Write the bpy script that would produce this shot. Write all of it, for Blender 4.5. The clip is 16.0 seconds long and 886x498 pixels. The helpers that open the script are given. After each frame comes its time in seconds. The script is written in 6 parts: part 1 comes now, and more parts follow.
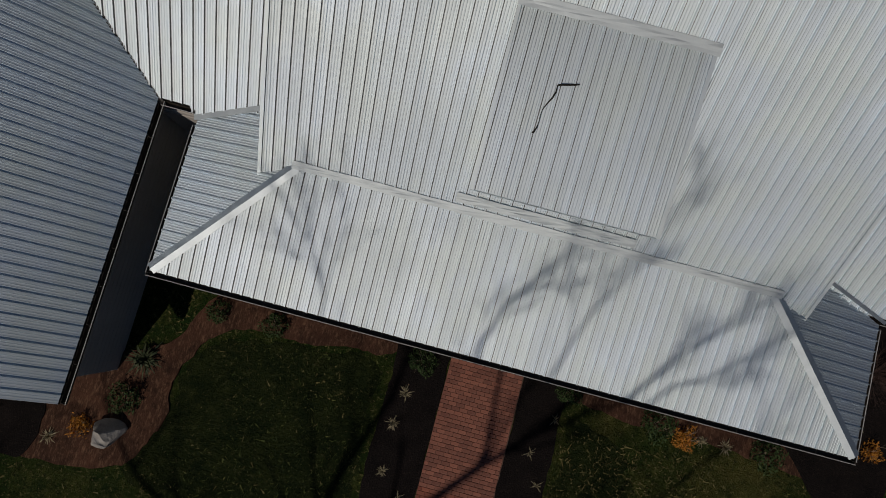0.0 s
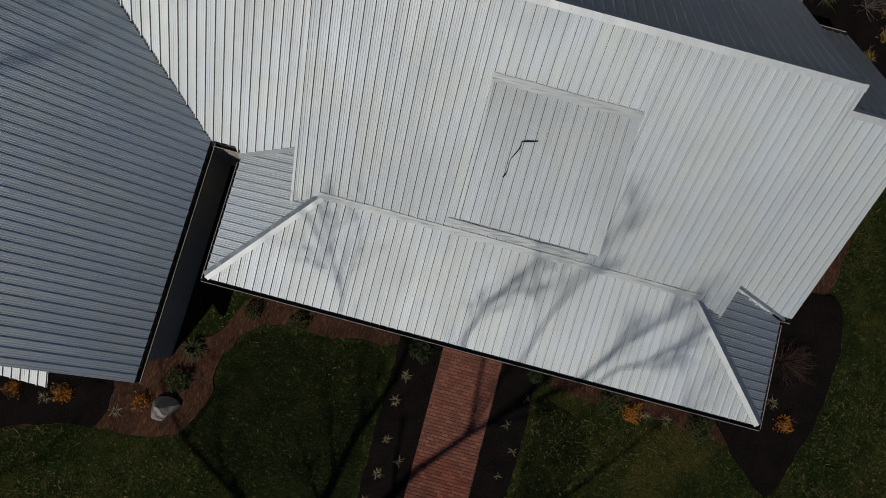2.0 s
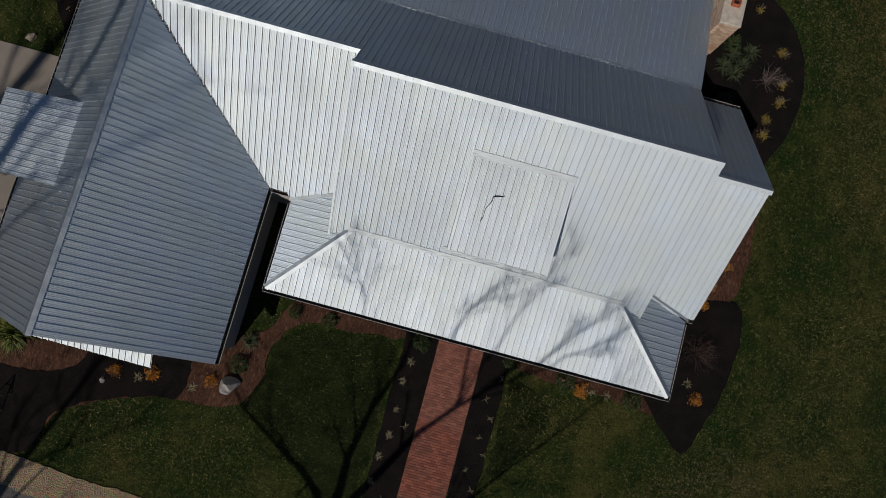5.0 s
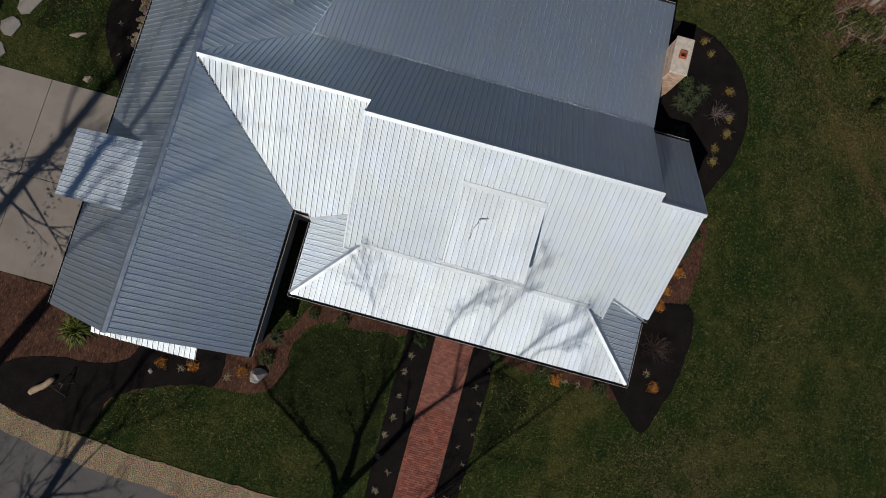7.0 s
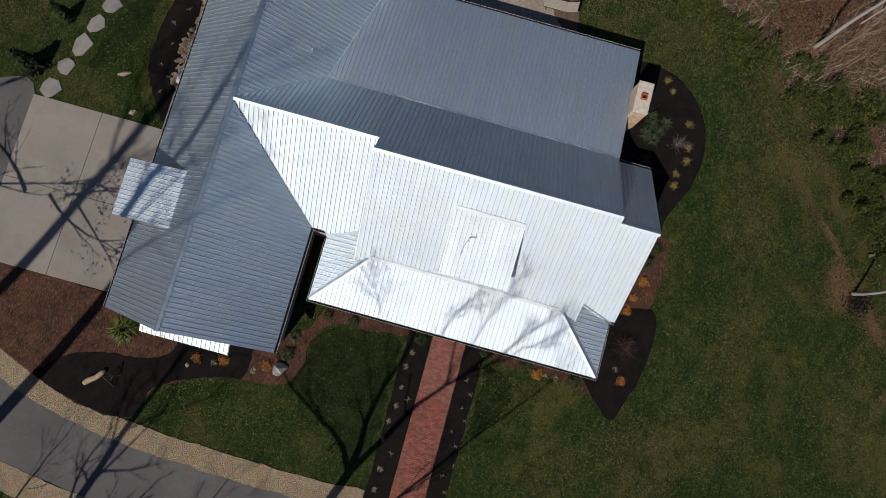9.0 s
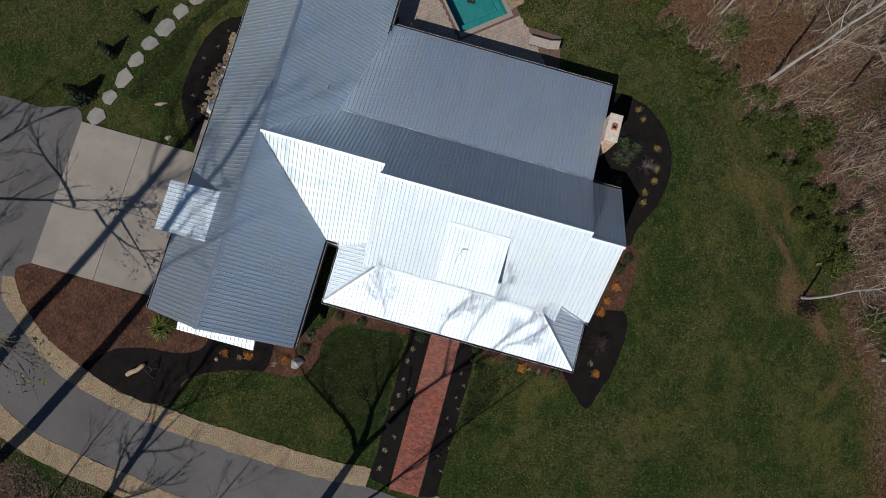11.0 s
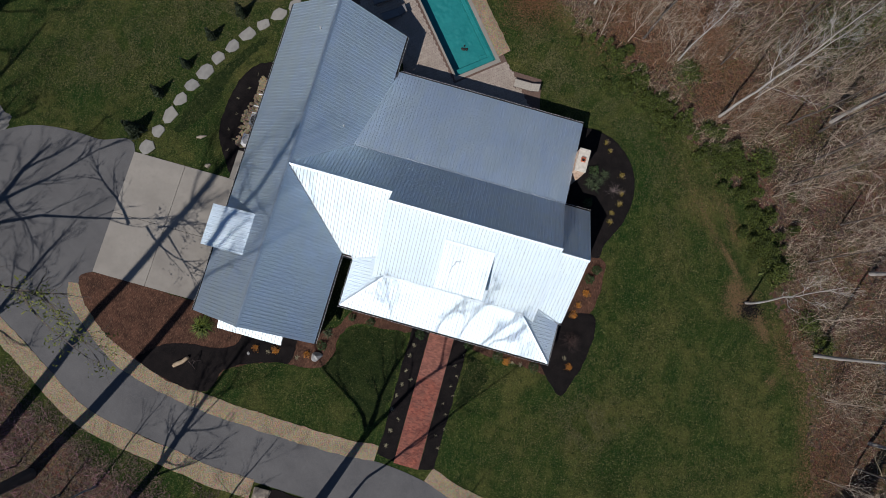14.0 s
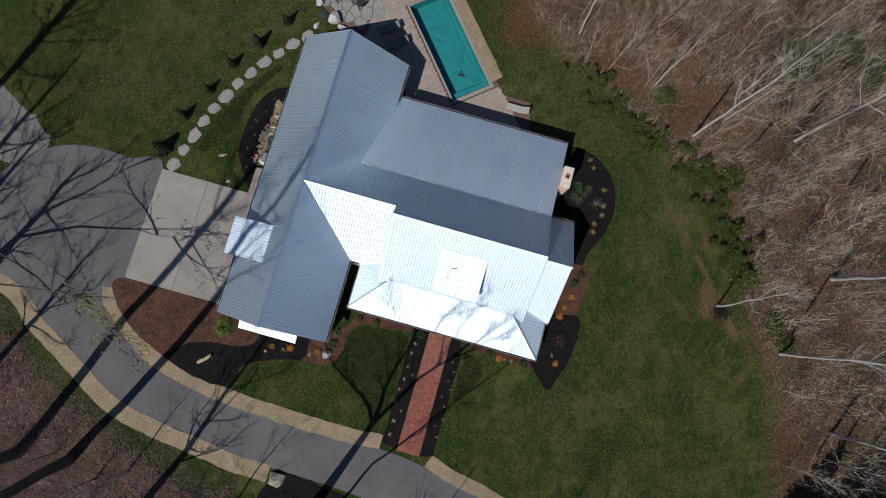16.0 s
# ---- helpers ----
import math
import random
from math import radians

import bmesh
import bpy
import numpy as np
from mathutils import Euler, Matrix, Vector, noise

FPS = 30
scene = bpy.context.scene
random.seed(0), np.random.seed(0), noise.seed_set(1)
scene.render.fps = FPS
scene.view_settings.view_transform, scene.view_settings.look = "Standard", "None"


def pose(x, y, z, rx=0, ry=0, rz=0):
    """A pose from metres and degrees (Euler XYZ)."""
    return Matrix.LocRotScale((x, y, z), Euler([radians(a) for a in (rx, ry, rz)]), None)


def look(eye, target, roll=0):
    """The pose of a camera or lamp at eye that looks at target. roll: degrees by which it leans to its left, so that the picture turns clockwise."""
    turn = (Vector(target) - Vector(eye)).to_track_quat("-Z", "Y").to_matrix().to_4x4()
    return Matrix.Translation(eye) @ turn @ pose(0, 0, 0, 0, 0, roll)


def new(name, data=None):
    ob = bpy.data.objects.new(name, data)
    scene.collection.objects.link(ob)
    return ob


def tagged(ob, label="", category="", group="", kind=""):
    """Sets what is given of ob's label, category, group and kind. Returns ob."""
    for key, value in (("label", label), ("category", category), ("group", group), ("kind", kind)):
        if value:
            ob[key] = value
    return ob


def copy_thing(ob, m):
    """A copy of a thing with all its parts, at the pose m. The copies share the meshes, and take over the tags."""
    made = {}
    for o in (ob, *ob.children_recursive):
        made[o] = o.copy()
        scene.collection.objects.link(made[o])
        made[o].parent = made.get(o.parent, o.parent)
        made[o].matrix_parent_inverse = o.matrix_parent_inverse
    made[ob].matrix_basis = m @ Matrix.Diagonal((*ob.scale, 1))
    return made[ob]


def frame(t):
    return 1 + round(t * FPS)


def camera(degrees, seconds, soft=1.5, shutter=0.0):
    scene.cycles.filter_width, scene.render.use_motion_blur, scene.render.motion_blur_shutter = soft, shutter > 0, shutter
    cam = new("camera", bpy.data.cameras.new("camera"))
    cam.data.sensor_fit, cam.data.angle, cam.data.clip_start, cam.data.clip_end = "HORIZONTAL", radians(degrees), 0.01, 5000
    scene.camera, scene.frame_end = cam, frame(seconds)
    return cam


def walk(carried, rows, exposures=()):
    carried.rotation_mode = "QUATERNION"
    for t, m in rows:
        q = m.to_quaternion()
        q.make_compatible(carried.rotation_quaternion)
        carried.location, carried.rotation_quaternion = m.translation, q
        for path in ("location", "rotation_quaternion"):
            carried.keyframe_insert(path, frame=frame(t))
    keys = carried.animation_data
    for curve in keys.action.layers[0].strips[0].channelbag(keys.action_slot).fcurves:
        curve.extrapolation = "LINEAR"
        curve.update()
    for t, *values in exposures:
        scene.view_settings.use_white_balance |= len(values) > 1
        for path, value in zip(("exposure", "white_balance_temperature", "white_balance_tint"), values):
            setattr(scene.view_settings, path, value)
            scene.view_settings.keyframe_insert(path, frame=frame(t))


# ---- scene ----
cam = camera(71.6, 16.0, 0.95)
PATH = [
    (0, (-1.692, 0.644, 15.137), (-1.701, 0.862, 13.149), 12.6),
    (0.5, (-1.687, 0.664, 15.887), (-1.691, 0.879, 13.899), 13.8),
    (1, (-1.678, 0.697, 16.749), (-1.679, 0.905, 14.76), 14.8),
    (1.5, (-1.687, 0.729, 17.626), (-1.684, 0.932, 15.637), 16.0),
    (2, (-1.702, 0.677, 18.529), (-1.697, 0.888, 16.54), 16.4),
    (2.5, (-1.727, 0.647, 19.483), (-1.723, 0.862, 17.494), 16.4),
    (3, (-1.797, 0.626, 20.466), (-1.787, 0.841, 18.477), 17.9),
    (3.5, (-1.796, 0.686, 21.466), (-1.787, 0.897, 19.478), 17.7),
    (4, (-1.816, 0.69, 22.447), (-1.806, 0.903, 20.458), 18.0),
    (6.5, (-1.801, 0.767, 27.719), (-1.79, 0.981, 25.73), 18.2),
    (7, (-1.818, 0.752, 28.831), (-1.805, 0.968, 26.843), 18.7),
    (7.5, (-1.868, 0.74, 29.983), (-1.852, 0.957, 27.995), 19.6),
    (8, (-1.853, 0.794, 31.138), (-1.839, 1.011, 29.15), 19.2),
    (8.5, (-1.798, 0.782, 32.267), (-1.787, 1.003, 30.28), 18.3),
    (9, (-1.787, 0.753, 33.381), (-1.777, 0.979, 31.393), 18.0),
    (11.5, (-1.71, 0.689, 39.266), (-1.704, 0.922, 37.279), 17.1),
    (12, (-1.699, 0.613, 40.379), (-1.694, 0.85, 38.393), 16.9),
    (12.5, (-1.711, 0.53, 41.507), (-1.705, 0.771, 39.521), 17.0),
    (13, (-1.683, 0.531, 42.663), (-1.679, 0.771, 40.678), 16.8),
    (13.5, (-1.672, 0.525, 43.867), (-1.668, 0.767, 41.882), 16.6),
    (14, (-1.702, 0.542, 45.069), (-1.698, 0.784, 43.084), 16.7),
    (14.5, (-1.669, 0.484, 46.306), (-1.666, 0.728, 44.321), 16.3),
    (15, (-1.647, 0.433, 47.522), (-1.646, 0.68, 45.537), 16.0),
    (15.5, (-1.607, 0.376, 48.715), (-1.608, 0.627, 46.731), 15.4),
    (16, (-1.588, 0.208, 49.772), (-1.591, 0.466, 47.789), 15.1),
]

EXPOSURES = [(0, -1.29, 6550, 12), (3.5, -1.10, 6450, 12), (7, -0.47, 6250, 13), (9, -0.16, 6150, 12), (12.5, 0.09, 5850, 11), (16, 0.18, 5700, 10)]
walk(cam, [(t, look(eye, target, roll)) for t, eye, target, roll in PATH], EXPOSURES)

# ---- world and sun ----
world = bpy.data.worlds.new("world")
scene.world = world
world.use_nodes = True
wn = world.node_tree
sky = wn.nodes.new("ShaderNodeTexSky")
sky.sky_type, sky.sun_disc = "NISHITA", False
sky.sun_elevation, sky.sun_rotation = radians(50), radians(201.5)
sky.dust_density, sky.ozone_density = 0.3, 3.2
wn.links.new(sky.outputs[0], wn.nodes["Background"].inputs[0])
wn.nodes["Background"].inputs[1].default_value = 0.047
SUN_AZ, SUN_EL = radians(68.5), radians(50)   # where the shadows point, and the height
sun_way = Vector((math.cos(SUN_AZ) * math.cos(SUN_EL), math.sin(SUN_AZ) * math.cos(SUN_EL), -math.sin(SUN_EL)))
sun = new("sun", bpy.data.lights.new("sun", "SUN"))
sun.data.energy, sun.data.angle, sun.data.color = 4.05, radians(0.5), (1.0, 0.885, 0.75)
sun.matrix_world = look((-30, -60, 80), Vector((-30, -60, 80)) + sun_way)

# ---- materials ----


class Mat:
    """A node material with a few short-hands."""

    def __init__(self, name, rough=0.8, metal=0.0, spec=0.5):
        self.m = bpy.data.materials.new(name)
        self.m.use_nodes = True
        self.t = self.m.node_tree
        self.p = self.t.nodes["Principled BSDF"]
        self.p.inputs["Roughness"].default_value = rough
        self.p.inputs["Metallic"].default_value = metal
        self.p.inputs["Specular IOR Level"].default_value = spec
        self.co = self.t.nodes.new("ShaderNodeTexCoord").outputs["Object"]

    def node(self, kind, **values):
        n = self.t.nodes.new(kind)
        for k, v in values.items():
            n.inputs[k.replace("_", " ")].default_value = v
        return n

    def link(self, a, b):
        self.t.links.new(a, b)

    def mapped(self, scale):
        n = self.node("ShaderNodeMapping", Scale=scale)
        self.link(self.co, n.inputs[0])
        return n.outputs[0]

    def noise(self, scale, detail=4, stretch=None, rough=0.6):
        n = self.node("ShaderNodeTexNoise", Scale=scale, Detail=detail, Roughness=rough)
        self.link(self.mapped(stretch) if stretch else self.co, n.inputs["Vector"])
        return n.outputs["Fac"]

    def voronoi(self, scale):
        n = self.node("ShaderNodeTexVoronoi", Scale=scale)
        self.link(self.co, n.inputs["Vector"])
        return n.outputs

    def ramp(self, fac, *stops):
        n = self.t.nodes.new("ShaderNodeValToRGB")
        e = n.color_ramp.elements
        while len(e) < len(stops):
            e.new(0.5)
        for el, (pos, col) in zip(e, stops):
            el.position = pos
            el.color = (*col, 1) if len(col) == 3 else col
        self.link(fac, n.inputs[0])
        return n.outputs[0]

    def mix(self, fac, a, b, mode="MIX"):
        n = self.t.nodes.new("ShaderNodeMix")
        n.data_type, n.blend_type = "RGBA", mode
        for sock, v in ((n.inputs[0], fac), (n.inputs[6], a), (n.inputs[7], b)):
            if isinstance(v, (int, float)):
                sock.default_value = v
            elif isinstance(v, tuple):
                sock.default_value = (*v, 1)
            else:
                self.link(v, sock)
        return n.outputs[2]

    def grey(self, fac, lo, hi, a=0.3, b=0.7):
        n = self.node("ShaderNodeMapRange")
        self.link(fac, n.inputs[0])
        n.inputs[1].default_value, n.inputs[2].default_value = a, b
        n.inputs[3].default_value, n.inputs[4].default_value = lo, hi
        return n.outputs[0]

    def island(self):
        return self.t.nodes.new("ShaderNodeNewGeometry").outputs["Random Per Island"]

    def each(self):
        return self.t.nodes.new("ShaderNodeObjectInfo").outputs["Random"]

    def out(self, colour=None, rough=None, bump=None, strength=0.4, dist=0.02):
        if colour is not None:
            if isinstance(colour, tuple):
                self.p.inputs["Base Color"].default_value = (*colour, 1)
            else:
                self.link(colour, self.p.inputs["Base Color"])
        if rough is not None:
            self.link(rough, self.p.inputs["Roughness"])
        if bump is not None:
            n = self.node("ShaderNodeBump", Strength=strength, Distance=dist)
            self.link(bump, n.inputs["Height"])
            self.link(n.outputs[0], self.p.inputs["Normal"])
        return self.m

    def sheet_metal(self, oxide):
        """Swaps the surface for brushed-dull sheet metal, with a share of plain oxide."""
        gloss, dull, both = self.t.nodes.new("ShaderNodeBsdfAnisotropic"), self.t.nodes.new("ShaderNodeBsdfDiffuse"), self.t.nodes.new("ShaderNodeMixShader")
        gloss.distribution = "BECKMANN"
        for name in ("Base Color", "Roughness", "Normal"):
            for link in self.p.inputs[name].links:
                for node in (gloss, dull):
                    if not (node is dull and name == "Roughness"):
                        self.link(link.from_socket, node.inputs["Color" if name == "Base Color" else name])
        both.inputs[0].default_value = oxide
        self.link(gloss.outputs[0], both.inputs[1])
        self.link(dull.outputs[0], both.inputs[2])
        self.link(both.outputs[0], self.t.nodes["Material Output"].inputs["Surface"])
        self.t.nodes.remove(self.p)
        return self.m


ROOF_OXIDE, ROOF_ROUGH = 0.17, (0.585, 0.665)


def metal_roof(name, along):
    """Weathered galvanised sheet: a dull oxide film over metal, streaked down the slope, with faint warm and cool blooms."""
    m = Mat(name)
    streak = m.noise(2.5, 5, (1.2, 0.12, 0.12) if along == "y" else (0.12, 1.2, 0.12))
    blot = m.noise(0.55, 4)
    fine = m.noise(40, 2)
    c = m.mix(m.grey(m.noise(0.9, 3, (1.0, 0.5, 1)), 0, 1, 0.40, 0.60), (0.68, 0.775, 0.81), (0.67, 0.775, 0.875))
    c = m.mix(m.grey(streak, 0, 0.5, 0.45, 0.75), c, (0.59, 0.675, 0.73))
    c = m.mix(m.grey(blot, 0, 0.45, 0.42, 0.72), c, (0.59, 0.675, 0.73))
    c = m.mix(m.grey(m.each(), 0.0, 0.2, 0, 1), c, (0.59, 0.675, 0.73))
    m.out(c, m.grey(m.mix(0.5, blot, streak), *ROOF_ROUGH), m.mix(0.6, fine, blot), 0.06, 0.01)
    return m.sheet_metal(ROOF_OXIDE)


ROOF_Y = metal_roof("galvanised roof, ribs up the north and south slopes", "y")
ROOF_X = metal_roof("galvanised roof, ribs up the east and west slopes", "x")
# darker metal colour that stands in for the shade beside the roof ribs
m = Mat("shaded rib sides", metal=0.6)
RIBSHADE = m.out(m.ramp(m.noise(3, 5), (0.3, (0.09, 0.098, 0.104)), (0.7, (0.20, 0.212, 0.222))), m.grey(m.noise(3), 0.45, 0.6))
m = Mat("bright folded flashing")
m.out(m.ramp(m.noise(6, 5), (0.3, (0.55, 0.63, 0.68)), (0.7, (0.66, 0.75, 0.81))), m.grey(m.noise(3), 0.56, 0.64), m.noise(6, 3), 0.08, 0.02)
FLASH = m.sheet_metal(0.13)
m = Mat("grimy flashing tape")
m.out(m.ramp(m.noise(2.5, 6), (0.3, (0.50, 0.57, 0.615)), (0.7, (0.60, 0.68, 0.725))), m.grey(m.noise(5), 0.6, 0.68), m.noise(7, 4), 0.14, 0.02)
TAPE = m.sheet_metal(0.2)
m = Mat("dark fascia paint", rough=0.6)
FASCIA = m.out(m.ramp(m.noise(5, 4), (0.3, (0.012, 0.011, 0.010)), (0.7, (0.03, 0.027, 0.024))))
m = Mat("gutter paint", rough=0.45)
GUTTER = m.out(m.ramp(m.noise(7, 5), (0.3, (0.02, 0.018, 0.016)), (0.7, (0.045, 0.038, 0.03))))
m = Mat("gutter lip", rough=0.4, metal=0.4)
LIP = m.out(m.ramp(m.noise(7, 5), (0.3, (0.5, 0.5, 0.49)), (0.7, (0.75, 0.75, 0.74))))
m = Mat("grey lap siding", rough=0.75)
SIDING = m.out(m.mix(m.grey(m.noise(0.7, 4), 0, 1), (0.42, 0.41, 0.39), (0.50, 0.485, 0.46)), bump=m.noise(30, 3), strength=0.1)


def brickwork(name, a, b, spread=0.5):
    m = Mat(name, rough=0.85)
    c = m.mix(m.each(), a, b)
    c = m.mix(m.grey(m.noise(1.3, 4), 0, spread), c, (0.09, 0.06, 0.05))
    c = m.mix(m.grey(m.noise(25, 4), 0, 0.18), c, (0.42, 0.3, 0.24))
    return m.out(c, bump=m.noise(60, 4), strength=0.35, dist=0.01)


BRICK = brickwork("red clay paver", (0.15, 0.036, 0.022), (0.31, 0.10, 0.062))
m = Mat("red clay paver, far rows", rough=0.85)
c = m.mix(m.island(), (0.15, 0.036, 0.022), (0.31, 0.10, 0.062))
c = m.mix(m.grey(m.noise(1.3, 4), 0, 0.5), c, (0.09, 0.06, 0.05))
BRICK_FAR = m.out(c, bump=m.noise(60, 4), strength=0.35, dist=0.01)
m = Mat("chimney brick", rough=0.85)
CHIM_BRICK = m.out(m.mix(m.each(), (0.38, 0.24, 0.16), (0.58, 0.45, 0.34)), bump=m.noise(50, 4), strength=0.3, dist=0.01)
m = Mat("mortar", rough=0.95)
MORTAR = m.out(m.ramp(m.noise(12, 5), (0.3, (0.36, 0.33, 0.28)), (0.7, (0.5, 0.46, 0.4))))
m = Mat("sandy paver bed", rough=0.95)
JOINT = m.out(m.ramp(m.noise(12, 5), (0.3, (0.07, 0.045, 0.035)), (0.7, (0.14, 0.09, 0.07))))
m = Mat("weathered stone cap", rough=0.8)
CAP = m.out(m.mix(m.grey(m.noise(5, 6), 0, 1), (0.62, 0.58, 0.5), (0.4, 0.36, 0.3)), bump=m.noise(20, 5), strength=0.3)
m = Mat("red clay flue", rough=0.8)
FLUE = m.out(m.ramp(m.noise(9, 4), (0.3, (0.3, 0.07, 0.03)), (0.7, (0.5, 0.15, 0.07))))
m = Mat("soot", rough=0.95)
SOOT = m.out((0.01, 0.009, 0.008))

m = Mat("lawn grass", rough=0.95, spec=0.15)
c = m.ramp(m.noise(0.22, 6, rough=0.7), (0.38, (0.012, 0.036, 0.005)), (0.5, (0.028, 0.046, 0.008)), (0.62, (0.084, 0.083, 0.022)))
c = m.mix(m.grey(m.noise(1.1, 8, rough=0.8), 0, 0.85, 0.46, 0.62), c, (0.009, 0.026, 0.004))
c = m.mix(m.grey(m.noise(2.6, 9, (1.0, 0.45, 1), 0.9), 0, 0.8, 0.51, 0.60), c, (0.080, 0.092, 0.022))
c = m.mix(m.grey(m.noise(6, 8, rough=0.9), 0, 0.95, 0.48, 0.39), c, (0.004, 0.010, 0.002))
c = m.mix(m.grey(m.noise(8, 6, rough=0.85), 0, 0.9, 0.555, 0.625), c, (0.20, 0.19, 0.075))
LAWN = m.out(c, bump=m.noise(8, 8, rough=0.8), strength=1.0, dist=0.16)


def blade_mat(name, *stops):
    m = Mat(name, rough=0.8, spec=0.2)
    return m.out(m.ramp(m.island(), *stops))


BLADE = blade_mat("grass blade", (0.0, (0.006, 0.014, 0.003)), (0.35, (0.023, 0.041, 0.007)), (0.7, (0.060, 0.080, 0.018)), (1.0, (0.12, 0.135, 0.038)))
BLADE_DRY = blade_mat("dry grass blade", (0.0, (0.028, 0.032, 0.009)), (0.4, (0.098, 0.090, 0.030)), (0.75, (0.148, 0.132, 0.050)), (1.0, (0.21, 0.185, 0.08)))
m = Mat("leaf litter", rough=0.95, spec=0.15)
v = m.voronoi(6)
c = m.mix(m.grey(m.noise(0.4, 5), 0, 1, 0.35, 0.65), (0.100, 0.058, 0.037), (0.040, 0.027, 0.020))
c = m.mix(m.grey(m.noise(0.22, 5, (1.3, 1, 1), 0.7), 0, 0.85, 0.52, 0.62), c, (0.062, 0.058, 0.022))
c = m.mix(m.grey(m.noise(0.31, 5, (1, 1.4, 1), 0.7), 0, 0.8, 0.46, 0.36), c, (0.085, 0.052, 0.050))
c = m.mix(0.5, c, m.mix(1.0, c, v["Color"], "MULTIPLY"))
c = m.mix(m.grey(m.noise(5, 5), 0, 0.7, 0.45, 0.7), c, (0.16, 0.115, 0.075))
LITTER = m.out(c, bump=m.mix(0.5, v["Distance"], m.noise(14, 5)), strength=1.0, dist=0.08)
m = Mat("pine straw", rough=0.95, spec=0.15)
c = m.mix(m.grey(m.noise(1.1, 5), 0, 1), (0.088, 0.042, 0.027), (0.026, 0.014, 0.010))
c = m.mix(m.grey(m.noise(4.5, 7, rough=0.8), 0, 0.8, 0.5, 0.36), c, (0.018, 0.010, 0.007))
c = m.mix(m.grey(m.noise(16, 6, (1, 0.3, 1), 0.8), 0, 0.7, 0.5, 0.66), c, (0.19, 0.11, 0.07))
STRAW = m.out(c, bump=m.noise(40, 4, (1, 0.3, 1)), strength=0.8, dist=0.03)
m = Mat("black bark mulch", rough=0.95, spec=0.06)
c = m.mix(m.grey(m.noise(1.5, 4), 0, 1), (0.006, 0.0055, 0.006), (0.013, 0.011, 0.011))
c = m.mix(m.grey(m.noise(22, 6, rough=0.8), 0, 0.5, 0.52, 0.72), c, (0.06, 0.045, 0.038))
MULCH = m.out(c, bump=m.noise(30, 5), strength=0.9, dist=0.04)
m = Mat("asphalt", rough=0.9, spec=0.3)
c = m.mix(m.grey(m.noise(0.25, 5), 0, 1, 0.35, 0.65), (0.068, 0.067, 0.069), (0.094, 0.092, 0.092))
c = m.mix(m.grey(m.noise(1.1, 7, rough=0.75), 0, 0.6, 0.5, 0.7), c, (0.105, 0.104, 0.104))
c = m.mix(m.grey(m.noise(2.3, 7, rough=0.8), 0, 0.6, 0.45, 0.3), c, (0.045, 0.046, 0.05))
c = m.mix(m.grey(m.noise(90, 2), 0, 0.5, 0.5, 0.7), c, (0.2, 0.2, 0.2))
ASPHALT = m.out(c, bump=m.noise(90, 3), strength=0.3, dist=0.01)
m = Mat("pale gravel", rough=0.95)
v = m.voronoi(22)
c = m.mix(m.grey(m.noise(0.8, 4), 0, 1), (0.44, 0.345, 0.215), (0.31, 0.245, 0.15))
c = m.mix(0.6, c, m.mix(1.0, c, v["Color"], "MULTIPLY"))
c = m.mix(m.grey(m.noise(7, 4), 0, 0.5, 0.5, 0.75), c, (0.46, 0.38, 0.25))
GRAVEL = m.out(c, bump=v["Distance"], strength=1.0, dist=0.05)
m = Mat("grey gravel lane", rough=0.95)
GREYGRAVEL = m.out(m.mix(m.grey(m.noise(2, 6), 0, 1), (0.10, 0.098, 0.093), (0.155, 0.15, 0.14)), bump=m.noise(40, 4), strength=0.5)
m = Mat("broom-finished concrete", rough=0.85)
c = m.mix(m.grey(m.noise(0.45, 5), 0, 1), (0.245, 0.225, 0.195), (0.17, 0.155, 0.135))
c = m.mix(m.grey(m.noise(4, 6), 0, 0.5, 0.5, 0.8), c, (0.16, 0.145, 0.12))
CONCRETE = m.out(m.mix(m.grey(m.each(), 0, 0.25, 0, 1), c, (0.33, 0.31, 0.27)), bump=m.noise(70, 3, (1, 0.2, 1)), strength=0.15)
m = Mat("grey fieldstone", rough=0.9)
c = m.mix(m.grey(m.noise(1.6, 6), 0, 1), (0.24, 0.235, 0.22), (0.15, 0.147, 0.138))
STONE = m.out(m.mix(m.grey(m.each(), 0, 0.5, 0, 1), c, (0.29, 0.27, 0.23)), bump=m.noise(9, 6), strength=0.5, dist=0.05)
m = Mat("pale boulder", rough=0.85)
BOULDER = m.out(m.mix(m.grey(m.noise(1.8, 7), 0, 1), (0.46, 0.45, 0.43), (0.20, 0.195, 0.185)), bump=m.noise(6, 7), strength=0.7, dist=0.06)
m = Mat("tan boulder", rough=0.9)
TANROCK = m.out(m.mix(m.grey(m.noise(2.2, 7), 0, 1), (0.36, 0.31, 0.24), (0.17, 0.145, 0.115)), bump=m.noise(5, 7), strength=0.8, dist=0.08)
m = Mat("patio paver", rough=0.85)
c = m.mix(m.island(), (0.27, 0.22, 0.185), (0.35, 0.30, 0.25))
PAVER = m.out(m.mix(m.grey(m.noise(0.8, 4), 0, 0.5), c, (0.2, 0.17, 0.14)), bump=m.noise(40, 3), strength=0.2)
m = Mat("teal pool cover", rough=0.55)
TEAL = m.out(m.mix(m.grey(m.noise(1.2, 4), 0, 1), (0.010, 0.145, 0.148), (0.018, 0.185, 0.185)), bump=m.noise(2.2, 5), strength=0.5, dist=0.06)
m = Mat("dark wet leaves", rough=0.7)
DARK = m.out((0.012, 0.012, 0.01))
m = Mat("black painted wood", rough=0.6)
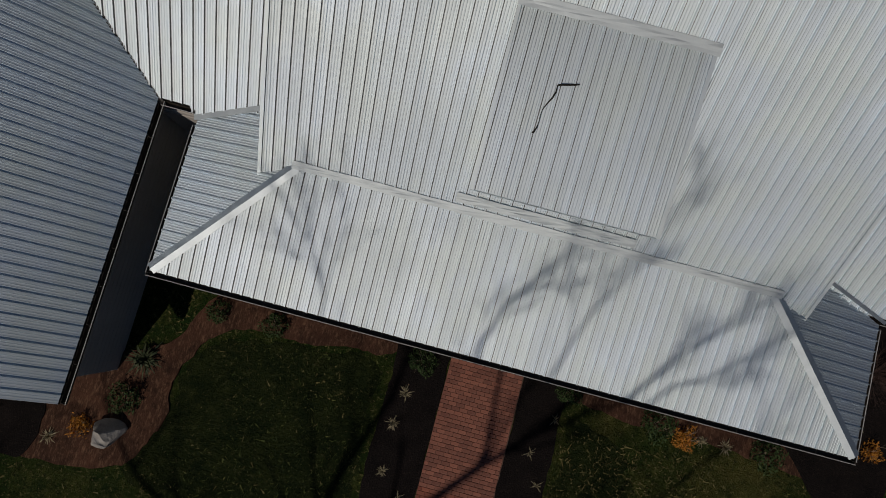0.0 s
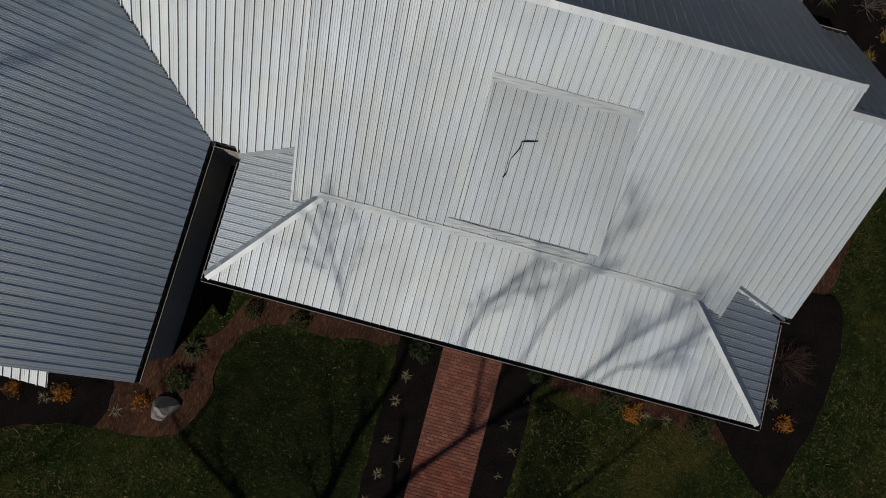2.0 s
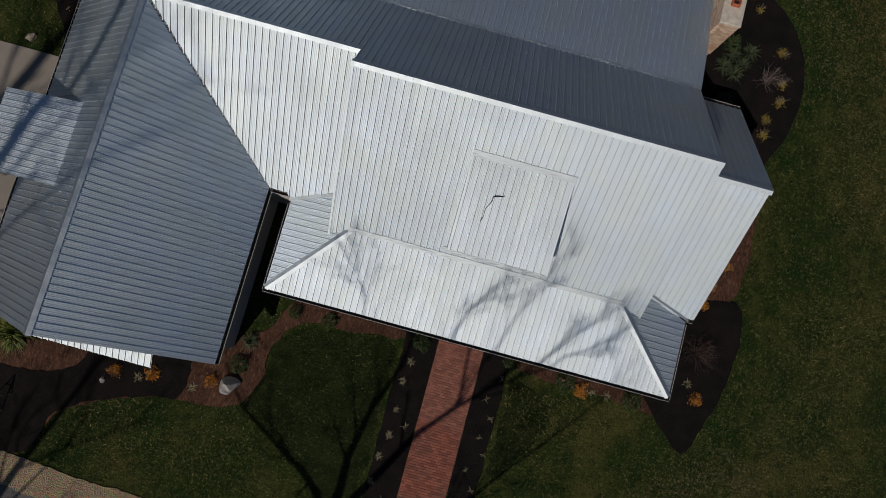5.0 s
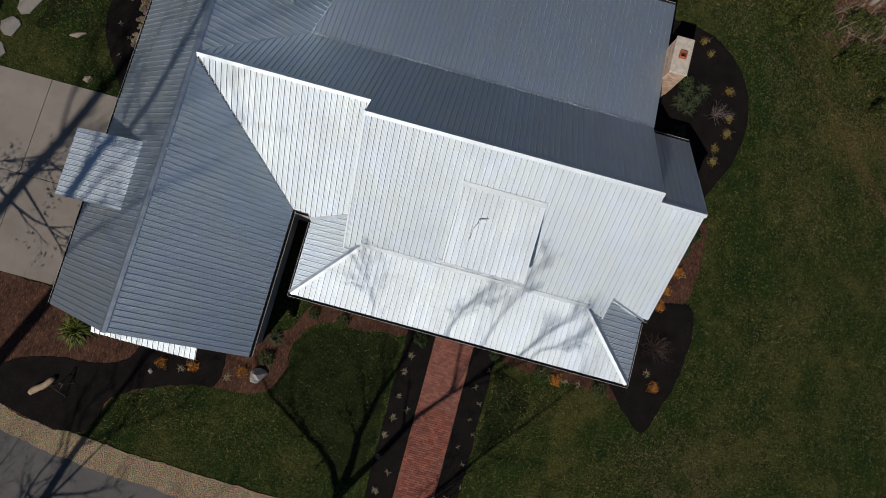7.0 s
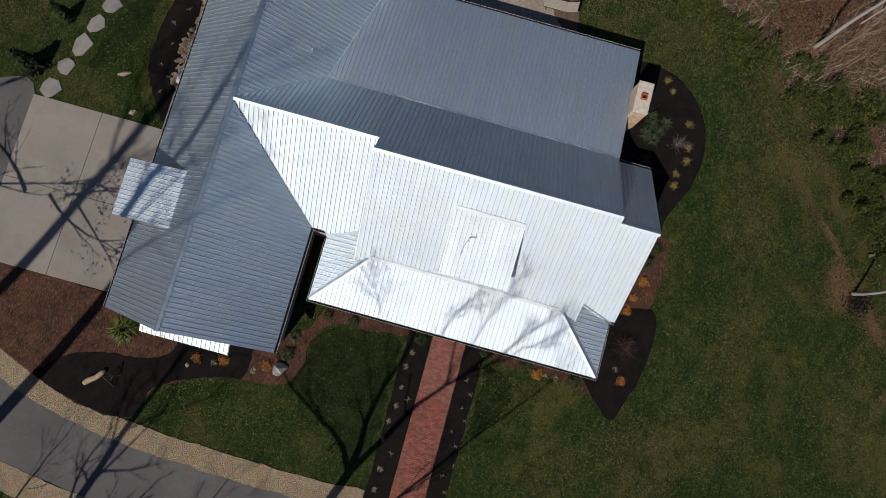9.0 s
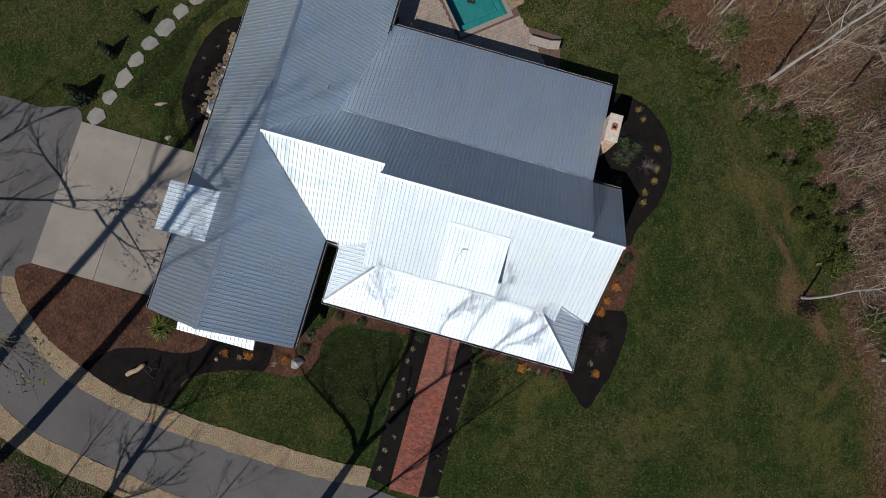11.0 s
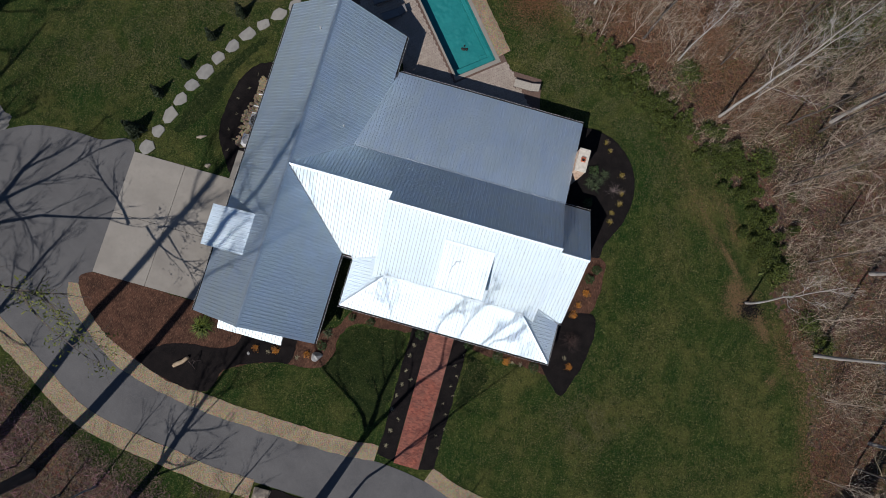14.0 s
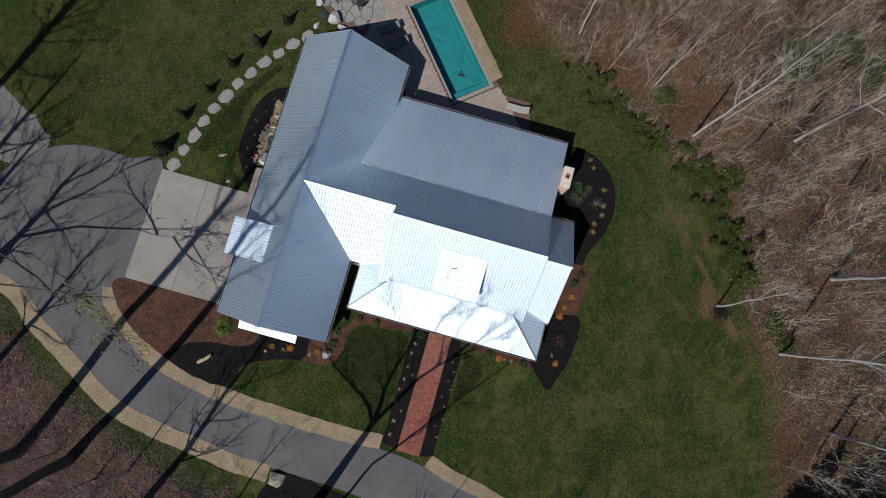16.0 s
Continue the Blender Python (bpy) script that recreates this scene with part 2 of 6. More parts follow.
BLACKWOOD = m.out(m.ramp(m.noise(8, 3), (0.3, (0.012, 0.012, 0.012)), (0.7, (0.03, 0.03, 0.03))))
m = Mat("beige sling cloth", rough=0.85)
CLOTH = m.out(m.ramp(m.noise(9, 4), (0.3, (0.26, 0.235, 0.2)), (0.7, (0.36, 0.33, 0.28))))
m = Mat("white painted steel", rough=0.5)
WHITE = m.out(m.ramp(m.noise(4, 4), (0.3, (0.6, 0.6, 0.58)), (0.7, (0.78, 0.78, 0.76))))
m = Mat("grey galvanised steel", rough=0.5, metal=0.6)
STEEL = m.out(m.ramp(m.noise(6, 4), (0.3, (0.25, 0.25, 0.25)), (0.7, (0.4, 0.4, 0.4))))
m = Mat("rusty iron", rough=0.8, metal=0.2)
IRON = m.out(m.ramp(m.noise(9, 4), (0.3, (0.06, 0.045, 0.04)), (0.7, (0.13, 0.1, 0.09))))
m = Mat("split log wood", rough=0.85)
LOG = m.out(m.mix(m.grey(m.noise(6, 5, (1, 0.2, 1)), 0, 1), (0.42, 0.33, 0.22), (0.26, 0.19, 0.12)), bump=m.noise(20, 4, (1, 0.2, 1)), strength=0.4)


def bark(name, a, b):
    m = Mat(name, rough=0.9, spec=0.2)
    return m.out(m.mix(m.grey(m.noise(1.4, 6, (1, 1, 0.35)), 0, 1), a, b), bump=m.noise(12, 4, (1, 1, 0.3)), strength=0.5, dist=0.03)


def twigs(name, a, b, tints=None):
    m = Mat(name, rough=0.9, spec=0.2)
    c = m.mix(m.island(), a, b)
    if tints:
        c = m.mix(0.75, c, m.mix(1.0, c, m.ramp(m.each(), *tints), "MULTIPLY"))
    return m.out(c)


BARK_PALE = bark("pale grey bark", (0.46, 0.44, 0.41), (0.25, 0.23, 0.21))
BARK_DARK = bark("dark grey bark", (0.115, 0.10, 0.09), (0.055, 0.048, 0.043))
TWIG_PALE = twigs("pale grey twigs", (0.56, 0.51, 0.455), (0.12, 0.098, 0.080), ((0.0, (2.1, 2.05, 1.95)), (0.16, (1.7, 1.6, 1.45)), (0.24, (0.95, 0.88, 0.80)), (0.5, (0.86, 0.70, 0.52)), (0.75, (1.25, 1.14, 1.05)), (1.0, (0.8, 0.76, 0.52))))
TWIG_DARK = twigs("brown twigs", (0.17, 0.135, 0.115), (0.10, 0.08, 0.07))
TWIG_PINK = twigs("budding pink-brown twigs", (0.30, 0.145, 0.20), (0.13, 0.075, 0.085))
BRUSH = twigs("dry brush stems", (0.52, 0.43, 0.325), (0.04, 0.029, 0.022))


def leaf(name, a, b):
    m = Mat(name, rough=0.7, spec=0.3)
    return m.out(m.mix(m.island(), a, b))


LEAF_GREEN = leaf("fresh green leaves", (0.014, 0.028, 0.004), (0.125, 0.155, 0.020))
LEAF_BOX = leaf("dark box leaves", (0.02, 0.045, 0.012), (0.05, 0.085, 0.025))
LEAF_YELLOW = leaf("yellow-orange leaves", (0.52, 0.25, 0.035), (0.40, 0.145, 0.02))
LEAF_OLIVE = leaf("olive yellow leaves", (0.27, 0.21, 0.03), (0.17, 0.13, 0.025))
LEAF_PALE = leaf("dry pale blades", (0.32, 0.285, 0.19), (0.19, 0.17, 0.10))
LEAF_YUCCA = leaf("yucca blades", (0.02, 0.036, 0.016), (0.07, 0.085, 0.042))
LEAF_BUD = leaf("yellow-green spring leaves", (0.20, 0.215, 0.028), (0.10, 0.125, 0.02))
LEAF_BLUE = leaf("blue-green needles", (0.06, 0.085, 0.085), (0.1, 0.13, 0.12))
LEAF_CYP = leaf("dark cypress foliage", (0.012, 0.022, 0.010), (0.03, 0.04, 0.018))

# ---- mesh helpers ----


def mesh_of(name, verts, faces, mat=None, smooth=False):
    me = bpy.data.meshes.new(name)
    me.from_pydata([tuple(v) for v in verts], [], faces)
    if mat:
        me.materials.append(mat)
    if smooth:
        me.polygons.foreach_set("use_smooth", [True] * len(me.polygons))
    me.update()
    return me


def tris_of(name, verts, mat):
    """A mesh of loose triangles: verts is an (n, 3, 3) array."""
    n = len(verts)
    me = bpy.data.meshes.new(name)
    me.vertices.add(3 * n)
    me.vertices.foreach_set("co", np.ascontiguousarray(verts, dtype=np.float32).ravel())
    me.loops.add(3 * n)
    me.loops.foreach_set("vertex_index", np.arange(3 * n, dtype=np.int32))
    me.polygons.add(n)
    me.polygons.foreach_set("loop_start", np.arange(0, 3 * n, 3, dtype=np.int32))
    me.materials.append(mat)
    me.update(calc_edges=True)
    return me


def child(name, me, parent, label="", kind=""):
    ob = new(name, me)
    ob.parent = parent
    return tagged(ob, label, kind=kind)


def bm_mesh(name, bm, mat, smooth=False):
    me = bpy.data.meshes.new(name)
    bm.normal_update()
    bm.to_mesh(me)
    bm.free()
    me.materials.append(mat)
    if smooth:
        me.polygons.foreach_set("use_smooth", [True] * len(me.polygons))
    return me


def part(name, bm, mat, parent, label="", smooth=False):
    return child(name, bm_mesh(name, bm, mat, smooth), parent, label)


def box(bm, x0, x1, y0, y1, z0, z1, bevel=0.0, m=None):
    made = bmesh.ops.create_cube(bm, size=1)["verts"]
    bmesh.ops.scale(bm, vec=(x1 - x0, y1 - y0, z1 - z0), verts=made)
    bmesh.ops.translate(bm, vec=((x0 + x1) / 2, (y0 + y1) / 2, (z0 + z1) / 2), verts=made)
    if m is not None:
        bmesh.ops.transform(bm, matrix=m, verts=made)
    if bevel:
        edges = list({e for v in made for e in v.link_edges})
        bmesh.ops.bevel(bm, geom=edges, offset=bevel, segments=1, affect="EDGES")
    return bm


def boxed(*a, **k):
    return box(bmesh.new(), *a, **k)


def tube(verts, faces, pts, radii, sides):
    """Adds a tapered tube along pts to the lists."""
    start = len(verts)
    for i, (p, r) in enumerate(zip(pts, radii)):
        d = pts[min(i + 1, len(pts) - 1)] - pts[max(i - 1, 0)]
        a = d.cross(Vector((0.31, 0.17, 0.93)))
        if a.length < 1e-6:
            a = d.cross(Vector((1, 0, 0)))
        a.normalize()
        b = d.normalized().cross(a)
        for k in range(sides):
            w = 2 * math.pi * k / sides
            verts.append(p + (a * math.cos(w) + b * math.sin(w)) * r)
    for i in range(len(pts) - 1):
        for k in range(sides):
            o, n = start + i * sides, (k + 1) % sides
            faces.append((o + k, o + n, o + sides + n, o + sides + k))
    faces.append(tuple(start + (len(pts) - 1) * sides + k for k in range(sides)))


def rod(name, pts, r, mat, parent, sides=6, label=""):
    v, f = [], []
    tube(v, f, [Vector(p) for p in pts], [r] * len(pts), sides)
    f.append(tuple(reversed(range(sides))))
    return child(name, mesh_of(name, v, f, mat), parent, label)


def spline(points, step=0.3, closed=False):
    """A Catmull-Rom curve through the points, as an array of x, y."""
    p = [np.array(q, float) for q in points]
    n = len(p)
    out = []
    for i in range(n if closed else n - 1):
        if closed:
            a, b, c, d = p[i - 1], p[i], p[(i + 1) % n], p[(i + 2) % n]
        else:
            a, b, c, d = p[max(i - 1, 0)], p[i], p[i + 1], p[min(i + 2, n - 1)]
        k = max(2, int(np.linalg.norm(c - b) / step))
        for j in range(k):
            u = j / k
            out.append(0.5 * (2 * b + (c - a) * u + (2 * a - 5 * b + 4 * c - d) * u * u + (3 * b - a - 3 * c + d) * u ** 3))
    if not closed:
        out.append(p[-1])
    return np.array(out)


def inside(poly, x, y):
    """Which of the points lie in the closed outline."""
    px, py = poly[:, 0], poly[:, 1]
    qx, qy = np.roll(px, -1), np.roll(py, -1)
    hit = np.zeros(x.shape, bool)
    for a, b, c, d in zip(px, py, qx, qy):
        if b != d:
            hit ^= ((b > y) != (d > y)) & (x < (c - a) * (y - b) / (d - b) + a)
    return hit


def ground_z(x, y):
    """The lie of the land: level round the house, falling to the east."""
    d = np.clip(np.asarray(x, float) - 11, 0, 45)
    return -0.1 * np.minimum(d, 14) - 0.03 * np.maximum(d - 14, 0)


def ragged(line, amount, size=1.3, seed=0.0):
    out = []
    for q in line:
        w = noise.noise_vector(Vector((q[0] / size, q[1] / size, seed))) + 0.6 * noise.noise_vector(Vector((q[0] / size * 3.1, q[1] / size * 3.1, seed + 5)))
        f = noise.noise_vector(Vector((q[0] * 4.3, q[1] * 4.3, seed + 2))) * 0.45
        out.append((q[0] + amount * (w.x + f.x), q[1] + amount * (w.y + f.y)))
    return np.array(out)


def sheet(name, line, mat, z, label, category, depth=0.12, crown=0.0):
    """A filled outline with a skirt that goes into the ground."""
    bm = bmesh.new()
    top = [bm.verts.new((x, y, z + float(ground_z(x, y)))) for x, y in line]
    face = bm.faces.new(top)
    bm.normal_update()
    low = [bm.verts.new((v.co.x, v.co.y, v.co.z - depth)) for v in top]
    for i in range(len(top)):
        bm.faces.new((top[i - 1], low[i - 1], low[i], top[i]))
    bmesh.ops.triangulate(bm, faces=[face])
    bmesh.ops.recalc_face_normals(bm, faces=bm.faces)
    return tagged(new(name, bm_mesh(name, bm, mat)), label, category, kind="structure")


def ribbon(name, points, width, mat, z, label, category, rag=0.08, seed=0.0):
    line = spline(points, 0.25)
    d = np.gradient(line, axis=0)
    d /= np.linalg.norm(d, axis=1)[:, None]
    side = np.stack([-d[:, 1], d[:, 0]], 1) * width / 2
    loop = np.concatenate([ragged(line + side, rag, 0.9, seed), ragged(line - side, rag, 0.9, seed + 9)[::-1]])
    return sheet(name, loop, mat, z, label, category), loop

# ---- ground ----
near = np.concatenate([-np.geomspace(2500, 62, 14), np.arange(-60, 60.1, 1.5), np.geomspace(62, 2500, 14)])
gx, gy = np.meshgrid(near, near)
gzs = ground_z(gx, gy)
n = len(near)
gv = np.stack([gx, gy, gzs], 2).reshape(-1, 3)
PA, PB = Vector((-0.64, 0.768, 0)), Vector((0.768, 0.64, 0))      # along and across the pool
POOL = Vector((-4.45, 19.35, 0))
P0, P1, Q0, Q1 = -0.35, 8.75, 0.0, 3.35


def pool_at(x, y):
    d = np.array(x) - POOL.x, np.array(y) - POOL.y
    return d[0] * PA.x + d[1] * PA.y, d[0] * PB.x + d[1] * PB.y


gv, gf = list(gv), []
for i in range(n - 1):
    for j in range(n - 1):
        x0, x1, y0, y1 = near[j], near[j + 1], near[i], near[i + 1]
        a, b = pool_at((x0 + x1) / 2, (y0 + y1) / 2)
        if not (P0 - 1.2 < a < P1 + 1.2 and Q0 - 1.2 < b < Q1 + 1.2):
            gf.append((i * n + j, i * n + j + 1, (i + 1) * n + j + 1, (i + 1) * n + j))
            continue
        for p in range(10):
            for q in range(10):
                u0, u1, w0, w1 = x0 + (x1 - x0) * q / 10, x0 + (x1 - x0) * (q + 1) / 10, y0 + (y1 - y0) * p / 10, y0 + (y1 - y0) * (p + 1) / 10
                a, b = pool_at((u0 + u1) / 2, (w0 + w1) / 2)
                if P0 - 0.1 < a < P1 + 0.1 and Q0 - 0.1 < b < Q1 + 0.1:
                    continue
                gf.append(tuple(range(len(gv), len(gv) + 4)))
                gv += [(x, y, float(ground_z(x, y))) for x, y in ((u0, w0), (u1, w0), (u1, w1), (u0, w1))]
gv = np.array(gv)
tagged(new("ground", mesh_of("ground", gv, gf, LAWN)), "patchy green and straw-coloured lawn grass", "lawn", kind="structure")

ROAD = spline([(-25.5, 6.85), (-28.3, 6.95), (-30.7, 7.0), (-33, 6.7), (-35, 5.8), (-37, 4.2), (-39, 1.8), (-46, 0), (-60, -4), (-60, -9), (-40, -4.9), (-33.6, -5.2),
               (-31.2, -7.0), (-28.3, -8.5), (-25.8, -10.1), (-23.5, -11.6), (-21, -12.2), (-18, -12.5), (-12.8, -13.3), (-8, -13.45), (-2, -13.8), (5, -15.3), (16, -20),
               (18, -17), (9, -12.2), (4, -10.9), (1.8, -10.3), (-2, -9.85), (-8.3, -10), (-13.3, -9.7), (-18.8, -9.1), (-21.1, -8.2), (-24, -6.4), (-25.9, -4.7), (-25.53, -2.6)], 0.4, closed=True)
sheet("road", ROAD, ASPHALT, 0.03, "grey asphalt driveway with a wide turning place", "driveway")
INNER = [(-26.3, -3.5), (-25.9, -4.6), (-24.3, -5.9), (-22.6, -7.15), (-20.6, -8.1), (-16.3, -9.0), (-11.2, -9.35), (-5.3, -9.5), (-2.25, -9.3)]
OUTER = [(-44, -4.6), (-38, -5.1), (-33.6, -5.8), (-31, -7.75), (-28.7, -9.05), (-26.1, -10.6), (-23.6, -12.0), (-21, -12.75), (-18.2, -13.15), (-15.4, -13.5), (-12.9, -13.85), (-9.9, -13.9)]
EAST = [(1.75, -9.75), (3.85, -10.4), (8, -11.35), (14, -14.2), (18, -16.6)]
strips = [ribbon("gravel_border", p, w, GRAVEL, 0.045 + 0.002 * k, "pale tan gravel border along the asphalt driveway", "gravel border", seed=k)[1] for k, (p, w) in enumerate(((INNER, 1.15), (OUTER, 1.3), (EAST, 1.05)))]
LANE = spline([(-60, 14), (-48, 12), (-40, 9.6), (-36.3, 7.6), (-34.8, 6.3), (-37, 4), (-44, 3), (-60, 4)], 0.4, closed=True)
sheet("gravel_lane", ragged(LANE, 0.4), GREYGRAVEL, 0.02, "light grey gravel lane joining the driveway", "gravel lane")

# planting beds: brown straw below, black mulch on top
BED_WEST = spline([(-25.6, -2.55), (-18, -2.5), (-16.4, -2.2), (-8.4, -2), (-6.3, 0.2), (-2.1, 0.6), (-2.3, -0.45), (-4.5, -0.75), (-6.3, -0.95), (-7.15, -2.2), (-7.15, -3.4),
                    (-7.6, -4.45), (-8.8, -4.9), (-10.5, -5.05), (-12.4, -5.6), (-14.2, -6.6), (-15.2, -8.4), (-17.8, -8.4), (-20.4, -7.6), (-23, -6.5), (-25.6, -4.4)], 0.12, closed=True)
BED_FRONT_E = spline([(2.0, 0.6), (7.2, 0.6), (8.1, -0.7), (7.3, -0.75), (5.4, -0.6), (3.4, -0.6), (2.1, -0.35)], 0.12, closed=True)
BED_EAST = spline([(7.2, 8.7), (10.0, 8.5), (10.4, 7.2), (10.35, 5.5), (10.0, 4.3), (8.6, 3.4), (7.2, 3.4)], 0.12, closed=True)
BED_SE = spline([(7.3, 3.6), (9.5, 4.25), (10.45, 4.2), (10.75, 3.0), (10.45, 0.6), (9.95, -0.9), (9.45, -1.95), (8.7, -1.5), (7.9, -0.7), (7.3, 0.4)], 0.12, closed=True)
BED_NE = spline([(5.4, 17.6), (6.4, 17.95), (7.6, 17.95), (8.95, 17.5), (10.1, 16.5), (10.95, 15.0), (11.15, 13.1), (10.65, 11.2), (9.9, 9.6), (9.6, 8.5), (7.4, 8.7), (5.4, 11)], 0.12, closed=True)
BED_MULCH = spline([(-20.4, -7.55), (-20.0, -6.9), (-19.1, -6.1), (-17.5, -5.55), (-15, -5.2), (-13.9, -4.4), (-13.5, -2.7), (-10.3, -2.7), (-9.9, -3.6), (-10.0, -4.9), (-10.9, -5.1), (-12.5, -5.6),
                     (-14.3, -6.6), (-15.1, -8.35), (-17.8, -8.35)], 0.12, closed=True)
BED_NW = spline([(-16.6, 6.9), (-18.2, 7.1), (-19.6, 9.0), (-20.2, 11), (-20.0, 13.4), (-19.2, 15.4), (-17.6, 16.4), (-16.6, 16.6)], 0.12, closed=True)
WALKBED_W = np.array([(-2.2, 0.4), (-0.9, 0.4), (-0.9, -9.5), (-2.15, -9.3)])
WALKBED_E = np.array([(0.95, 0.4), (2.05, 0.4), (1.97, -9.3), (0.95, -9.6)])


def edge(line, amount=0.09, seed=0.0):
    return ragged(line, amount, 0.8, seed)


sheet("straw_bed", edge(BED_WEST, 0.1), STRAW, 0.05, "brown pine straw bed round the garage wing", "planting bed")
sheet("straw_bed", edge(BED_FRONT_E, 0.08, 3), STRAW, 0.05, "narrow brown pine straw bed along the porch", "planting bed")
sheet("straw_bed", edge(BED_EAST, 0.08, 4), STRAW, 0.05, "brown pine straw bed beside the east gable", "planting bed")
sheet("mulch_bed", edge(BED_MULCH, 0.07, 5), MULCH, 0.075, "black bark mulch bed below the garage gable", "planting bed")
sheet("mulch_bed", edge(BED_SE, 0.06, 6), MULCH, 0.075, "black bark mulch bed off the porch corner", "planting bed")
sheet("mulch_bed", edge(BED_NE, 0.06, 7), MULCH, 0.06, "rounded black bark mulch bed round the chimney", "planting bed")
sheet("mulch_bed", edge(BED_NW, 0.1, 8), MULCH, 0.06, "black bark mulch bed by the outdoor air units", "planting bed")


BED_S = spline([(-9.7, -14.5), (-8.3, -13.55), (-5.8, -13.75), (-3.7, -14.0), (-2.6, -14.6), (-3.0, -16), (-6.5, -17.2), (-10, -16.2)], 0.12, closed=True)
sheet("mulch_bed", edge(BED_S, 0.08, 11), MULCH, 0.05, "black bark mulch bed by the boulder across the driveway", "planting bed")


def straight(line, step=0.12):
    q = np.concatenate([line, line[:1]])
    return np.concatenate([np.linspace(a, b, max(2, int(np.linalg.norm(b - a) / step)), endpoint=False) for a, b in zip(q[:-1], q[1:])])


sheet("mulch_bed", edge(straight(WALKBED_W), 0.05, 9), MULCH, 0.055, "narrow black mulch strip beside the brick walk", "planting bed")
sheet("mulch_bed", edge(straight(WALKBED_E), 0.05, 10), MULCH, 0.055, "narrow black mulch strip beside the brick walk", "planting bed")

# woods: leaf litter under the trees
WOOD_E = spline([(29.8, -60), (29.5, -5), (28.7, -0.8), (28.3, 2.0), (26.6, 5.0), (25.2, 7.6), (23.6, 9.8), (24.2, 12.5), (22.3, 14.4), (20.3, 16.2), (17.6, 17.6), (14.6, 19.4),
                  (11.9, 21.0), (8.2, 23.4), (4.2, 25.4), (0.5, 28), (-4, 33), (-10, 60), (60, 60), (60, -60)], 0.6, closed=True)
WOOD_SW = spline([(-60, -8), (-42, -7.5), (-35, -8.4), (-32.2, -9.8), (-29.5, -11.2), (-26.8, -12.9), (-24, -14.2), (-21, -15.6), (-17.5, -16.6), (-14.5, -17.2), (-12, -20), (-8, -60), (-60, -60)], 0.6, closed=True)
FLOOR_STEP = 0.3


def woodland(name, poly, label, span):
    gx, gy = np.meshgrid(np.arange(span[0], span[1] + 0.01, FLOOR_STEP), np.arange(span[2], span[3] + 0.01, FLOOR_STEP))
    keep = inside(ragged(ragged(poly, 0.7, 1.2), 0.35, 0.4, 5), gx, gy)
    z = ground_z(gx, gy) + 0.03
    idx = -np.ones(gx.shape, int)
    faces, verts = [], []
    rows, cols = gx.shape
    for i in range(rows - 1):
        for j in range(cols - 1):
            if keep[i, j]:
                f = []
                for a, b in ((i, j), (i, j + 1), (i + 1, j + 1), (i + 1, j)):
                    if idx[a, b] < 0:
                        idx[a, b] = len(verts)
                        w = noise.noise_vector(Vector((gx[a, b] * 3.3, gy[a, b] * 3.3, 3)))
                        verts.append((gx[a, b] + 0.2 * w.x, gy[a, b] + 0.2 * w.y, z[a, b] + 0.06 * w.z))
                    f.append(idx[a, b])
                faces.append(f)
    return tagged(new(name, mesh_of(name, verts, faces, LITTER, True)), label, "forest floor", kind="structure")


woodland("forest_floor", WOOD_E, "brown leaf litter under the bare eastern woods", (-12, 60, -60, 60))
woodland("forest_floor", WOOD_SW, "brown leaf litter under the bare trees by the driveway", (-60, -6, -60, -4))
CLAY_BIT = leaf("clay crumbs", (0.165, 0.092, 0.042), (0.065, 0.055, 0.022))
r = np.random.RandomState(17)
tri = []
for x, y, sx, sy, turn, m in ((21.3, 8.3, 0.7, 0.5, 40, 2300), (20.5, 9.3, 0.5, 0.35, 60, 800), (22.9, 7.4, 0.7, 0.32, -55, 1100), (23.6, 6.7, 0.4, 0.2, -60, 400), (20.0, 11.0, 0.7, 0.16, -48, 330), (19.0, 12.0, 0.8, 0.15, -46, 260), (17.6, 13.4, 0.9, 0.22, -50, 190), (16.3, 14.9, 0.9, 0.3, -52, 170),
                             (14.6, 16.9, 0.9, 0.3, -52, 190), (13.0, 18.3, 0.8, 0.35, -40, 160), (18.2, 15.2, 1.4, 0.4, -40, 500), (3.6, 25.9, 1.7, 1.0, -40, 900), (5.6, 24.2, 1.6, 0.7, -32, 500), (19.4, 13.6, 0.7, 0.2, -60, 300),
                             (28.0, 1.4, 2.6, 0.4, -80, 900), (28.9, -4.5, 3.0, 0.4, -88, 900), (25.4, 5.4, 1.4, 0.25, -60, 500), (25.0, 3.2, 0.3, 0.3, 0, 200), (15.6, 14.6, 2.6, 0.6, -45, 400)):
    m *= 2
    q = r.normal(size=(m, 2)) * (sx, sy)
    w = radians(turn)
    x, y = x + q[:, 0] * math.cos(w) - q[:, 1] * math.sin(w), y + q[:, 0] * math.sin(w) + q[:, 1] * math.cos(w)
    c = np.stack([x, y, ground_z(x, y) + 0.035], 1)
    a, b = r.normal(size=(m, 3)) * 0.030, r.normal(size=(m, 3)) * 0.030
    a[:, 2] *= 0.1
    b[:, 2] *= 0.1
    tri.append(np.stack([c - a, c + a, c + b], 1))
tagged(new("bare_clay", tris_of("bare_clay", np.concatenate(tri), CLAY_BIT)), "crumbs of bare orange clay showing through the grass", "bare soil", kind="stuff")
q = r.normal(size=(1300, 2)) * (0.45, 0.38) + (22.15, 8.1)
c = np.stack([q[:, 0], q[:, 1], ground_z(q[:, 0], q[:, 1]) + 0.05], 1)
a, b = r.normal(size=(1300, 3)) * 0.045, r.normal(size=(1300, 3)) * 0.045
a[:, 2] *= 0.1
b[:, 2] *= 0.1
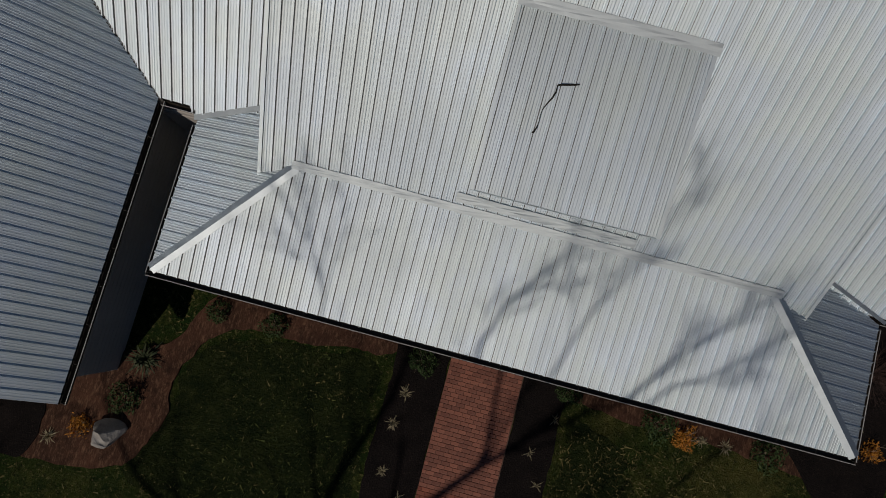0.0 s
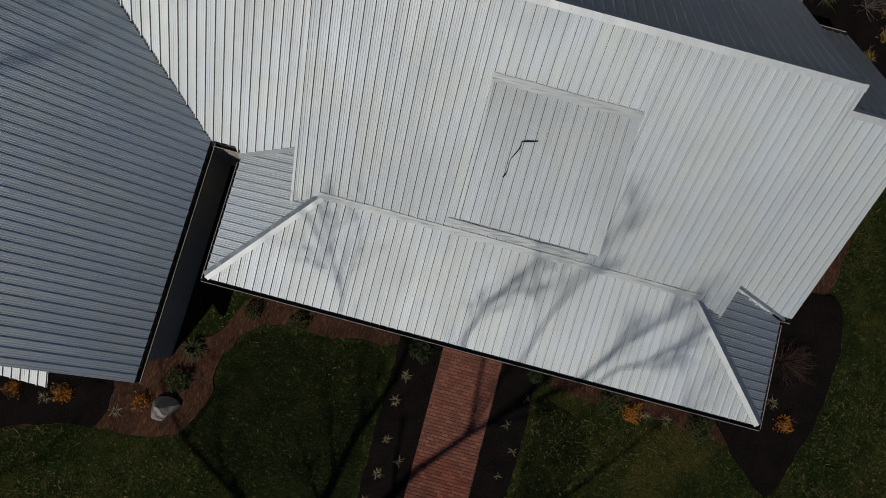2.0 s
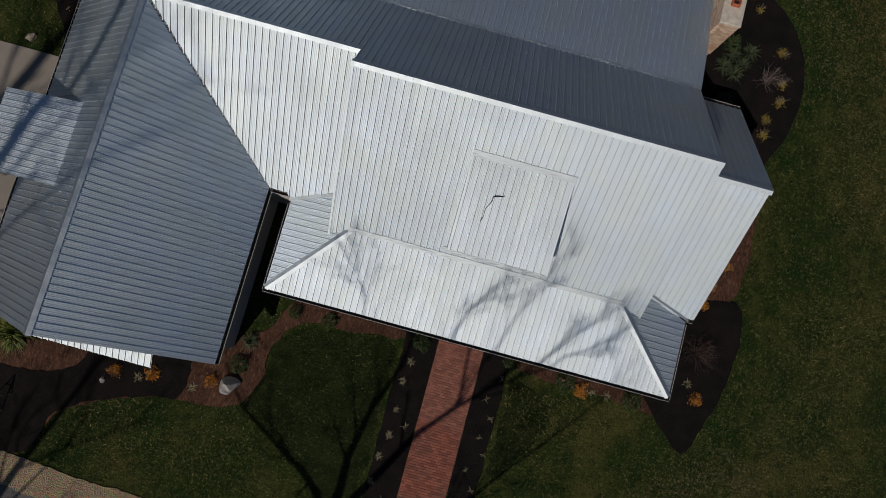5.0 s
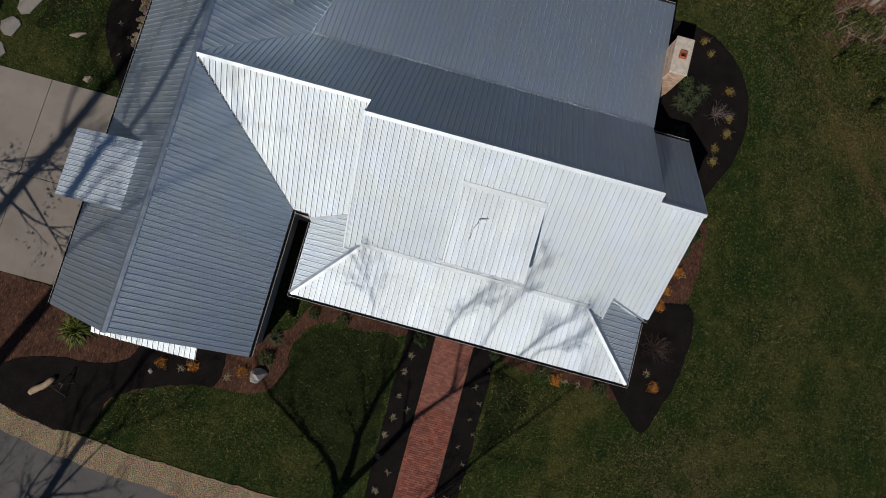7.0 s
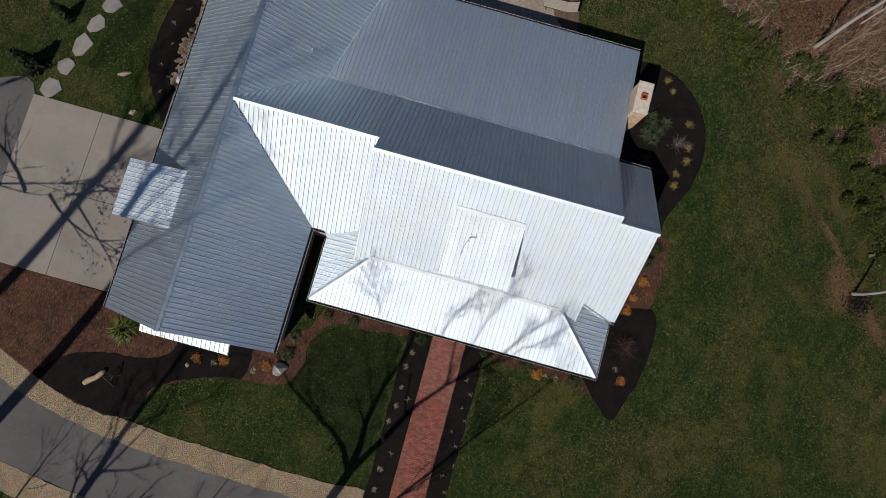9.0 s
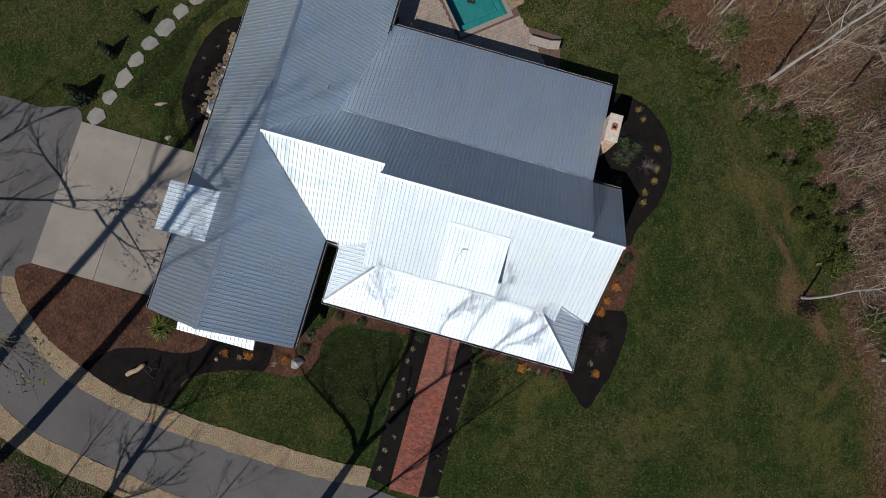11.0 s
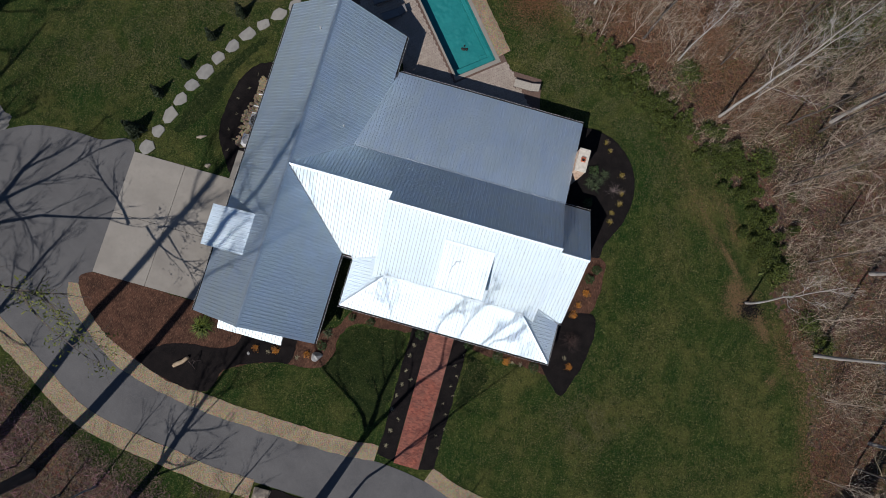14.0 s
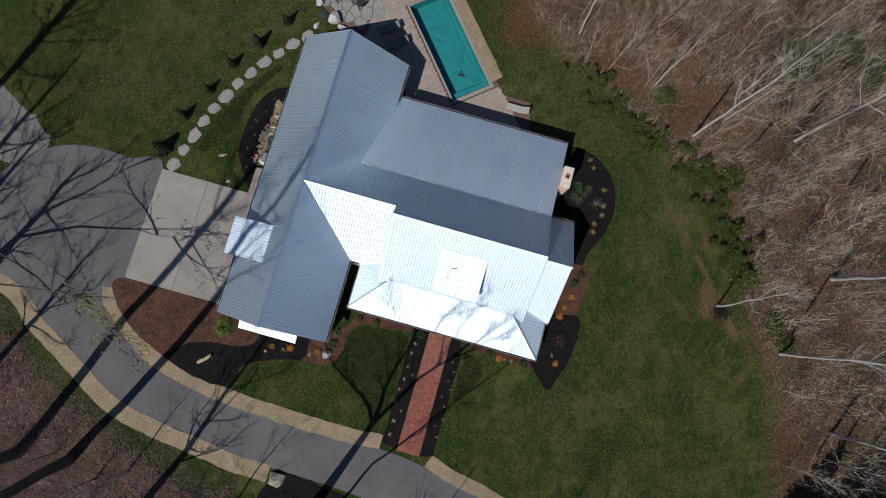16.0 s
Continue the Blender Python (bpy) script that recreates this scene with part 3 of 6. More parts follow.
tagged(new("damp_soil", tris_of("damp_soil", np.stack([c - a, c + a, c + b], 1), MULCH)), "dark damp soil at the foot of a tree", "bare soil", kind="stuff")
m = Mat("lush dark grass", rough=0.95, spec=0.15)
c = m.mix(m.grey(m.noise(1.2, 7, rough=0.8), 0, 1, 0.4, 0.6), (0.007, 0.016, 0.003), (0.024, 0.035, 0.008))
c = m.mix(m.grey(m.noise(4.0, 9, rough=0.9), 0, 0.8, 0.52, 0.60), c, (0.055, 0.066, 0.020))
c = m.mix(m.grey(m.noise(6, 8, rough=0.9), 0, 0.95, 0.47, 0.36), c, (0.003, 0.008, 0.002))
LUSH = m.out(m.mix(m.grey(m.noise(8, 6, rough=0.85), 0, 0.8, 0.60, 0.68), c, (0.16, 0.145, 0.07)), bump=m.noise(8, 8, rough=0.8), strength=1.0, dist=0.16)
for k, pts in enumerate(([(-6.9, -2.2), (-6.2, -1.2), (-4.4, -0.9), (-2.6, -0.8), (-2.4, -3), (-2.5, -6), (-3.4, -7.8), (-4.6, -6.2), (-6.6, -5.2), (-7.6, -4.7)], [(2.3, -1.2), (3.4, -1.1), (4.1, -2.0), (3.5, -3.5), (2.4, -4.6)],
                          [(-22.6, 9.2), (-21.2, 11.5), (-20.6, 14), (-19.8, 16), (-18.6, 18), (-19.6, 17.6), (-21.4, 14.6), (-22.6, 12), (-23.2, 9.4)])):
    sheet("lush_grass", ragged(spline(pts, 0.12, closed=True), 0.24, 0.7, k + 20), LUSH, 0.012, "patch of lush dark green grass", "lawn")

# ---- brick walk ----
walk_bed = sheet("brick_walk", np.array([(-0.88, 1.9), (-0.88, -9.58), (0.94, -9.58), (0.94, 1.9)]), JOINT, 0.05, "red clay brick walk to the porch", "brick walk")


def brick_mesh(name, lx, ly, lz, mat, chip=0.006):
    bm = boxed(-lx / 2, lx / 2, -ly / 2, ly / 2, -lz / 2, lz / 2)
    bmesh.ops.bevel(bm, geom=[e for e in bm.edges if e.verts[0].co.z > 0 and e.verts[1].co.z > 0], offset=chip, segments=1, affect="EDGES")
    return bm_mesh(name, bm, mat)


# ---- house ----
house = tagged(new("house"), "single-storey house with ribbed galvanised metal roofs", "house")


class Plane:
    """A roof plane: u runs along the eave, v is the plan distance towards the ridge; z = z0 + slope * v."""

    def __init__(self, axis, v0, sign, z0, slope):
        self.axis, self.v0, self.sign, self.z0, self.slope = axis, v0, sign, z0, slope
        nz = 1 / math.sqrt(1 + slope * slope)
        tilt = -slope * nz * sign
        self.n = Vector((0, tilt, nz)) if axis == "x" else Vector((tilt, 0, nz))

    def at(self, u, v, h=0.0):
        p = Vector((u, self.v0 + self.sign * v, self.z0 + self.slope * v)) if self.axis == "x" else Vector((self.v0 + self.sign * v, u, self.z0 + self.slope * v))
        return p + self.n * h


RIB = 0.2286


def slope(name, plane, low, high, mat, label, shift=0.0, deck=0.16, edge_mat=FASCIA):
    """A roof slope between two broken lines over u: a deck, and ribbed panels 0.914 wide on it."""
    lu, lv = zip(*low)
    hu, hv = zip(*high)
    u0, u1 = max(lu[0], hu[0]), min(lu[-1], hu[-1])
    marks = sorted({u0, u1, *[u for u in (*lu, *hu) if u0 < u < u1]})
    bm = bmesh.new()
    loop = [(u, float(np.interp(u, lu, lv))) for u in marks] + [(u, float(np.interp(u, hu, hv))) for u in reversed(marks)]
    clean = [q for i, q in enumerate(loop) if i == 0 or math.dist(q, loop[i - 1]) > 1e-4]
    if math.dist(clean[0], clean[-1]) < 1e-4:
        clean.pop()
    tops = [bm.verts.new(plane.at(u, v, -0.012)) for u, v in clean]
    lows = [bm.verts.new(plane.at(u, v) - Vector((0, 0, deck))) for u, v in clean]
    bm.faces.new(tops)
    bm.faces.new(reversed(lows))
    for i in range(len(tops)):
        bm.faces.new((tops[i - 1], lows[i - 1], lows[i], tops[i]))
    bmesh.ops.triangulate(bm, faces=bm.faces[:2])
    bmesh.ops.recalc_face_normals(bm, faces=bm.faces)
    ob = part(name, bm, edge_mat, house, label)
    us = {}
    k0, k1 = int((u0 - shift) / RIB) - 2, int((u1 - shift) / RIB) + 2
    for k in range(k0, k1 + 1):
        c = shift + k * RIB
        for du, h in ((-0.024, 0.0), (-0.014, 0.031), (0.010, 0.031), (0.019, 0.0), (0.029, 0.0), (0.053, 0.0), (0.061, 0.0042), (0.066, 0.0042), (0.074, 0.0), (0.106, 0.0), (0.114, 0.0042), (0.119, 0.0042), (0.127, 0.0), (0.159, 0.0), (0.167, 0.0042), (0.172, 0.0042), (0.180, 0.0)):
            if u0 < c + du < u1:
                us[c + du] = h
    for u in marks:
        us.setdefault(u, 0.0)
    order = sorted(us)
    size = 4 * RIB
    first = shift - 0.114 + math.floor((u0 - shift + 0.114) / size) * size
    k = 0
    while first + k * size < u1 - 1e-4:
        a, b = max(u0, first + k * size), min(u1, first + (k + 1) * size)
        k += 1
        inner = [u for u in order if a + 1e-4 < u < b - 1e-4]
        verts, faces = [], []
        for u in (a, *inner, b):
            lo, hi = float(np.interp(u, lu, lv)), float(np.interp(u, hu, hv))
            h = us.get(u, 0.0)
            verts += [plane.at(u, min(lo, hi), h), plane.at(u, hi, h)]
        for i in range(len(verts) // 2 - 1):
            q = (2 * i, 2 * i + 2, 2 * i + 3, 2 * i + 1)
            if (verts[q[2]] - verts[q[0]]).cross(verts[q[3]] - verts[q[1]]).length > 1e-7:
                faces.append(q)
        if faces:
            me = mesh_of("panel", verts, faces, mat)
            me.materials.append(RIBSHADE)
            # south slopes: shade is coloured onto each rib's east side and foot
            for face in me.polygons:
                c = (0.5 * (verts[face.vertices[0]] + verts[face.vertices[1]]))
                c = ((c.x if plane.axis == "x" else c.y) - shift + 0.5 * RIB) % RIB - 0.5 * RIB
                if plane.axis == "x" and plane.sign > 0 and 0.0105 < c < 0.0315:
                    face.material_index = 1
            if me.polygons[0].normal.dot(plane.n) < 0:
                me.flip_normals()
            child("panel", me, ob)
    return ob


RW, RZ = -12.71, 6.17            # ridge of the garage wing
wing_e = Plane("y", -8.14, -1, RZ - 0.80 * 4.57, 0.80)
wing_w = Plane("y", -16.86, 1, 2.68, (RZ - 2.68) / 4.15)
west_s = Plane("x", 3.41, 1, RZ - 0.80 * 4.57, 0.80)
west_n = Plane("x", 10.94, -1, 3.60, (RZ - 3.60) / 2.96)
mid_s = Plane("x", 2.47, 1, 2.86, (6.95 - 2.86) / 4.80)
mid_n = Plane("x", 10.94, -1, 3.60, (6.95 - 3.60) / 3.67)
east_s = Plane("x", 2.98, 1, 2.55, (5.98 - 2.55) / 4.19)
east_n = Plane("x", 11.2, -1, 2.29, (5.98 - 2.29) / 4.03)
back_n = Plane("x", 17.28, -1, 2.40, 1.20 / 6.34)
porch_s = Plane("x", 0.0, 1, 2.43, 0.68 / 2.79)
porch_w = Plane("y", -7.5, 1, 2.43, 0.68 / 2.52)
porch_e = Plane("y", 7.5, -1, 2.43, 0.68 / 2.66)

E2 = (RZ - 3.60) / 2.96 / 0.80    # plan ratio of the northern valley
slope("roof_slope", wing_e, [(-2.92, 0.14), (3.55, 0.14), (7.98, 4.57), (10.94, 4.57 - 2.96 * E2), (16.2, 0.14), (19.9, 0.14)], [(-2.92, 4.57), (19.9, 4.57)], ROOF_X, "blue-grey ribbed metal slope of the garage wing")
slope("roof_slope", wing_w, [(-2.92, 0.08), (19.9, 0.08)], [(-2.92, 4.15), (19.9, 4.15)], ROOF_X, "grey ribbed metal slope of the garage wing above the driveway")
slope("roof_slope", west_s, [(RW, 4.57), (-8.28, 0.14), (-7.62, 0.14), (-7.5, -0.03), (-5.6, 0.48)], [(RW, 4.57), (-5.6, 4.57)], ROOF_Y, "sunlit ribbed metal slope beside the valley")
slope("roof_slope", west_n, [(RW, 2.96), (RW + 2.96 * E2, 0), (-5.6, 0)], [(RW, 2.96), (-5.6, 2.96)], ROOF_Y, "shaded ribbed metal slope behind the ridge")
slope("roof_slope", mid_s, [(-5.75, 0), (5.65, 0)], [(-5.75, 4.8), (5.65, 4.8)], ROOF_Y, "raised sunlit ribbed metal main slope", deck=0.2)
slope("roof_slope", mid_n, [(-5.75, 0), (5.65, 0)], [(-5.75, 3.67), (5.65, 3.67)], ROOF_Y, "shaded ribbed metal main slope", deck=0.2)
slope("roof_slope", east_s, [(5.5, 0), (7.68, 0)], [(5.5, 4.19), (7.68, 4.19)], ROOF_Y, "sunlit ribbed metal slope of the low east gable")
slope("roof_slope", east_n, [(5.5, 0), (7.76, 0)], [(5.5, 4.03), (7.76, 4.03)], ROOF_Y, "shaded ribbed metal slope of the low east gable")
slope("roof_slope", back_n, [(-8.14, 0), (5.69, 0)], [(-9.55, 6.34), (-8.14, 6.34), (5.69, 6.34)], ROOF_Y, "wide shallow blue-grey ribbed metal roof at the back")
slope("roof_slope", back_n, [(-9.5, 6.30), (-8.14, 0.62)], [(-9.5, 6.34), (-8.14, 6.34)], ROOF_Y, "valley corner of the shallow back roof")
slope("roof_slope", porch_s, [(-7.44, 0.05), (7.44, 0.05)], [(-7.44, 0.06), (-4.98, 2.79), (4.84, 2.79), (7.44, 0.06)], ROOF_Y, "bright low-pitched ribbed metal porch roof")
slope("roof_slope", porch_w, [(0.06, 0.05), (3.4, 0.05), (4.0, 1.9)], [(0.06, 0.06), (2.79, 2.52), (4.0, 2.52)], ROOF_X, "grey ribbed metal hip of the porch roof")
slope("roof_slope", porch_e, [(0.06, 0.05), (2.85, 0.05), (3.5, 1.9)], [(0.06, 0.06), (2.79, 2.66), (3.5, 2.66)], ROOF_X, "blue-grey shaded ribbed metal hip of the porch roof")
# shed dormers
dormer_s = Plane("x", 2.86, 1, 5.02, (5.78 - 5.02) / 3.02)
slope("dormer_roof", dormer_s, [(-1.55, 0), (1.68, 0)], [(-1.55, 3.0), (1.68, 3.0)], ROOF_Y, "ribbed metal roof of the front shed dormer", shift=0.1, deck=0.1, edge_mat=TAPE)
dormer_w = Plane("y", -17.22, 1, 4.1, 1.0 / 3.36)
slope("dormer_roof", dormer_w, [(1.48, 0), (4.3, 0)], [(1.48, 3.36), (4.3, 3.36)], ROOF_X, "ribbed metal roof of the garage shed dormer", deck=0.1)
# small pent roof under the garage gable
pent = Plane("x", -3.66, 1, 2.33, 0.40)
slope("pent_roof", pent, [(-15.0, 0), (-10.48, 0)], [(-15.0, 1.2), (-10.48, 1.2)], ROOF_Y, "bright ribbed metal pent roof under the garage gable", deck=0.08)


def strip_along(name, a, b, width, mat, lift=0.035, fold=0.0, wave=0.0, label="", seg=0.25, across=None):
    """A folded metal strip from a to b; fold is the drop of its two edges, wave its unevenness."""
    a, b = Vector(a), Vector(b)
    d = b - a
    side = (across or d.cross(Vector((0, 0, 1)))).normalized() * width / 2
    count = max(1, int(d.length / seg)) if wave else 1
    verts, faces = [], []
    for i in range(count + 1):
        p = a + d * (i / count) + Vector((0, 0, lift))
        for k, s in enumerate((-1, -0.35, 0.0, 0.35, 1)):
            w = noise.noise_vector(p * 2.7 + Vector((k, 0, 0))) * wave if wave else Vector()
            verts.append(p + side * s + Vector((0, 0, -fold * abs(s))) + w)
    for i in range(count):
        for k in range(4):
            o = i * 5 + k
            faces.append((o, o + 1, o + 6, o + 5))
    me = mesh_of(name, verts, faces, mat)
    if sum(p.normal.z for p in me.polygons) < 0:
        me.flip_normals()
    ob = child(name, me, house, label)
    sol = ob.modifiers.new("thickness", "SOLIDIFY")
    sol.thickness, sol.offset = 0.004, -1
    return ob


def ridge(a, b, s, width=0.24):
    return strip_along("ridge_cap", a, b, width, FLASH, 0.03, s * width / 2 * 0.85, label="bright folded metal ridge cap")


ridge((RW, -2.94, RZ), (RW, 19.92, RZ), 0.8)
ridge((RW + 0.1, 7.98, RZ), (-5.74, 7.98, RZ), 0.8)
ridge((-5.77, 7.27, 6.95), (5.67, 7.27, 6.95), 0.85)
ridge((5.7, 7.17, 5.98), (7.74, 7.17, 5.98), 0.82)
strip_along("hip_cap", (-7.42, 0.09, 2.45), (-4.98, 2.79, 3.11), 0.25, FLASH, 0.06, 0.042, label="bright metal cap on the porch hip")
strip_along("hip_cap", (7.42, 0.09, 2.45), (4.84, 2.79, 3.11), 0.25, FLASH, 0.06, 0.042, label="bright metal cap on the porch hip")
strip_along("apron_flashing", (-5.05, 2.80, 3.13), (4.95, 2.80, 3.13), 0.17, TAPE, 0.085, 0.0, 0.012, "crumpled silver flashing tape above the porch roof", across=Vector((0, 0.8, 0.42)))
strip_along("apron_flashing", (-9.5, 10.94, 3.6), (5.67, 10.94, 3.6), 0.17, TAPE, 0.03, 0.0, 0.012, "uneven flashing where the back roof begins", across=Vector((0, 0.8, -0.2)))
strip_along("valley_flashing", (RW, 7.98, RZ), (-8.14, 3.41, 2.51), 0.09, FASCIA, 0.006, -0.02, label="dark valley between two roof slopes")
strip_along("valley_flashing", (RW, 7.98, RZ), (RW + 2.96 * E2, 10.94, 3.6), 0.07, FLASH, 0.012, -0.02, label="metal valley between two roof slopes")
strip_along("valley_flashing", (-9.5, 10.94, 3.6), (-8.14, 16.8, 2.52), 0.12, FLASH, 0.012, -0.02, label="metal valley between two roof slopes")
strip_along("verge_trim", mid_s.at(-5.72, 0, 0), mid_s.at(-5.72, 4.8, 0), 0.07, ROOF_Y, 0.045, 0.0, label="metal verge trim of the raised slope")
strip_along("verge_trim", mid_s.at(5.62, 0, 0), mid_s.at(5.62, 4.8, 0), 0.07, ROOF_Y, 0.045, 0.0, label="metal verge trim of the raised slope")
strip_along("valley_flashing", (-7.5, 3.35, 2.45), (-5.7, 3.93, 2.95), 0.12, TAPE, 0.075, 0.0, label="grey flashing above the porch hip")
strip_along("valley_flashing", (7.5, 2.9, 2.48), (5.7, 3.45, 2.95), 0.08, TAPE, 0.075, 0.0, label="grey flashing above the porch hip")
# trims of the front dormer
strip_along("dormer_trim", dormer_s.at(-1.6, 3.02, 0.0), dormer_s.at(1.74, 3.02, 0.0), 0.20, TAPE, 0.085, 0.0, 0.010, "dull flashing tape at the head of the dormer", across=Vector((0, 0.9, 0.35)))
strip_along("dormer_trim", dormer_s.at(-1.53, -0.02), dormer_s.at(-1.56, 3.0), 0.06, ROOF_Y, 0.045, 0.0, label="grey metal verge of the dormer")
strip_along("dormer_trim", dormer_s.at(1.68, -0.02), dormer_s.at(1.68, 3.0), 0.07, ROOF_Y, 0.045, 0.0, label="grey metal verge of the dormer")
strip_along("dormer_trim", mid_s.at(-1.75, 0.52), mid_s.at(1.85, 0.52), 0.2, TAPE, 0.075, 0.0, 0.010, "dull flashing tape below the dormer", across=Vector((0, 0.76, 0.65)))
strip_along("dormer_trim", dormer_w.at(1.5, 3.4), dormer_w.at(4.28, 3.4), 0.2, FLASH, 0.02, 0.0, label="pale flashing at the head of the dormer", across=Vector((0.95, 0, 0.28)))

# dry vine stem caught on the dormer roof
vine = tagged(new("dry_twig"), "black forked dry twig lying on the dormer roof", "twig")
vine.location = dormer_s.at(0, 1.5, 0)
v, f = [], []
pts = [dormer_s.at(-0.62 - 0.20 * t + 0.03 * math.sin(9 * t), 1.92 - 0.82 * t, 0.035) - vine.location for t in np.linspace(0, 1, 9)]
tube(v, f, pts, [0.010, 0.014, 0.016, 0.012, 0.008, 0.006, 0.006, 0.012, 0.02], 5)
pts = [dormer_s.at(-0.62 + 0.34 * t, 1.92 + 0.09 * t, 0.035 + 0.01 * math.sin(7 * t)) - vine.location for t in np.linspace(0, 1, 6)]
tube(v, f, pts, [0.018] * 5 + [0.01], 5)
child("wood", mesh_of("wood", v, f, DARK), vine)


# walls: footprints a little inside the eaves, up to the underside of the roofs
def wall(x0, x1, y0, y1, z1, name="wall", mat=SIDING, z0=-0.3):
    return part(name, boxed(x0, x1, y0, y1, z0, z1), mat, house)


def lap_wall(x0, x1, y0, y1, z1):
    """Walls round a rectangle, each with lap boards."""
    t = 0.2
    for a in ((x0, x1, y0, y0 + t), (x0, x1, y1 - t, y1), (x0, x0 + t, y0 + t, y1 - t), (x1 - t, x1, y0 + t, y1 - t)):
        ob = wall(*a, z1)
        ax = a[1] - a[0] > a[3] - a[2]
        me = bm_mesh("lap_board", boxed(-(a[1] - a[0]) / 2 - 0.02, (a[1] - a[0]) / 2 + 0.02, -(a[3] - a[2]) / 2 - 0.02, (a[3] - a[2]) / 2 + 0.02, -0.075, 0.085), SIDING)
        z = 0.08
        while z < z1 - 0.1:
            b = child("lap_board", me, ob)
            b.location = ((a[0] + a[1]) / 2, (a[2] + a[3]) / 2, z)
            z += 0.17
    return None


lap_wall(-16.4, -8.55, -2.5, 19.5, 2.35)
lap_wall(-8.5, 5.25, 3.45, 16.95, 2.2)
lap_wall(5.3, 7.3, 3.45, 10.8, 2.1)
for x0, x1, y0, y1, z0, z1, apex in ((-16.4, -8.55, -2.5, -2.3, 2.35, RZ - 0.2, RW), (-16.4, -8.55, 19.3, 19.5, 2.35, RZ - 0.2, RW)):
    bm = bmesh.new()
    tri = [(x0, z0), (x1, z0), (x1, z0 + 0.25), (apex, z1), (x0, z0 + 0.35)]
    fr = [bm.verts.new((x, y0, z)) for x, z in tri]
    bk = [bm.verts.new((x, y1, z)) for x, z in tri]
    bm.faces.new(fr), bm.faces.new(reversed(bk))
    for i in range(5):
        bm.faces.new((fr[i - 1], bk[i - 1], bk[i], fr[i]))
    bmesh.ops.recalc_face_normals(bm, faces=bm.faces)
    part("gable_wall", bm, SIDING, house)


def gable_y(x0, x1, pts):
    """A gable wall in the y-z plane."""
    bm = bmesh.new()
    a = [bm.verts.new((x0, y, z)) for y, z in pts]
    b = [bm.verts.new((x1, y, z)) for y, z in pts]
    bm.faces.new(a), bm.faces.new(reversed(b))
    for i in range(len(pts)):
        bm.faces.new((a[i - 1], b[i - 1], b[i], a[i]))
    bmesh.ops.recalc_face_normals(bm, faces=bm.faces)
    return part("gable_wall", bm, SIDING, house)


for x in (-5.45, 5.25):
    gable_y(x, x + 0.15, [(3.5, 2.2), (10.9, 2.2), (10.9, 3.35), (7.27, 6.65), (3.5, 3.5)])
gable_y(7.25, 7.4, [(3.45, 2.1), (10.8, 2.1), (10.8, 2.4), (7.17, 5.7), (3.45, 2.7)])
gable_y(5.1, 5.25, [(10.9, 2.2), (16.95, 2.2), (16.95, 2.3), (10.9, 3.35)])
# dormer walls
part("dormer_wall", boxed(-1.4, 1.46, 3.2, 3.32, 3.2, 5.0), SIDING, house)
for x in (-1.4, 1.36):
    gable_y(x, x + 0.1, [(3.32, 3.4), (3.32, 5.02), (5.6, 5.6), (5.6, 5.4)])
part("dormer_wall", boxed(-16.4, -16.28, 1.75, 4.05, 2.6, 4.25), SIDING, house)
for y in (1.75, 3.95):
    bm = bmesh.new()
    pts = [(-16.3, 2.9), (-16.3, 4.28), (-13.95, 4.97), (-13.95, 4.9)]
    a = [bm.verts.new((x, y, z)) for x, z in pts]
    b = [bm.verts.new((x, y + 0.1, z)) for x, z in pts]
    bm.faces.new(a), bm.faces.new(reversed(b))
    for i in range(4):
        bm.faces.new((a[i - 1], b[i - 1], b[i], a[i]))
    bmesh.ops.recalc_face_normals(bm, faces=bm.faces)
    part("dormer_wall", bm, SIDING, house)
# porch floor and posts
part("porch_floor", boxed(-7.0, 7.0, 0.45, 3.44, -0.2, 0.32), CONCRETE, house, "plain concrete porch floor")
for x in (-6.8, -4.1, -1.5, 1.5, 4.1, 6.8):
    part("porch_post", boxed(x - 0.08, x + 0.08, 0.5, 0.66, 0.32, 2.42, 0.01), FASCIA, house)


def gutter(a, b, out, length_marks=0.8):
    """A dark half-round trough with a pale outer lip, from a to b; out points away from the house."""
    a, b, out = Vector(a), Vector(b), Vector(out)
    prof = [(0.0, 0.0), (0.0, -0.09), (0.02, -0.12), (0.07, -0.12), (0.092, -0.08), (0.095, -0.005)]
    verts, faces = [], []
    for p in (a, b):
        for o, z in prof:
            verts.append(p + out * o + Vector((0, 0, z)))
    k = len(prof)
    for i in range(k - 1):
        faces.append((i, i + 1, k + i + 1, k + i))
    faces += [tuple(range(k)), tuple(range(2 * k - 1, k - 1, -1))]
    me = mesh_of("gutter", verts, faces, GUTTER)
    ob = child("gutter", me, house, "dark metal gutter with a pale lip")
    sol = ob.modifiers.new("thickness", "SOLIDIFY")
    sol.thickness = 0.006
    d = (b - a).normalized()
    v, f = [], []
    tube(v, f, [a + out * 0.1 - d * 0.01, b + out * 0.1 + d * 0.01], [0.009, 0.009], 6)
    child("gutter_lip", mesh_of("gutter_lip", v, f, LIP), ob)
    n = max(2, int((b - a).length / length_marks))
    strap = None
    for i in range(n + 1):
        p = a + (b - a) * (i / n)
        if strap is None:
            v, f = [], []
            tube(v, f, [Vector((0, 0, 0)), out * 0.1], [0.007, 0.007], 4)
            strap = mesh_of("gutter_strap", v, f, FASCIA)
        s = child("gutter_strap", strap, ob)
        s.location = p + Vector((0, 0, 0.002))
    return ob


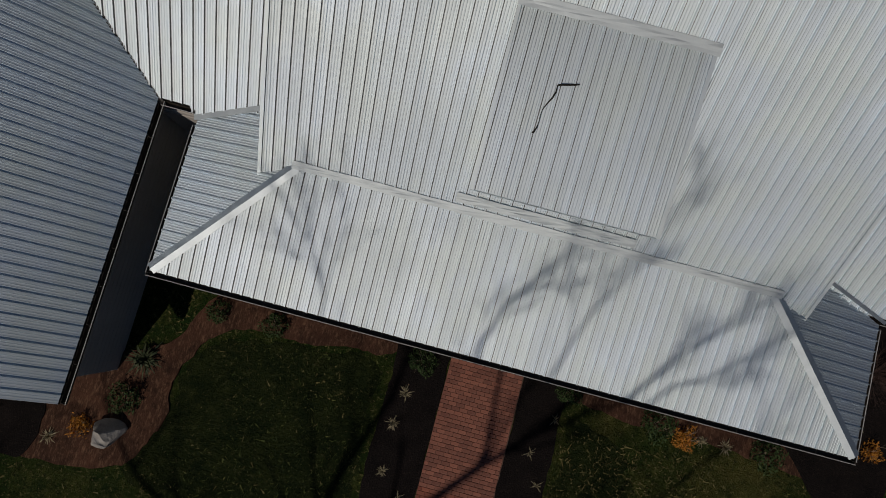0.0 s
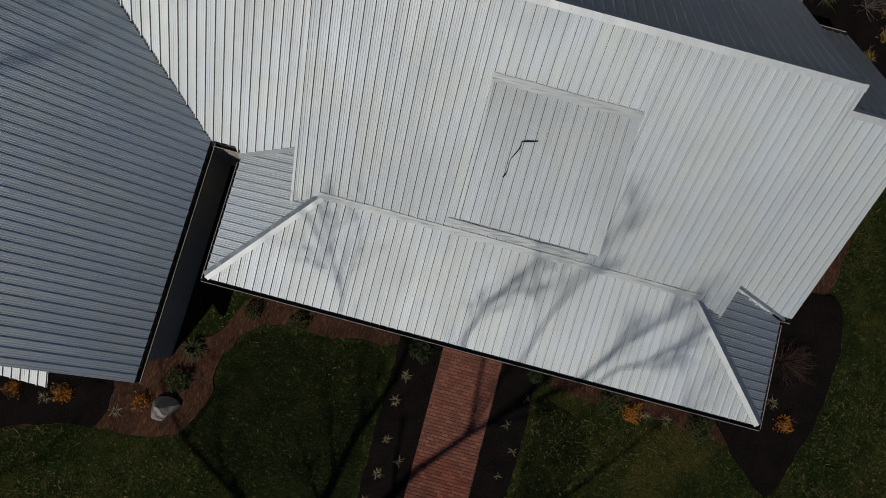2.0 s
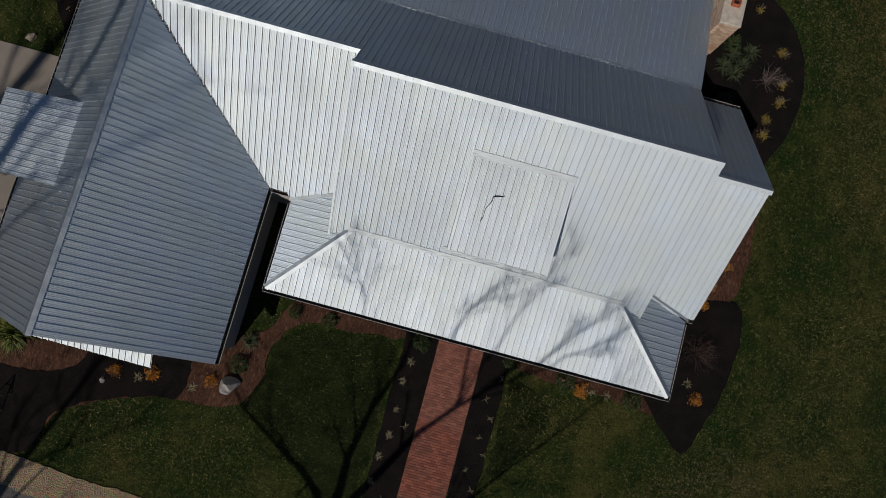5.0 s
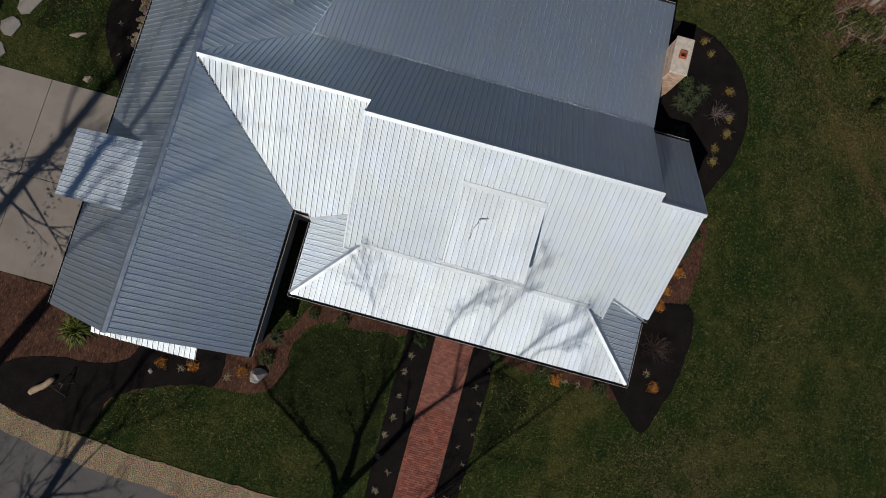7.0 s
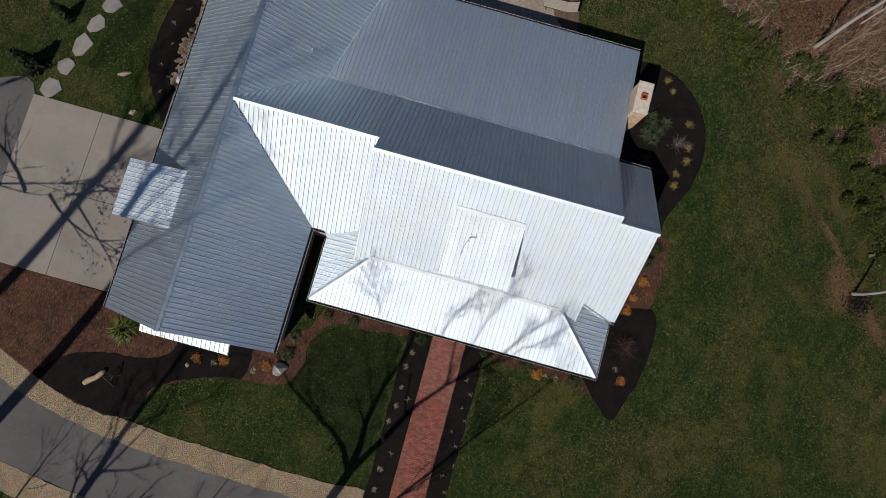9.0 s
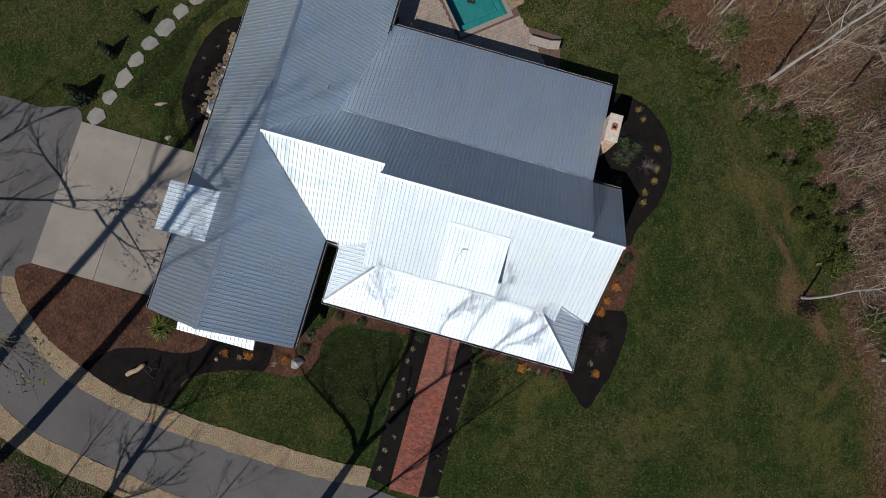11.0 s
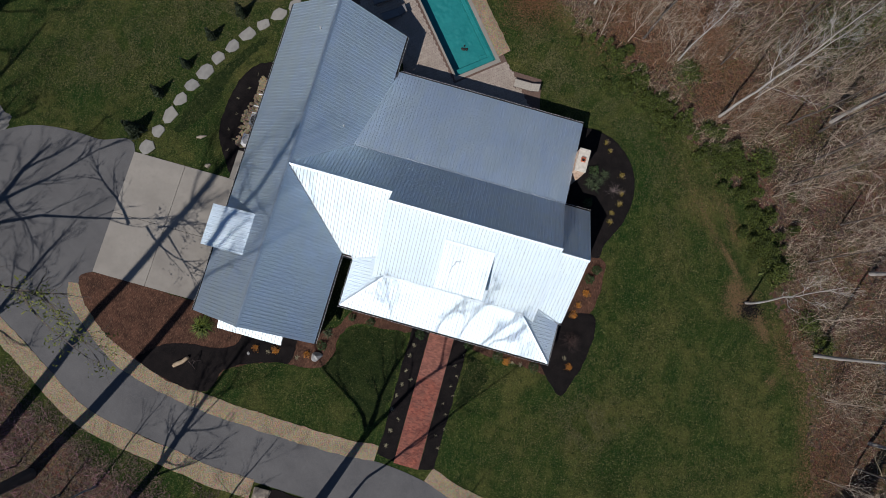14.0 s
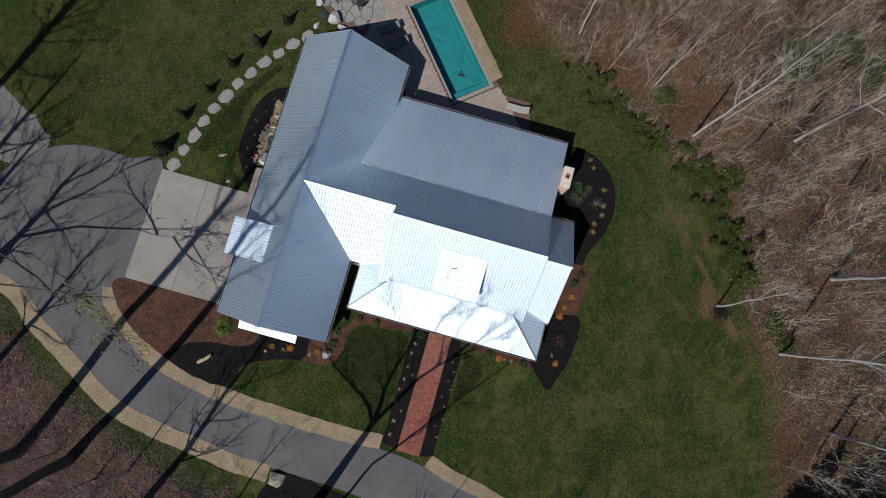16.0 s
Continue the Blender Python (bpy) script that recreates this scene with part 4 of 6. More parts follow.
gutter((-7.5, 0.04, 2.42), (7.5, 0.04, 2.42), (0, -1, 0))
gutter((-7.42, 0.0, 2.42), (-7.42, 3.2, 2.42), (-1, 0, 0))
gutter((7.42, 0.0, 2.42), (7.42, 2.75, 2.42), (1, 0, 0))
gutter((-8.26, -2.9, 2.58), (-8.26, 3.5, 2.58), (1, 0, 0))
gutter((-8.26, 16.95, 2.58), (-8.26, 19.88, 2.58), (1, 0, 0))
gutter((-16.78, -2.9, 2.70), (-16.78, 19.88, 2.70), (-1, 0, 0))
gutter((-8.0, 17.31, 2.35), (5.69, 17.31, 2.35), (0, 1, 0))
gutter((5.75, 11.23, 2.24), (7.76, 11.23, 2.24), (0, 1, 0))
gutter((-8.2, 3.52, 2.58), (-7.5, 3.52, 2.58), (0, -1, 0))
gutter((7.45, 2.95, 2.48), (7.68, 2.95, 2.48), (0, -1, 0))
for x, y, z in ((-13.55, 17.5, 0), (-10.35, 11.75, 0)):
    side = wing_w if x < RW else wing_e
    p = side.at(y, abs(x - side.v0))
    rod("vent_pipe", [p + Vector((0, 0, -0.1)), p + Vector((0, 0, 0.28))], 0.05, LIP, house, 10, "short pale plumbing vent pipe")

# chimney of pale brick with a stone cap and a clay flue
chimney = tagged(new("chimney"), "pale brick chimney with a stone cap and red clay flue", "chimney")
chimney.location = (6.02, 14.15, 0)
CX, CY, CTOP = 0.36, 0.80, 3.92
part("core", boxed(-CX + 0.03, CX - 0.03, -CY + 0.03, CY - 0.03, -0.3, CTOP), MORTAR, chimney, "recessed mortar core")
bm = bmesh.new()
box(bm, -CX - 0.03, CX + 0.03, -CY - 0.03, CY + 0.03, CTOP, CTOP + 0.10, 0.02)
part("cap", bm, CAP, chimney, "weathered pale stone cap")
bm = bmesh.new()
for a in ((-0.15, 0.15, 0.11, 0.15), (-0.15, 0.15, -0.15, -0.11), (-0.15, -0.11, -0.11, 0.11), (0.11, 0.15, -0.11, 0.11)):
    box(bm, *a, CTOP + 0.05, CTOP + 0.26)
part("flue", bm, FLUE, chimney, "square red clay flue liner")
part("flue_hole", boxed(-0.105, 0.105, -0.105, 0.105, CTOP + 0.104, CTOP + 0.12), SOOT, chimney, "sooty flue opening")
bx = brick_mesh("brick", 0.21, 0.06, 0.062, CHIM_BRICK, 0.004)
by = brick_mesh("brick", 0.06, 0.21, 0.062, CHIM_BRICK, 0.004)
z, row = 1.7, 0
while z < CTOP - 0.03:
    off = 0.11 * (row % 2)
    for me, axis, length, at_ in ((bx, 0, CX, -CY + 0.028), (by, 1, CY, -CX + 0.028), (by, 1, CY, CX - 0.028)):
        u = -length + 0.11 - off * 0.9
        while u < length - 0.02:
            b = child("brick", me, chimney)
            b.location = (min(max(u, -length + 0.1), length - 0.1), at_, z) if axis == 0 else (at_, min(max(u, -length + 0.1), length - 0.1), z)
            u += 0.222
    z += 0.074
    row += 1

# ---- paving ----
pad = tagged(new("concrete_pad"), "pale concrete parking pad in front of the garage, four slabs", "concrete pad", kind="structure")
for x0, x1, y0, y1 in ((-25.5, -21.62, -2.46, 2.06), (-21.6, -17.0, -2.46, 2.06), (-25.5, -21.62, 2.08, 6.77), (-21.6, -17.0, 2.08, 6.77), (-18.25, -16.9, 6.79, 9.0)):
    part("slab", boxed(x0, x1, y0, y1, -0.1, 0.062, 0.008), CONCRETE, pad)

# ---- pool and patio ----


def pool_box(a0, a1, b0, b1, z0, z1, bevel=0.0):
    m = Matrix.Translation(POOL) @ Matrix(((PB.x, PA.x, 0, 0), (PB.y, PA.y, 0, 0), (0, 0, 1, 0), (0, 0, 0, 1)))
    return boxed(b0, b1, a0, a1, z0, z1, bevel, m)


PATIO = np.array([(-7.9, 17.0), (3.0, 17.0), (2.45, 19.0), (2.15, 20.7), (-0.3, 20.75), (-8.3, 30.5), (-19, 30.5), (-17.6, 24.4), (-15.3, 22.7), (-13.5, 19.2), (-8.4, 19.0)])
outer = straight(PATIO)
rim = [POOL + PA * a + PB * b for a, b in ((P0 - 0.1, Q0 - 0.1), (P0 - 0.1, Q1 + 0.1), (P1 + 0.1, Q1 + 0.1), (P1 + 0.1, Q0 - 0.1))]
rim = np.array([(p.x, p.y) for p in rim])
k = int(np.argmin(((outer - rim[0]) ** 2).sum(1)))
turn = 0.5 * np.sum(outer[:, 0] * np.roll(outer[:, 1], -1) - np.roll(outer[:, 0], -1) * outer[:, 1])
spin = 0.5 * np.sum(rim[:, 0] * np.roll(rim[:, 1], -1) - np.roll(rim[:, 0], -1) * rim[:, 1])
hole = rim if spin * turn < 0 else np.concatenate([rim[:1], rim[:0:-1]])
patio = sheet("patio", np.concatenate([outer[:k + 1], hole, hole[:1] + 0.001, outer[k:k + 1] + 0.001, outer[k + 1:]]), JOINT, 0.03, "brown concrete paver patio round the pool", "patio")
pool = tagged(new("swimming_pool"), "rectangular sunken swimming pool with a teal liner", "pool")
DEEP = -0.85
nx, ny = 30, 76
cv, cf = [], []
for i in range(ny + 1):
    for j in range(nx + 1):
        a, b = P0 + (P1 - P0) * i / ny, Q0 + (Q1 - Q0) * j / nx
        crease = math.exp(-((a - 2.6) ** 2 + (b - 2.0) ** 2) / 1.1) + math.exp(-((a - 5.6) ** 2 + (b - 1.3) ** 2) / 0.8)
        z = DEEP + 0.03 * noise.noise(Vector((a * 0.8, b * 0.8, 1))) + 0.07 * crease * noise.noise(Vector((a * 4.5, b * 4.5, 7)))
        cv.append(POOL + PA * a + PB * b + Vector((0, 0, z)))
for i in range(ny):
    for j in range(nx):
        o = i * (nx + 1) + j
        cf.append((o, o + 1, o + nx + 2, o + nx + 1))
me = mesh_of("liner", cv, cf, TEAL, True)
if me.polygons[0].normal.z < 0:
    me.flip_normals()
child("liner", me, pool, "wrinkled teal liner of the pool floor")
for a0, a1, b0, b1 in ((P0 - 0.12, P0, Q0 - 0.12, Q1 + 0.12), (P1, P1 + 0.12, Q0 - 0.12, Q1 + 0.12), (P0, P1, Q0 - 0.12, Q0), (P0, P1, Q1, Q1 + 0.12)):
    part("pool_wall", pool_box(a0, a1, b0, b1, DEEP - 0.1, 0.03), TEAL, pool, "teal side wall")
part("bench", pool_box(P0, P0 + 0.62, Q0, Q1, DEEP, -0.38, 0.03), TEAL, pool, "raised bench across the end")
part("bench", pool_box(P0 + 0.62, P1, Q1 - 0.32, Q1, DEEP, -0.45, 0.03), TEAL, pool, "narrow ledge along the side")
part("step", pool_box(P0 + 0.62, P0 + 1.0, Q1 - 0.85, Q1 - 0.32, DEEP, -0.6, 0.03), TEAL, pool, "corner step")
part("step", pool_box(P0 + 0.62, P0 + 0.85, Q0, Q0 + 0.45, DEEP, -0.55, 0.03), TEAL, pool, "corner step")
for a0, a1, b0, b1 in ((P0 - 0.3, P0, -0.16, Q1 + 0.30), (P1, P1 + 0.3, -0.16, Q1 + 0.30), (P0, P1, -0.16, 0.0), (P0, P1, Q1, Q1 + 0.30)):
    part("coping", pool_box(a0, a1, b0, b1, 0.035, 0.09, 0.012), CONCRETE, pool, "pale concrete coping")
bm = bmesh.new()
for a, b, sa, sb in ((1.75, 1.62, 0.22, 0.14), (1.62, 1.85, 0.1, 0.16), (1.95, 1.8, 0.06, 0.12)):
    m = Matrix.Translation(POOL + PA * a + PB * b + Vector((0, 0, DEEP + 0.08)))
    made = bmesh.ops.create_icosphere(bm, subdivisions=1, radius=1)["verts"]
    bmesh.ops.transform(bm, matrix=m @ Matrix.Diagonal((sa, sb, 0.05, 1)), verts=made)
part("cleaner", bm, DARK, pool, "small dark cleaner on the pool floor")
sheet("pool_gravel", ragged(np.array([POOL + PB * 3.66 + PA * a for a in np.arange(-0.2, 9.6, 0.3)] + [POOL + PB * 4.7 + PA * a for a in np.arange(9.5, -0.3, -0.3)])[:, :2], 0.05, 0.6), GRAVEL, 0.066, "pale gravel strip along the pool coping", "gravel strip")

# patio pavers in rows along the pool, joined into one
pv, pf = [], []
rnd = np.random.RandomState(4)
for i in range(-30, 46):
    for j in range(-60, 30):
        a, b = i * 0.235 - 0.2, j * 0.155 + (i % 2) * 0.07 - 0.45
        p = POOL + PA * a + PB * b
        q = np.array([p.x]), np.array([p.y])
        if not inside(PATIO, *q)[0] or (P0 - 0.35 < a < 9.15 and -0.3 < b < 4.5) or (p.x < -12.9 and p.y > 22.2) or p.y < 17.3 and p.x < 5.4 and p.y < 16.9:
            continue
        z = 0.045 + 0.006 * rnd.rand()
        o = len(pv)
        for da, db, zz in ((-1, -1, 0), (1, -1, 0), (1, 1, 0), (-1, 1, 0), (-1, -1, -1), (1, -1, -1), (1, 1, -1), (-1, 1, -1)):
            k = 1.0 if zz < 0 else 0.95
            pv.append(p + PA * 0.113 * da * k + PB * 0.073 * db * k + Vector((0, 0, z + 0.012 * zz)))
        for f in ((0, 3, 2, 1), (0, 1, 5, 4), (1, 2, 6, 5), (2, 3, 7, 6), (3, 0, 4, 7)):
            pf.append(tuple(o + k for k in f))
me = mesh_of("paver", pv, pf, PAVER)
ob = child("paver", me, patio, "small brown concrete pavers", "stuff")


# ---- stones ----
def flat_stone(seed, r, long=1.0, thick=0.07):
    """An irregular flagstone with a worn upper edge."""
    rnd = random.Random(seed)
    n = 7
    ring = [(r * long * math.cos(w) * k, r * math.sin(w) * k) for w, k in ((2 * math.pi * (i + rnd.uniform(-0.3, 0.3)) / n, rnd.uniform(0.86, 1.12)) for i in range(n))]
    ring = [(x * (1 + 0.28 * abs(math.sin(2 * math.atan2(y, x)))), y * (1 + 0.28 * abs(math.sin(2 * math.atan2(y, x))))) for x, y in ring]
    bm = bmesh.new()
    lo = [bm.verts.new((x, y, 0)) for x, y in ring]
    mi = [bm.verts.new((x, y, thick * 0.75)) for x, y in ring]
    hi = [bm.verts.new((x * 0.94, y * 0.94, thick + rnd.uniform(-0.005, 0.005))) for x, y in ring]
    for a, b in ((lo, mi), (mi, hi)):
        for i in range(n):
            bm.faces.new((a[i - 1], a[i], b[i], b[i - 1]))
    c = bm.verts.new((0, 0, thick))
    for i in range(n):
        bm.faces.new((hi[i - 1], hi[i], c))
    return bm


STEPS = spline([(-17.6, 21.05), (-19.45, 18.9), (-21.1, 16.7), (-22.4, 14.3), (-23.6, 11.65), (-24.0, 10.0), (-24.75, 7.4)], 0.1)
reach = np.concatenate([[0], np.cumsum(np.linalg.norm(np.diff(STEPS, axis=0), axis=1))])
for i, s in enumerate(np.linspace(0, reach[-1], 12)):
    x, y = np.interp(s, reach, STEPS[:, 0]), np.interp(s, reach, STEPS[:, 1])
    st = tagged(new("stepping_stone", bm_mesh("stepping_stone", flat_stone(i, 0.42 + 0.05 * math.sin(i * 2.3), 1.3), STONE)), "large flat grey stepping stone set in the lawn", "stepping stone", "stepping stones in the lawn")
    st.matrix_world = pose(float(x), float(y), 0.005, 0, 0, 55 + 12 * math.sin(i * 3.1))
# flagstones of the upper patio
flag = tagged(new("flagstone_patio"), "irregular pale flagstones laid round a seating place", "flagstone patio", kind="structure")
rnd = random.Random(12)
seeds = [(-18.2 + i * 0.92 + 0.4 * (j % 2) + rnd.uniform(-0.3, 0.3), 22.0 + j * 0.82 + rnd.uniform(-0.28, 0.28)) for i in range(8) for j in range(9)]


def cell(k):
    """The straight-sided stone round one seed, cut by the halfway lines to the others."""
    cx, cy = seeds[k]
    ring = [(cx - 1.2, cy - 1.2), (cx + 1.2, cy - 1.2), (cx + 1.2, cy + 1.2), (cx - 1.2, cy + 1.2)]
    for q, (x, y) in enumerate(seeds):
        if q == k or math.hypot(x - cx, y - cy) > 3:
            continue
        nx_, ny_ = x - cx, y - cy
        l = math.hypot(nx_, ny_)
        lim = l / 2 - 0.03
        kept = []
        for (ax, ay), (bx, by) in zip(ring, ring[1:] + ring[:1]):
            da, db = ((ax - cx) * nx_ + (ay - cy) * ny_) / l - lim, ((bx - cx) * nx_ + (by - cy) * ny_) / l - lim
            if da <= 0:
                kept.append((ax, ay))
            if da * db < 0:
                u = da / (da - db)
                kept.append((ax + (bx - ax) * u, ay + (by - ay) * u))
        ring = kept
    return ring


for k, (cx, cy) in enumerate(seeds):
    if (cx + 15.0) ** 2 / 7.6 + (cy - 24.9) ** 2 / 6.2 > 1 or (cx < -15.3 and cy < 23.7) or cy < 22.9:
        continue
    ring = cell(k)
    bm = bmesh.new()
    top = [bm.verts.new((x - cx, y - cy, 0.04 + rnd.uniform(-0.004, 0.004))) for x, y in ring]
    low = [bm.verts.new(((x - cx) * 1.02, (y - cy) * 1.02, 0)) for x, y in ring]
    mid = bm.verts.new((0, 0, 0.045))
    for i in range(len(ring)):
        bm.faces.new((top[i - 1], top[i], mid))
        bm.faces.new((low[i - 1], low[i], top[i], top[i - 1]))
    f = child("flagstone", bm_mesh("flagstone", bm, STONE), flag)
    f.matrix_local = pose(cx, cy, 0.045)


def boulder(seed, sx, sy, sz):
    bm = bmesh.new()
    bmesh.ops.create_icosphere(bm, subdivisions=4, radius=1)
    rnd = random.Random(seed)
    cuts = [(Vector((rnd.uniform(-1, 1), rnd.uniform(-1, 1), rnd.uniform(-0.2, 1))).normalized(), rnd.uniform(0.45, 0.8)) for _ in range(14)]
    for v in bm.verts:
        for nrm, d in cuts:
            k = v.co.dot(nrm) - d
            if k > 0:
                v.co -= nrm * k
        v.co += v.co.normalized() * 0.035 * noise.noise(v.co * 2.6 + Vector((seed, 0, 0)))
        v.co = Vector((v.co.x * sx, v.co.y * sy, v.co.z * sz))
    return bm


def put_boulder(x, y, seed, s, label, turn=0.0, mat=BOULDER, sink=0.25):
    ob = tagged(new("boulder", bm_mesh("boulder", boulder(seed, *s), mat)), label, "boulder")
    ob.matrix_world = pose(x, y, float(ground_z(x, y)) + s[2] * (1 - sink) - 0.02, 0, 0, turn)
    return ob


put_boulder(-8.2, -3.95, 3, (0.46, 0.38, 0.40), "big angular pale grey boulder in the straw bed", 20)
put_boulder(-9.2, -14.1, 5, (0.92, 0.74, 0.42), "pale tan boulder at the end of the gravel border", 25, TANROCK, 0.4)
put_boulder(-15.8, 23.2, 8, (0.75, 0.6, 0.5), "white boulder at the corner of the patio", 30)
put_boulder(-17.1, 22.1, 9, (0.35, 0.28, 0.25), "small white rock in the mulch", 60)
put_boulder(-15.0, 22.6, 10, (0.45, 0.3, 0.3), "small pale rock beside the house corner", 15)
put_boulder(-17.5, 24.3, 17, (0.5, 0.4, 0.35), "pale rock beside the flagstones", 75)
put_boulder(-20.05, 7.25, 14, (0.35, 0.24, 0.14), "flat tan rock by the concrete pad", 40, TANROCK)
put_boulder(-21.1, 9.25, 15, (0.5, 0.16, 0.10), "flat tan rock lying in the grass", 25, TANROCK)
put_boulder(-13.0, -5.0, 18, (0.16, 0.14, 0.12), "small pale rock in the black mulch", 0)
# dry stone strip and air units behind the garage
sv, sf = [], []
rnd = random.Random(31)
base = bmesh.new()
bmesh.ops.create_icosphere(base, subdivisions=1, radius=1)
bvs, bfs = [v.co.copy() for v in base.verts], [[v.index for v in f.verts] for f in base.faces]
base.free()
for i in range(420):
    x, y = rnd.uniform(-18.5, -17.3), rnd.uniform(9.3, 14.9)
    x += 0.25 * math.sin(y)
    r = rnd.uniform(0.06, 0.15)
    o = len(sv)
    rot = Euler((rnd.uniform(0, 6), rnd.uniform(0, 6), rnd.uniform(0, 6))).to_matrix()
    for c in bvs:
        w = rot @ c
        sv.append(Vector((x, y, 0.07 + rnd.uniform(0, 0.06))) + Vector((w.x * r * 1.2, w.y * r, w.z * r * 0.6)))
    sf += [[o + k for k in f] for f in bfs]
tagged(new("river_rock", mesh_of("river_rock", sv, sf, GRAVEL)), "tan river rocks beside the garage wall", "river rock", kind="stuff")


def air_unit(x, y, round_one):
    ob = tagged(new("air_conditioner"), "white boxed outdoor air unit on the rocks" if not round_one else "grey outdoor air unit with a round black fan grille", "air conditioner")
    ob.location = (x, y, 0.05)
    part("case", boxed(-0.42, 0.42, -0.42, 0.42, 0, 0.85, 0.03), WHITE if not round_one else STEEL, ob)
    v, f = [], []
    tube(v, f, [Vector((0, 0, 0.84)), Vector((0, 0, 0.875))], [0.36, 0.36], 24)
    child("fan_grille", mesh_of("fan_grille", v, f, DARK if round_one else STEEL), ob, "round fan grille")
    for k in range(6):
        w = math.pi * k / 6
        rod("grille_bar", [(0.36 * math.cos(w), 0.36 * math.sin(w), 0.882), (-0.36 * math.cos(w), -0.36 * math.sin(w), 0.882)], 0.008, STEEL, ob, 4)
    return ob


air_unit(-17.55, 9.75, False)
air_unit(-17.45, 11.35, True)
for y, l in ((12.55, 0.9), (13.5, 0.7), (12.0, 0.8)):
    pp = tagged(new("drain_pipe"), "white plastic pipe lying across the rocks", "pipe")
    pp.location = (-17.7, y, 0.2)
    rod("pipe", [(-l / 2, 0, 0), (l / 2, 0.1, 0.02)], 0.045, WHITE, pp, 8)


# ---- plants ----
def leaf_cloud(name, n, r, h, size, mat, seed, dense=0.5, base=0.0):
    """Many small leaves on an uneven rounded outline, with gaps."""
    rnd = np.random.RandomState(seed)
    w = rnd.normal(size=(n, 3))
    w /= np.linalg.norm(w, axis=1)[:, None]
    w[:, 2] = np.abs(w[:, 2])
    lump = 0.72 + 0.28 * np.sin(w[:, 0] * 4 + seed) * np.cos(w[:, 1] * 5 + 2 * seed) + 0.12 * rnd.rand(n)
    k = (dense + (1 - dense) * rnd.rand(n)) * lump
    c = w * k[:, None] * np.array([r, r, h]) + np.array([0, 0, base])
    a = rnd.normal(size=(n, 3))
    a /= np.linalg.norm(a, axis=1)[:, None]
    b = np.cross(a, rnd.normal(size=(n, 3)))
    b /= np.linalg.norm(b, axis=1)[:, None]
    s = size * (0.6 + 0.8 * rnd.rand(n))[:, None]
    return tris_of(name, np.stack([c - a * s, c + a * s * 0.9 + b * s * 0.25, c + b * s * 0.9], 1), mat)


def blades(name, n, length, width, spread, mat, seed, droop=0.5):
    """Long narrow leaves from one root."""
    rnd = np.random.RandomState(seed)
    out = []
    for i in range(n):
        w, e = rnd.uniform(0, 2 * math.pi), rnd.uniform(0.25, spread)
        l = length * rnd.uniform(0.6, 1.1)
        d = np.array([math.cos(w) * math.sin(e), math.sin(w) * math.sin(e), math.cos(e)])
        s = np.array([-math.sin(w), math.cos(w), 0]) * width / 2
        m = d * l * 0.6
        t = d * l * np.array([1.05, 1.05, 1 - droop])
        out += [(-s, s, m + s), (-s, m + s, m - s), (m - s, m + s, t)]
    return tris_of(name, np.array(out), mat)


def stems(name, n, length, r, mat, seed, spread=0.9, forks=3):
    """Bare forking stems from one root."""
    rnd = random.Random(seed)
    v, f = [], []
    for i in range(n):
        w, e = rnd.uniform(0, 6.283), rnd.uniform(0.1, spread)
        d = Vector((math.cos(w) * math.sin(e), math.sin(w) * math.sin(e), math.cos(e)))
        l = length * rnd.uniform(0.6, 1.0)
        tip = d * l
        mid = d * l * 0.5 + Vector((rnd.uniform(-1, 1), rnd.uniform(-1, 1), 0.3)) * l * 0.07
        tube(v, f, [Vector(), mid, tip], [r, r * 0.7, r * 0.3], 3)
        for k in range(forks):
            u = rnd.uniform(0.35, 0.95)
            p = mid.lerp(tip, (u - 0.5) * 2) if u > 0.5 else mid * (u * 2)
            q = p + (d + Vector((rnd.uniform(-1, 1), rnd.uniform(-1, 1), rnd.uniform(-0.3, 0.8))) * 0.9).normalized() * l * rnd.uniform(0.2, 0.45)
            tube(v, f, [p, q], [r * 0.5, r * 0.2], 3)
    return mesh_of(name, v, f, mat)


STEM_MESH = stems("stem_clump", 9, 0.45, 0.008, BRUSH, 1)


def plant(kind, label, category, meshes, places, group, vary=0.2, seed=0):
    """One plant with its parts, and copies of it at the other places."""
    rnd = random.Random(seed)
    first = None
    for x, y in places:
        s = 1 + rnd.uniform(-vary, vary)
        m = pose(x, y, float(ground_z(x, y)) + 0.03, 0, 0, rnd.uniform(0, 360))
        if first is None:
            first = tagged(new(kind), label, category, group)
            for name, me, lab in meshes:
                child(name, me, first, lab)
            first.matrix_world = m
        else:
            ob = copy_thing(first, m)
            ob.scale = (s, s, s)
    return first


plant("yellow_shrub", "low bright orange-yellow shrub", "shrub", [("foliage", leaf_cloud("foliage", 560, 0.38, 0.42, 0.035, LEAF_YELLOW, 3, 0.3), ""), ("stem_clump", STEM_MESH, "thin brown stems")],
      [(-8.95, -3.95), (-11.2, -4.3), (9.5, 0.2), (9.45, 5.75), (9.1, 4.75), (8.9, 3.95), (5.0, -0.62), (-12.6, -4.5)], "yellow shrubs round the house", seed=1)
plant("olive_shrub", "small yellow-green shrub in black mulch", "shrub", [("foliage", leaf_cloud("foliage", 260, 0.30, 0.35, 0.035, LEAF_OLIVE, 5, 0.3), ""), ("stem_clump", STEM_MESH, "thin brown stems")],
      [(8.15, 17.25), (8.6, 16.7), (9.9, 15.1), (10.25, 12.95), (9.8, 12.1), (9.85, 11.4), (10.2, 13.75), (8.6, 9.2)], "olive shrubs in the rounded bed", seed=2)
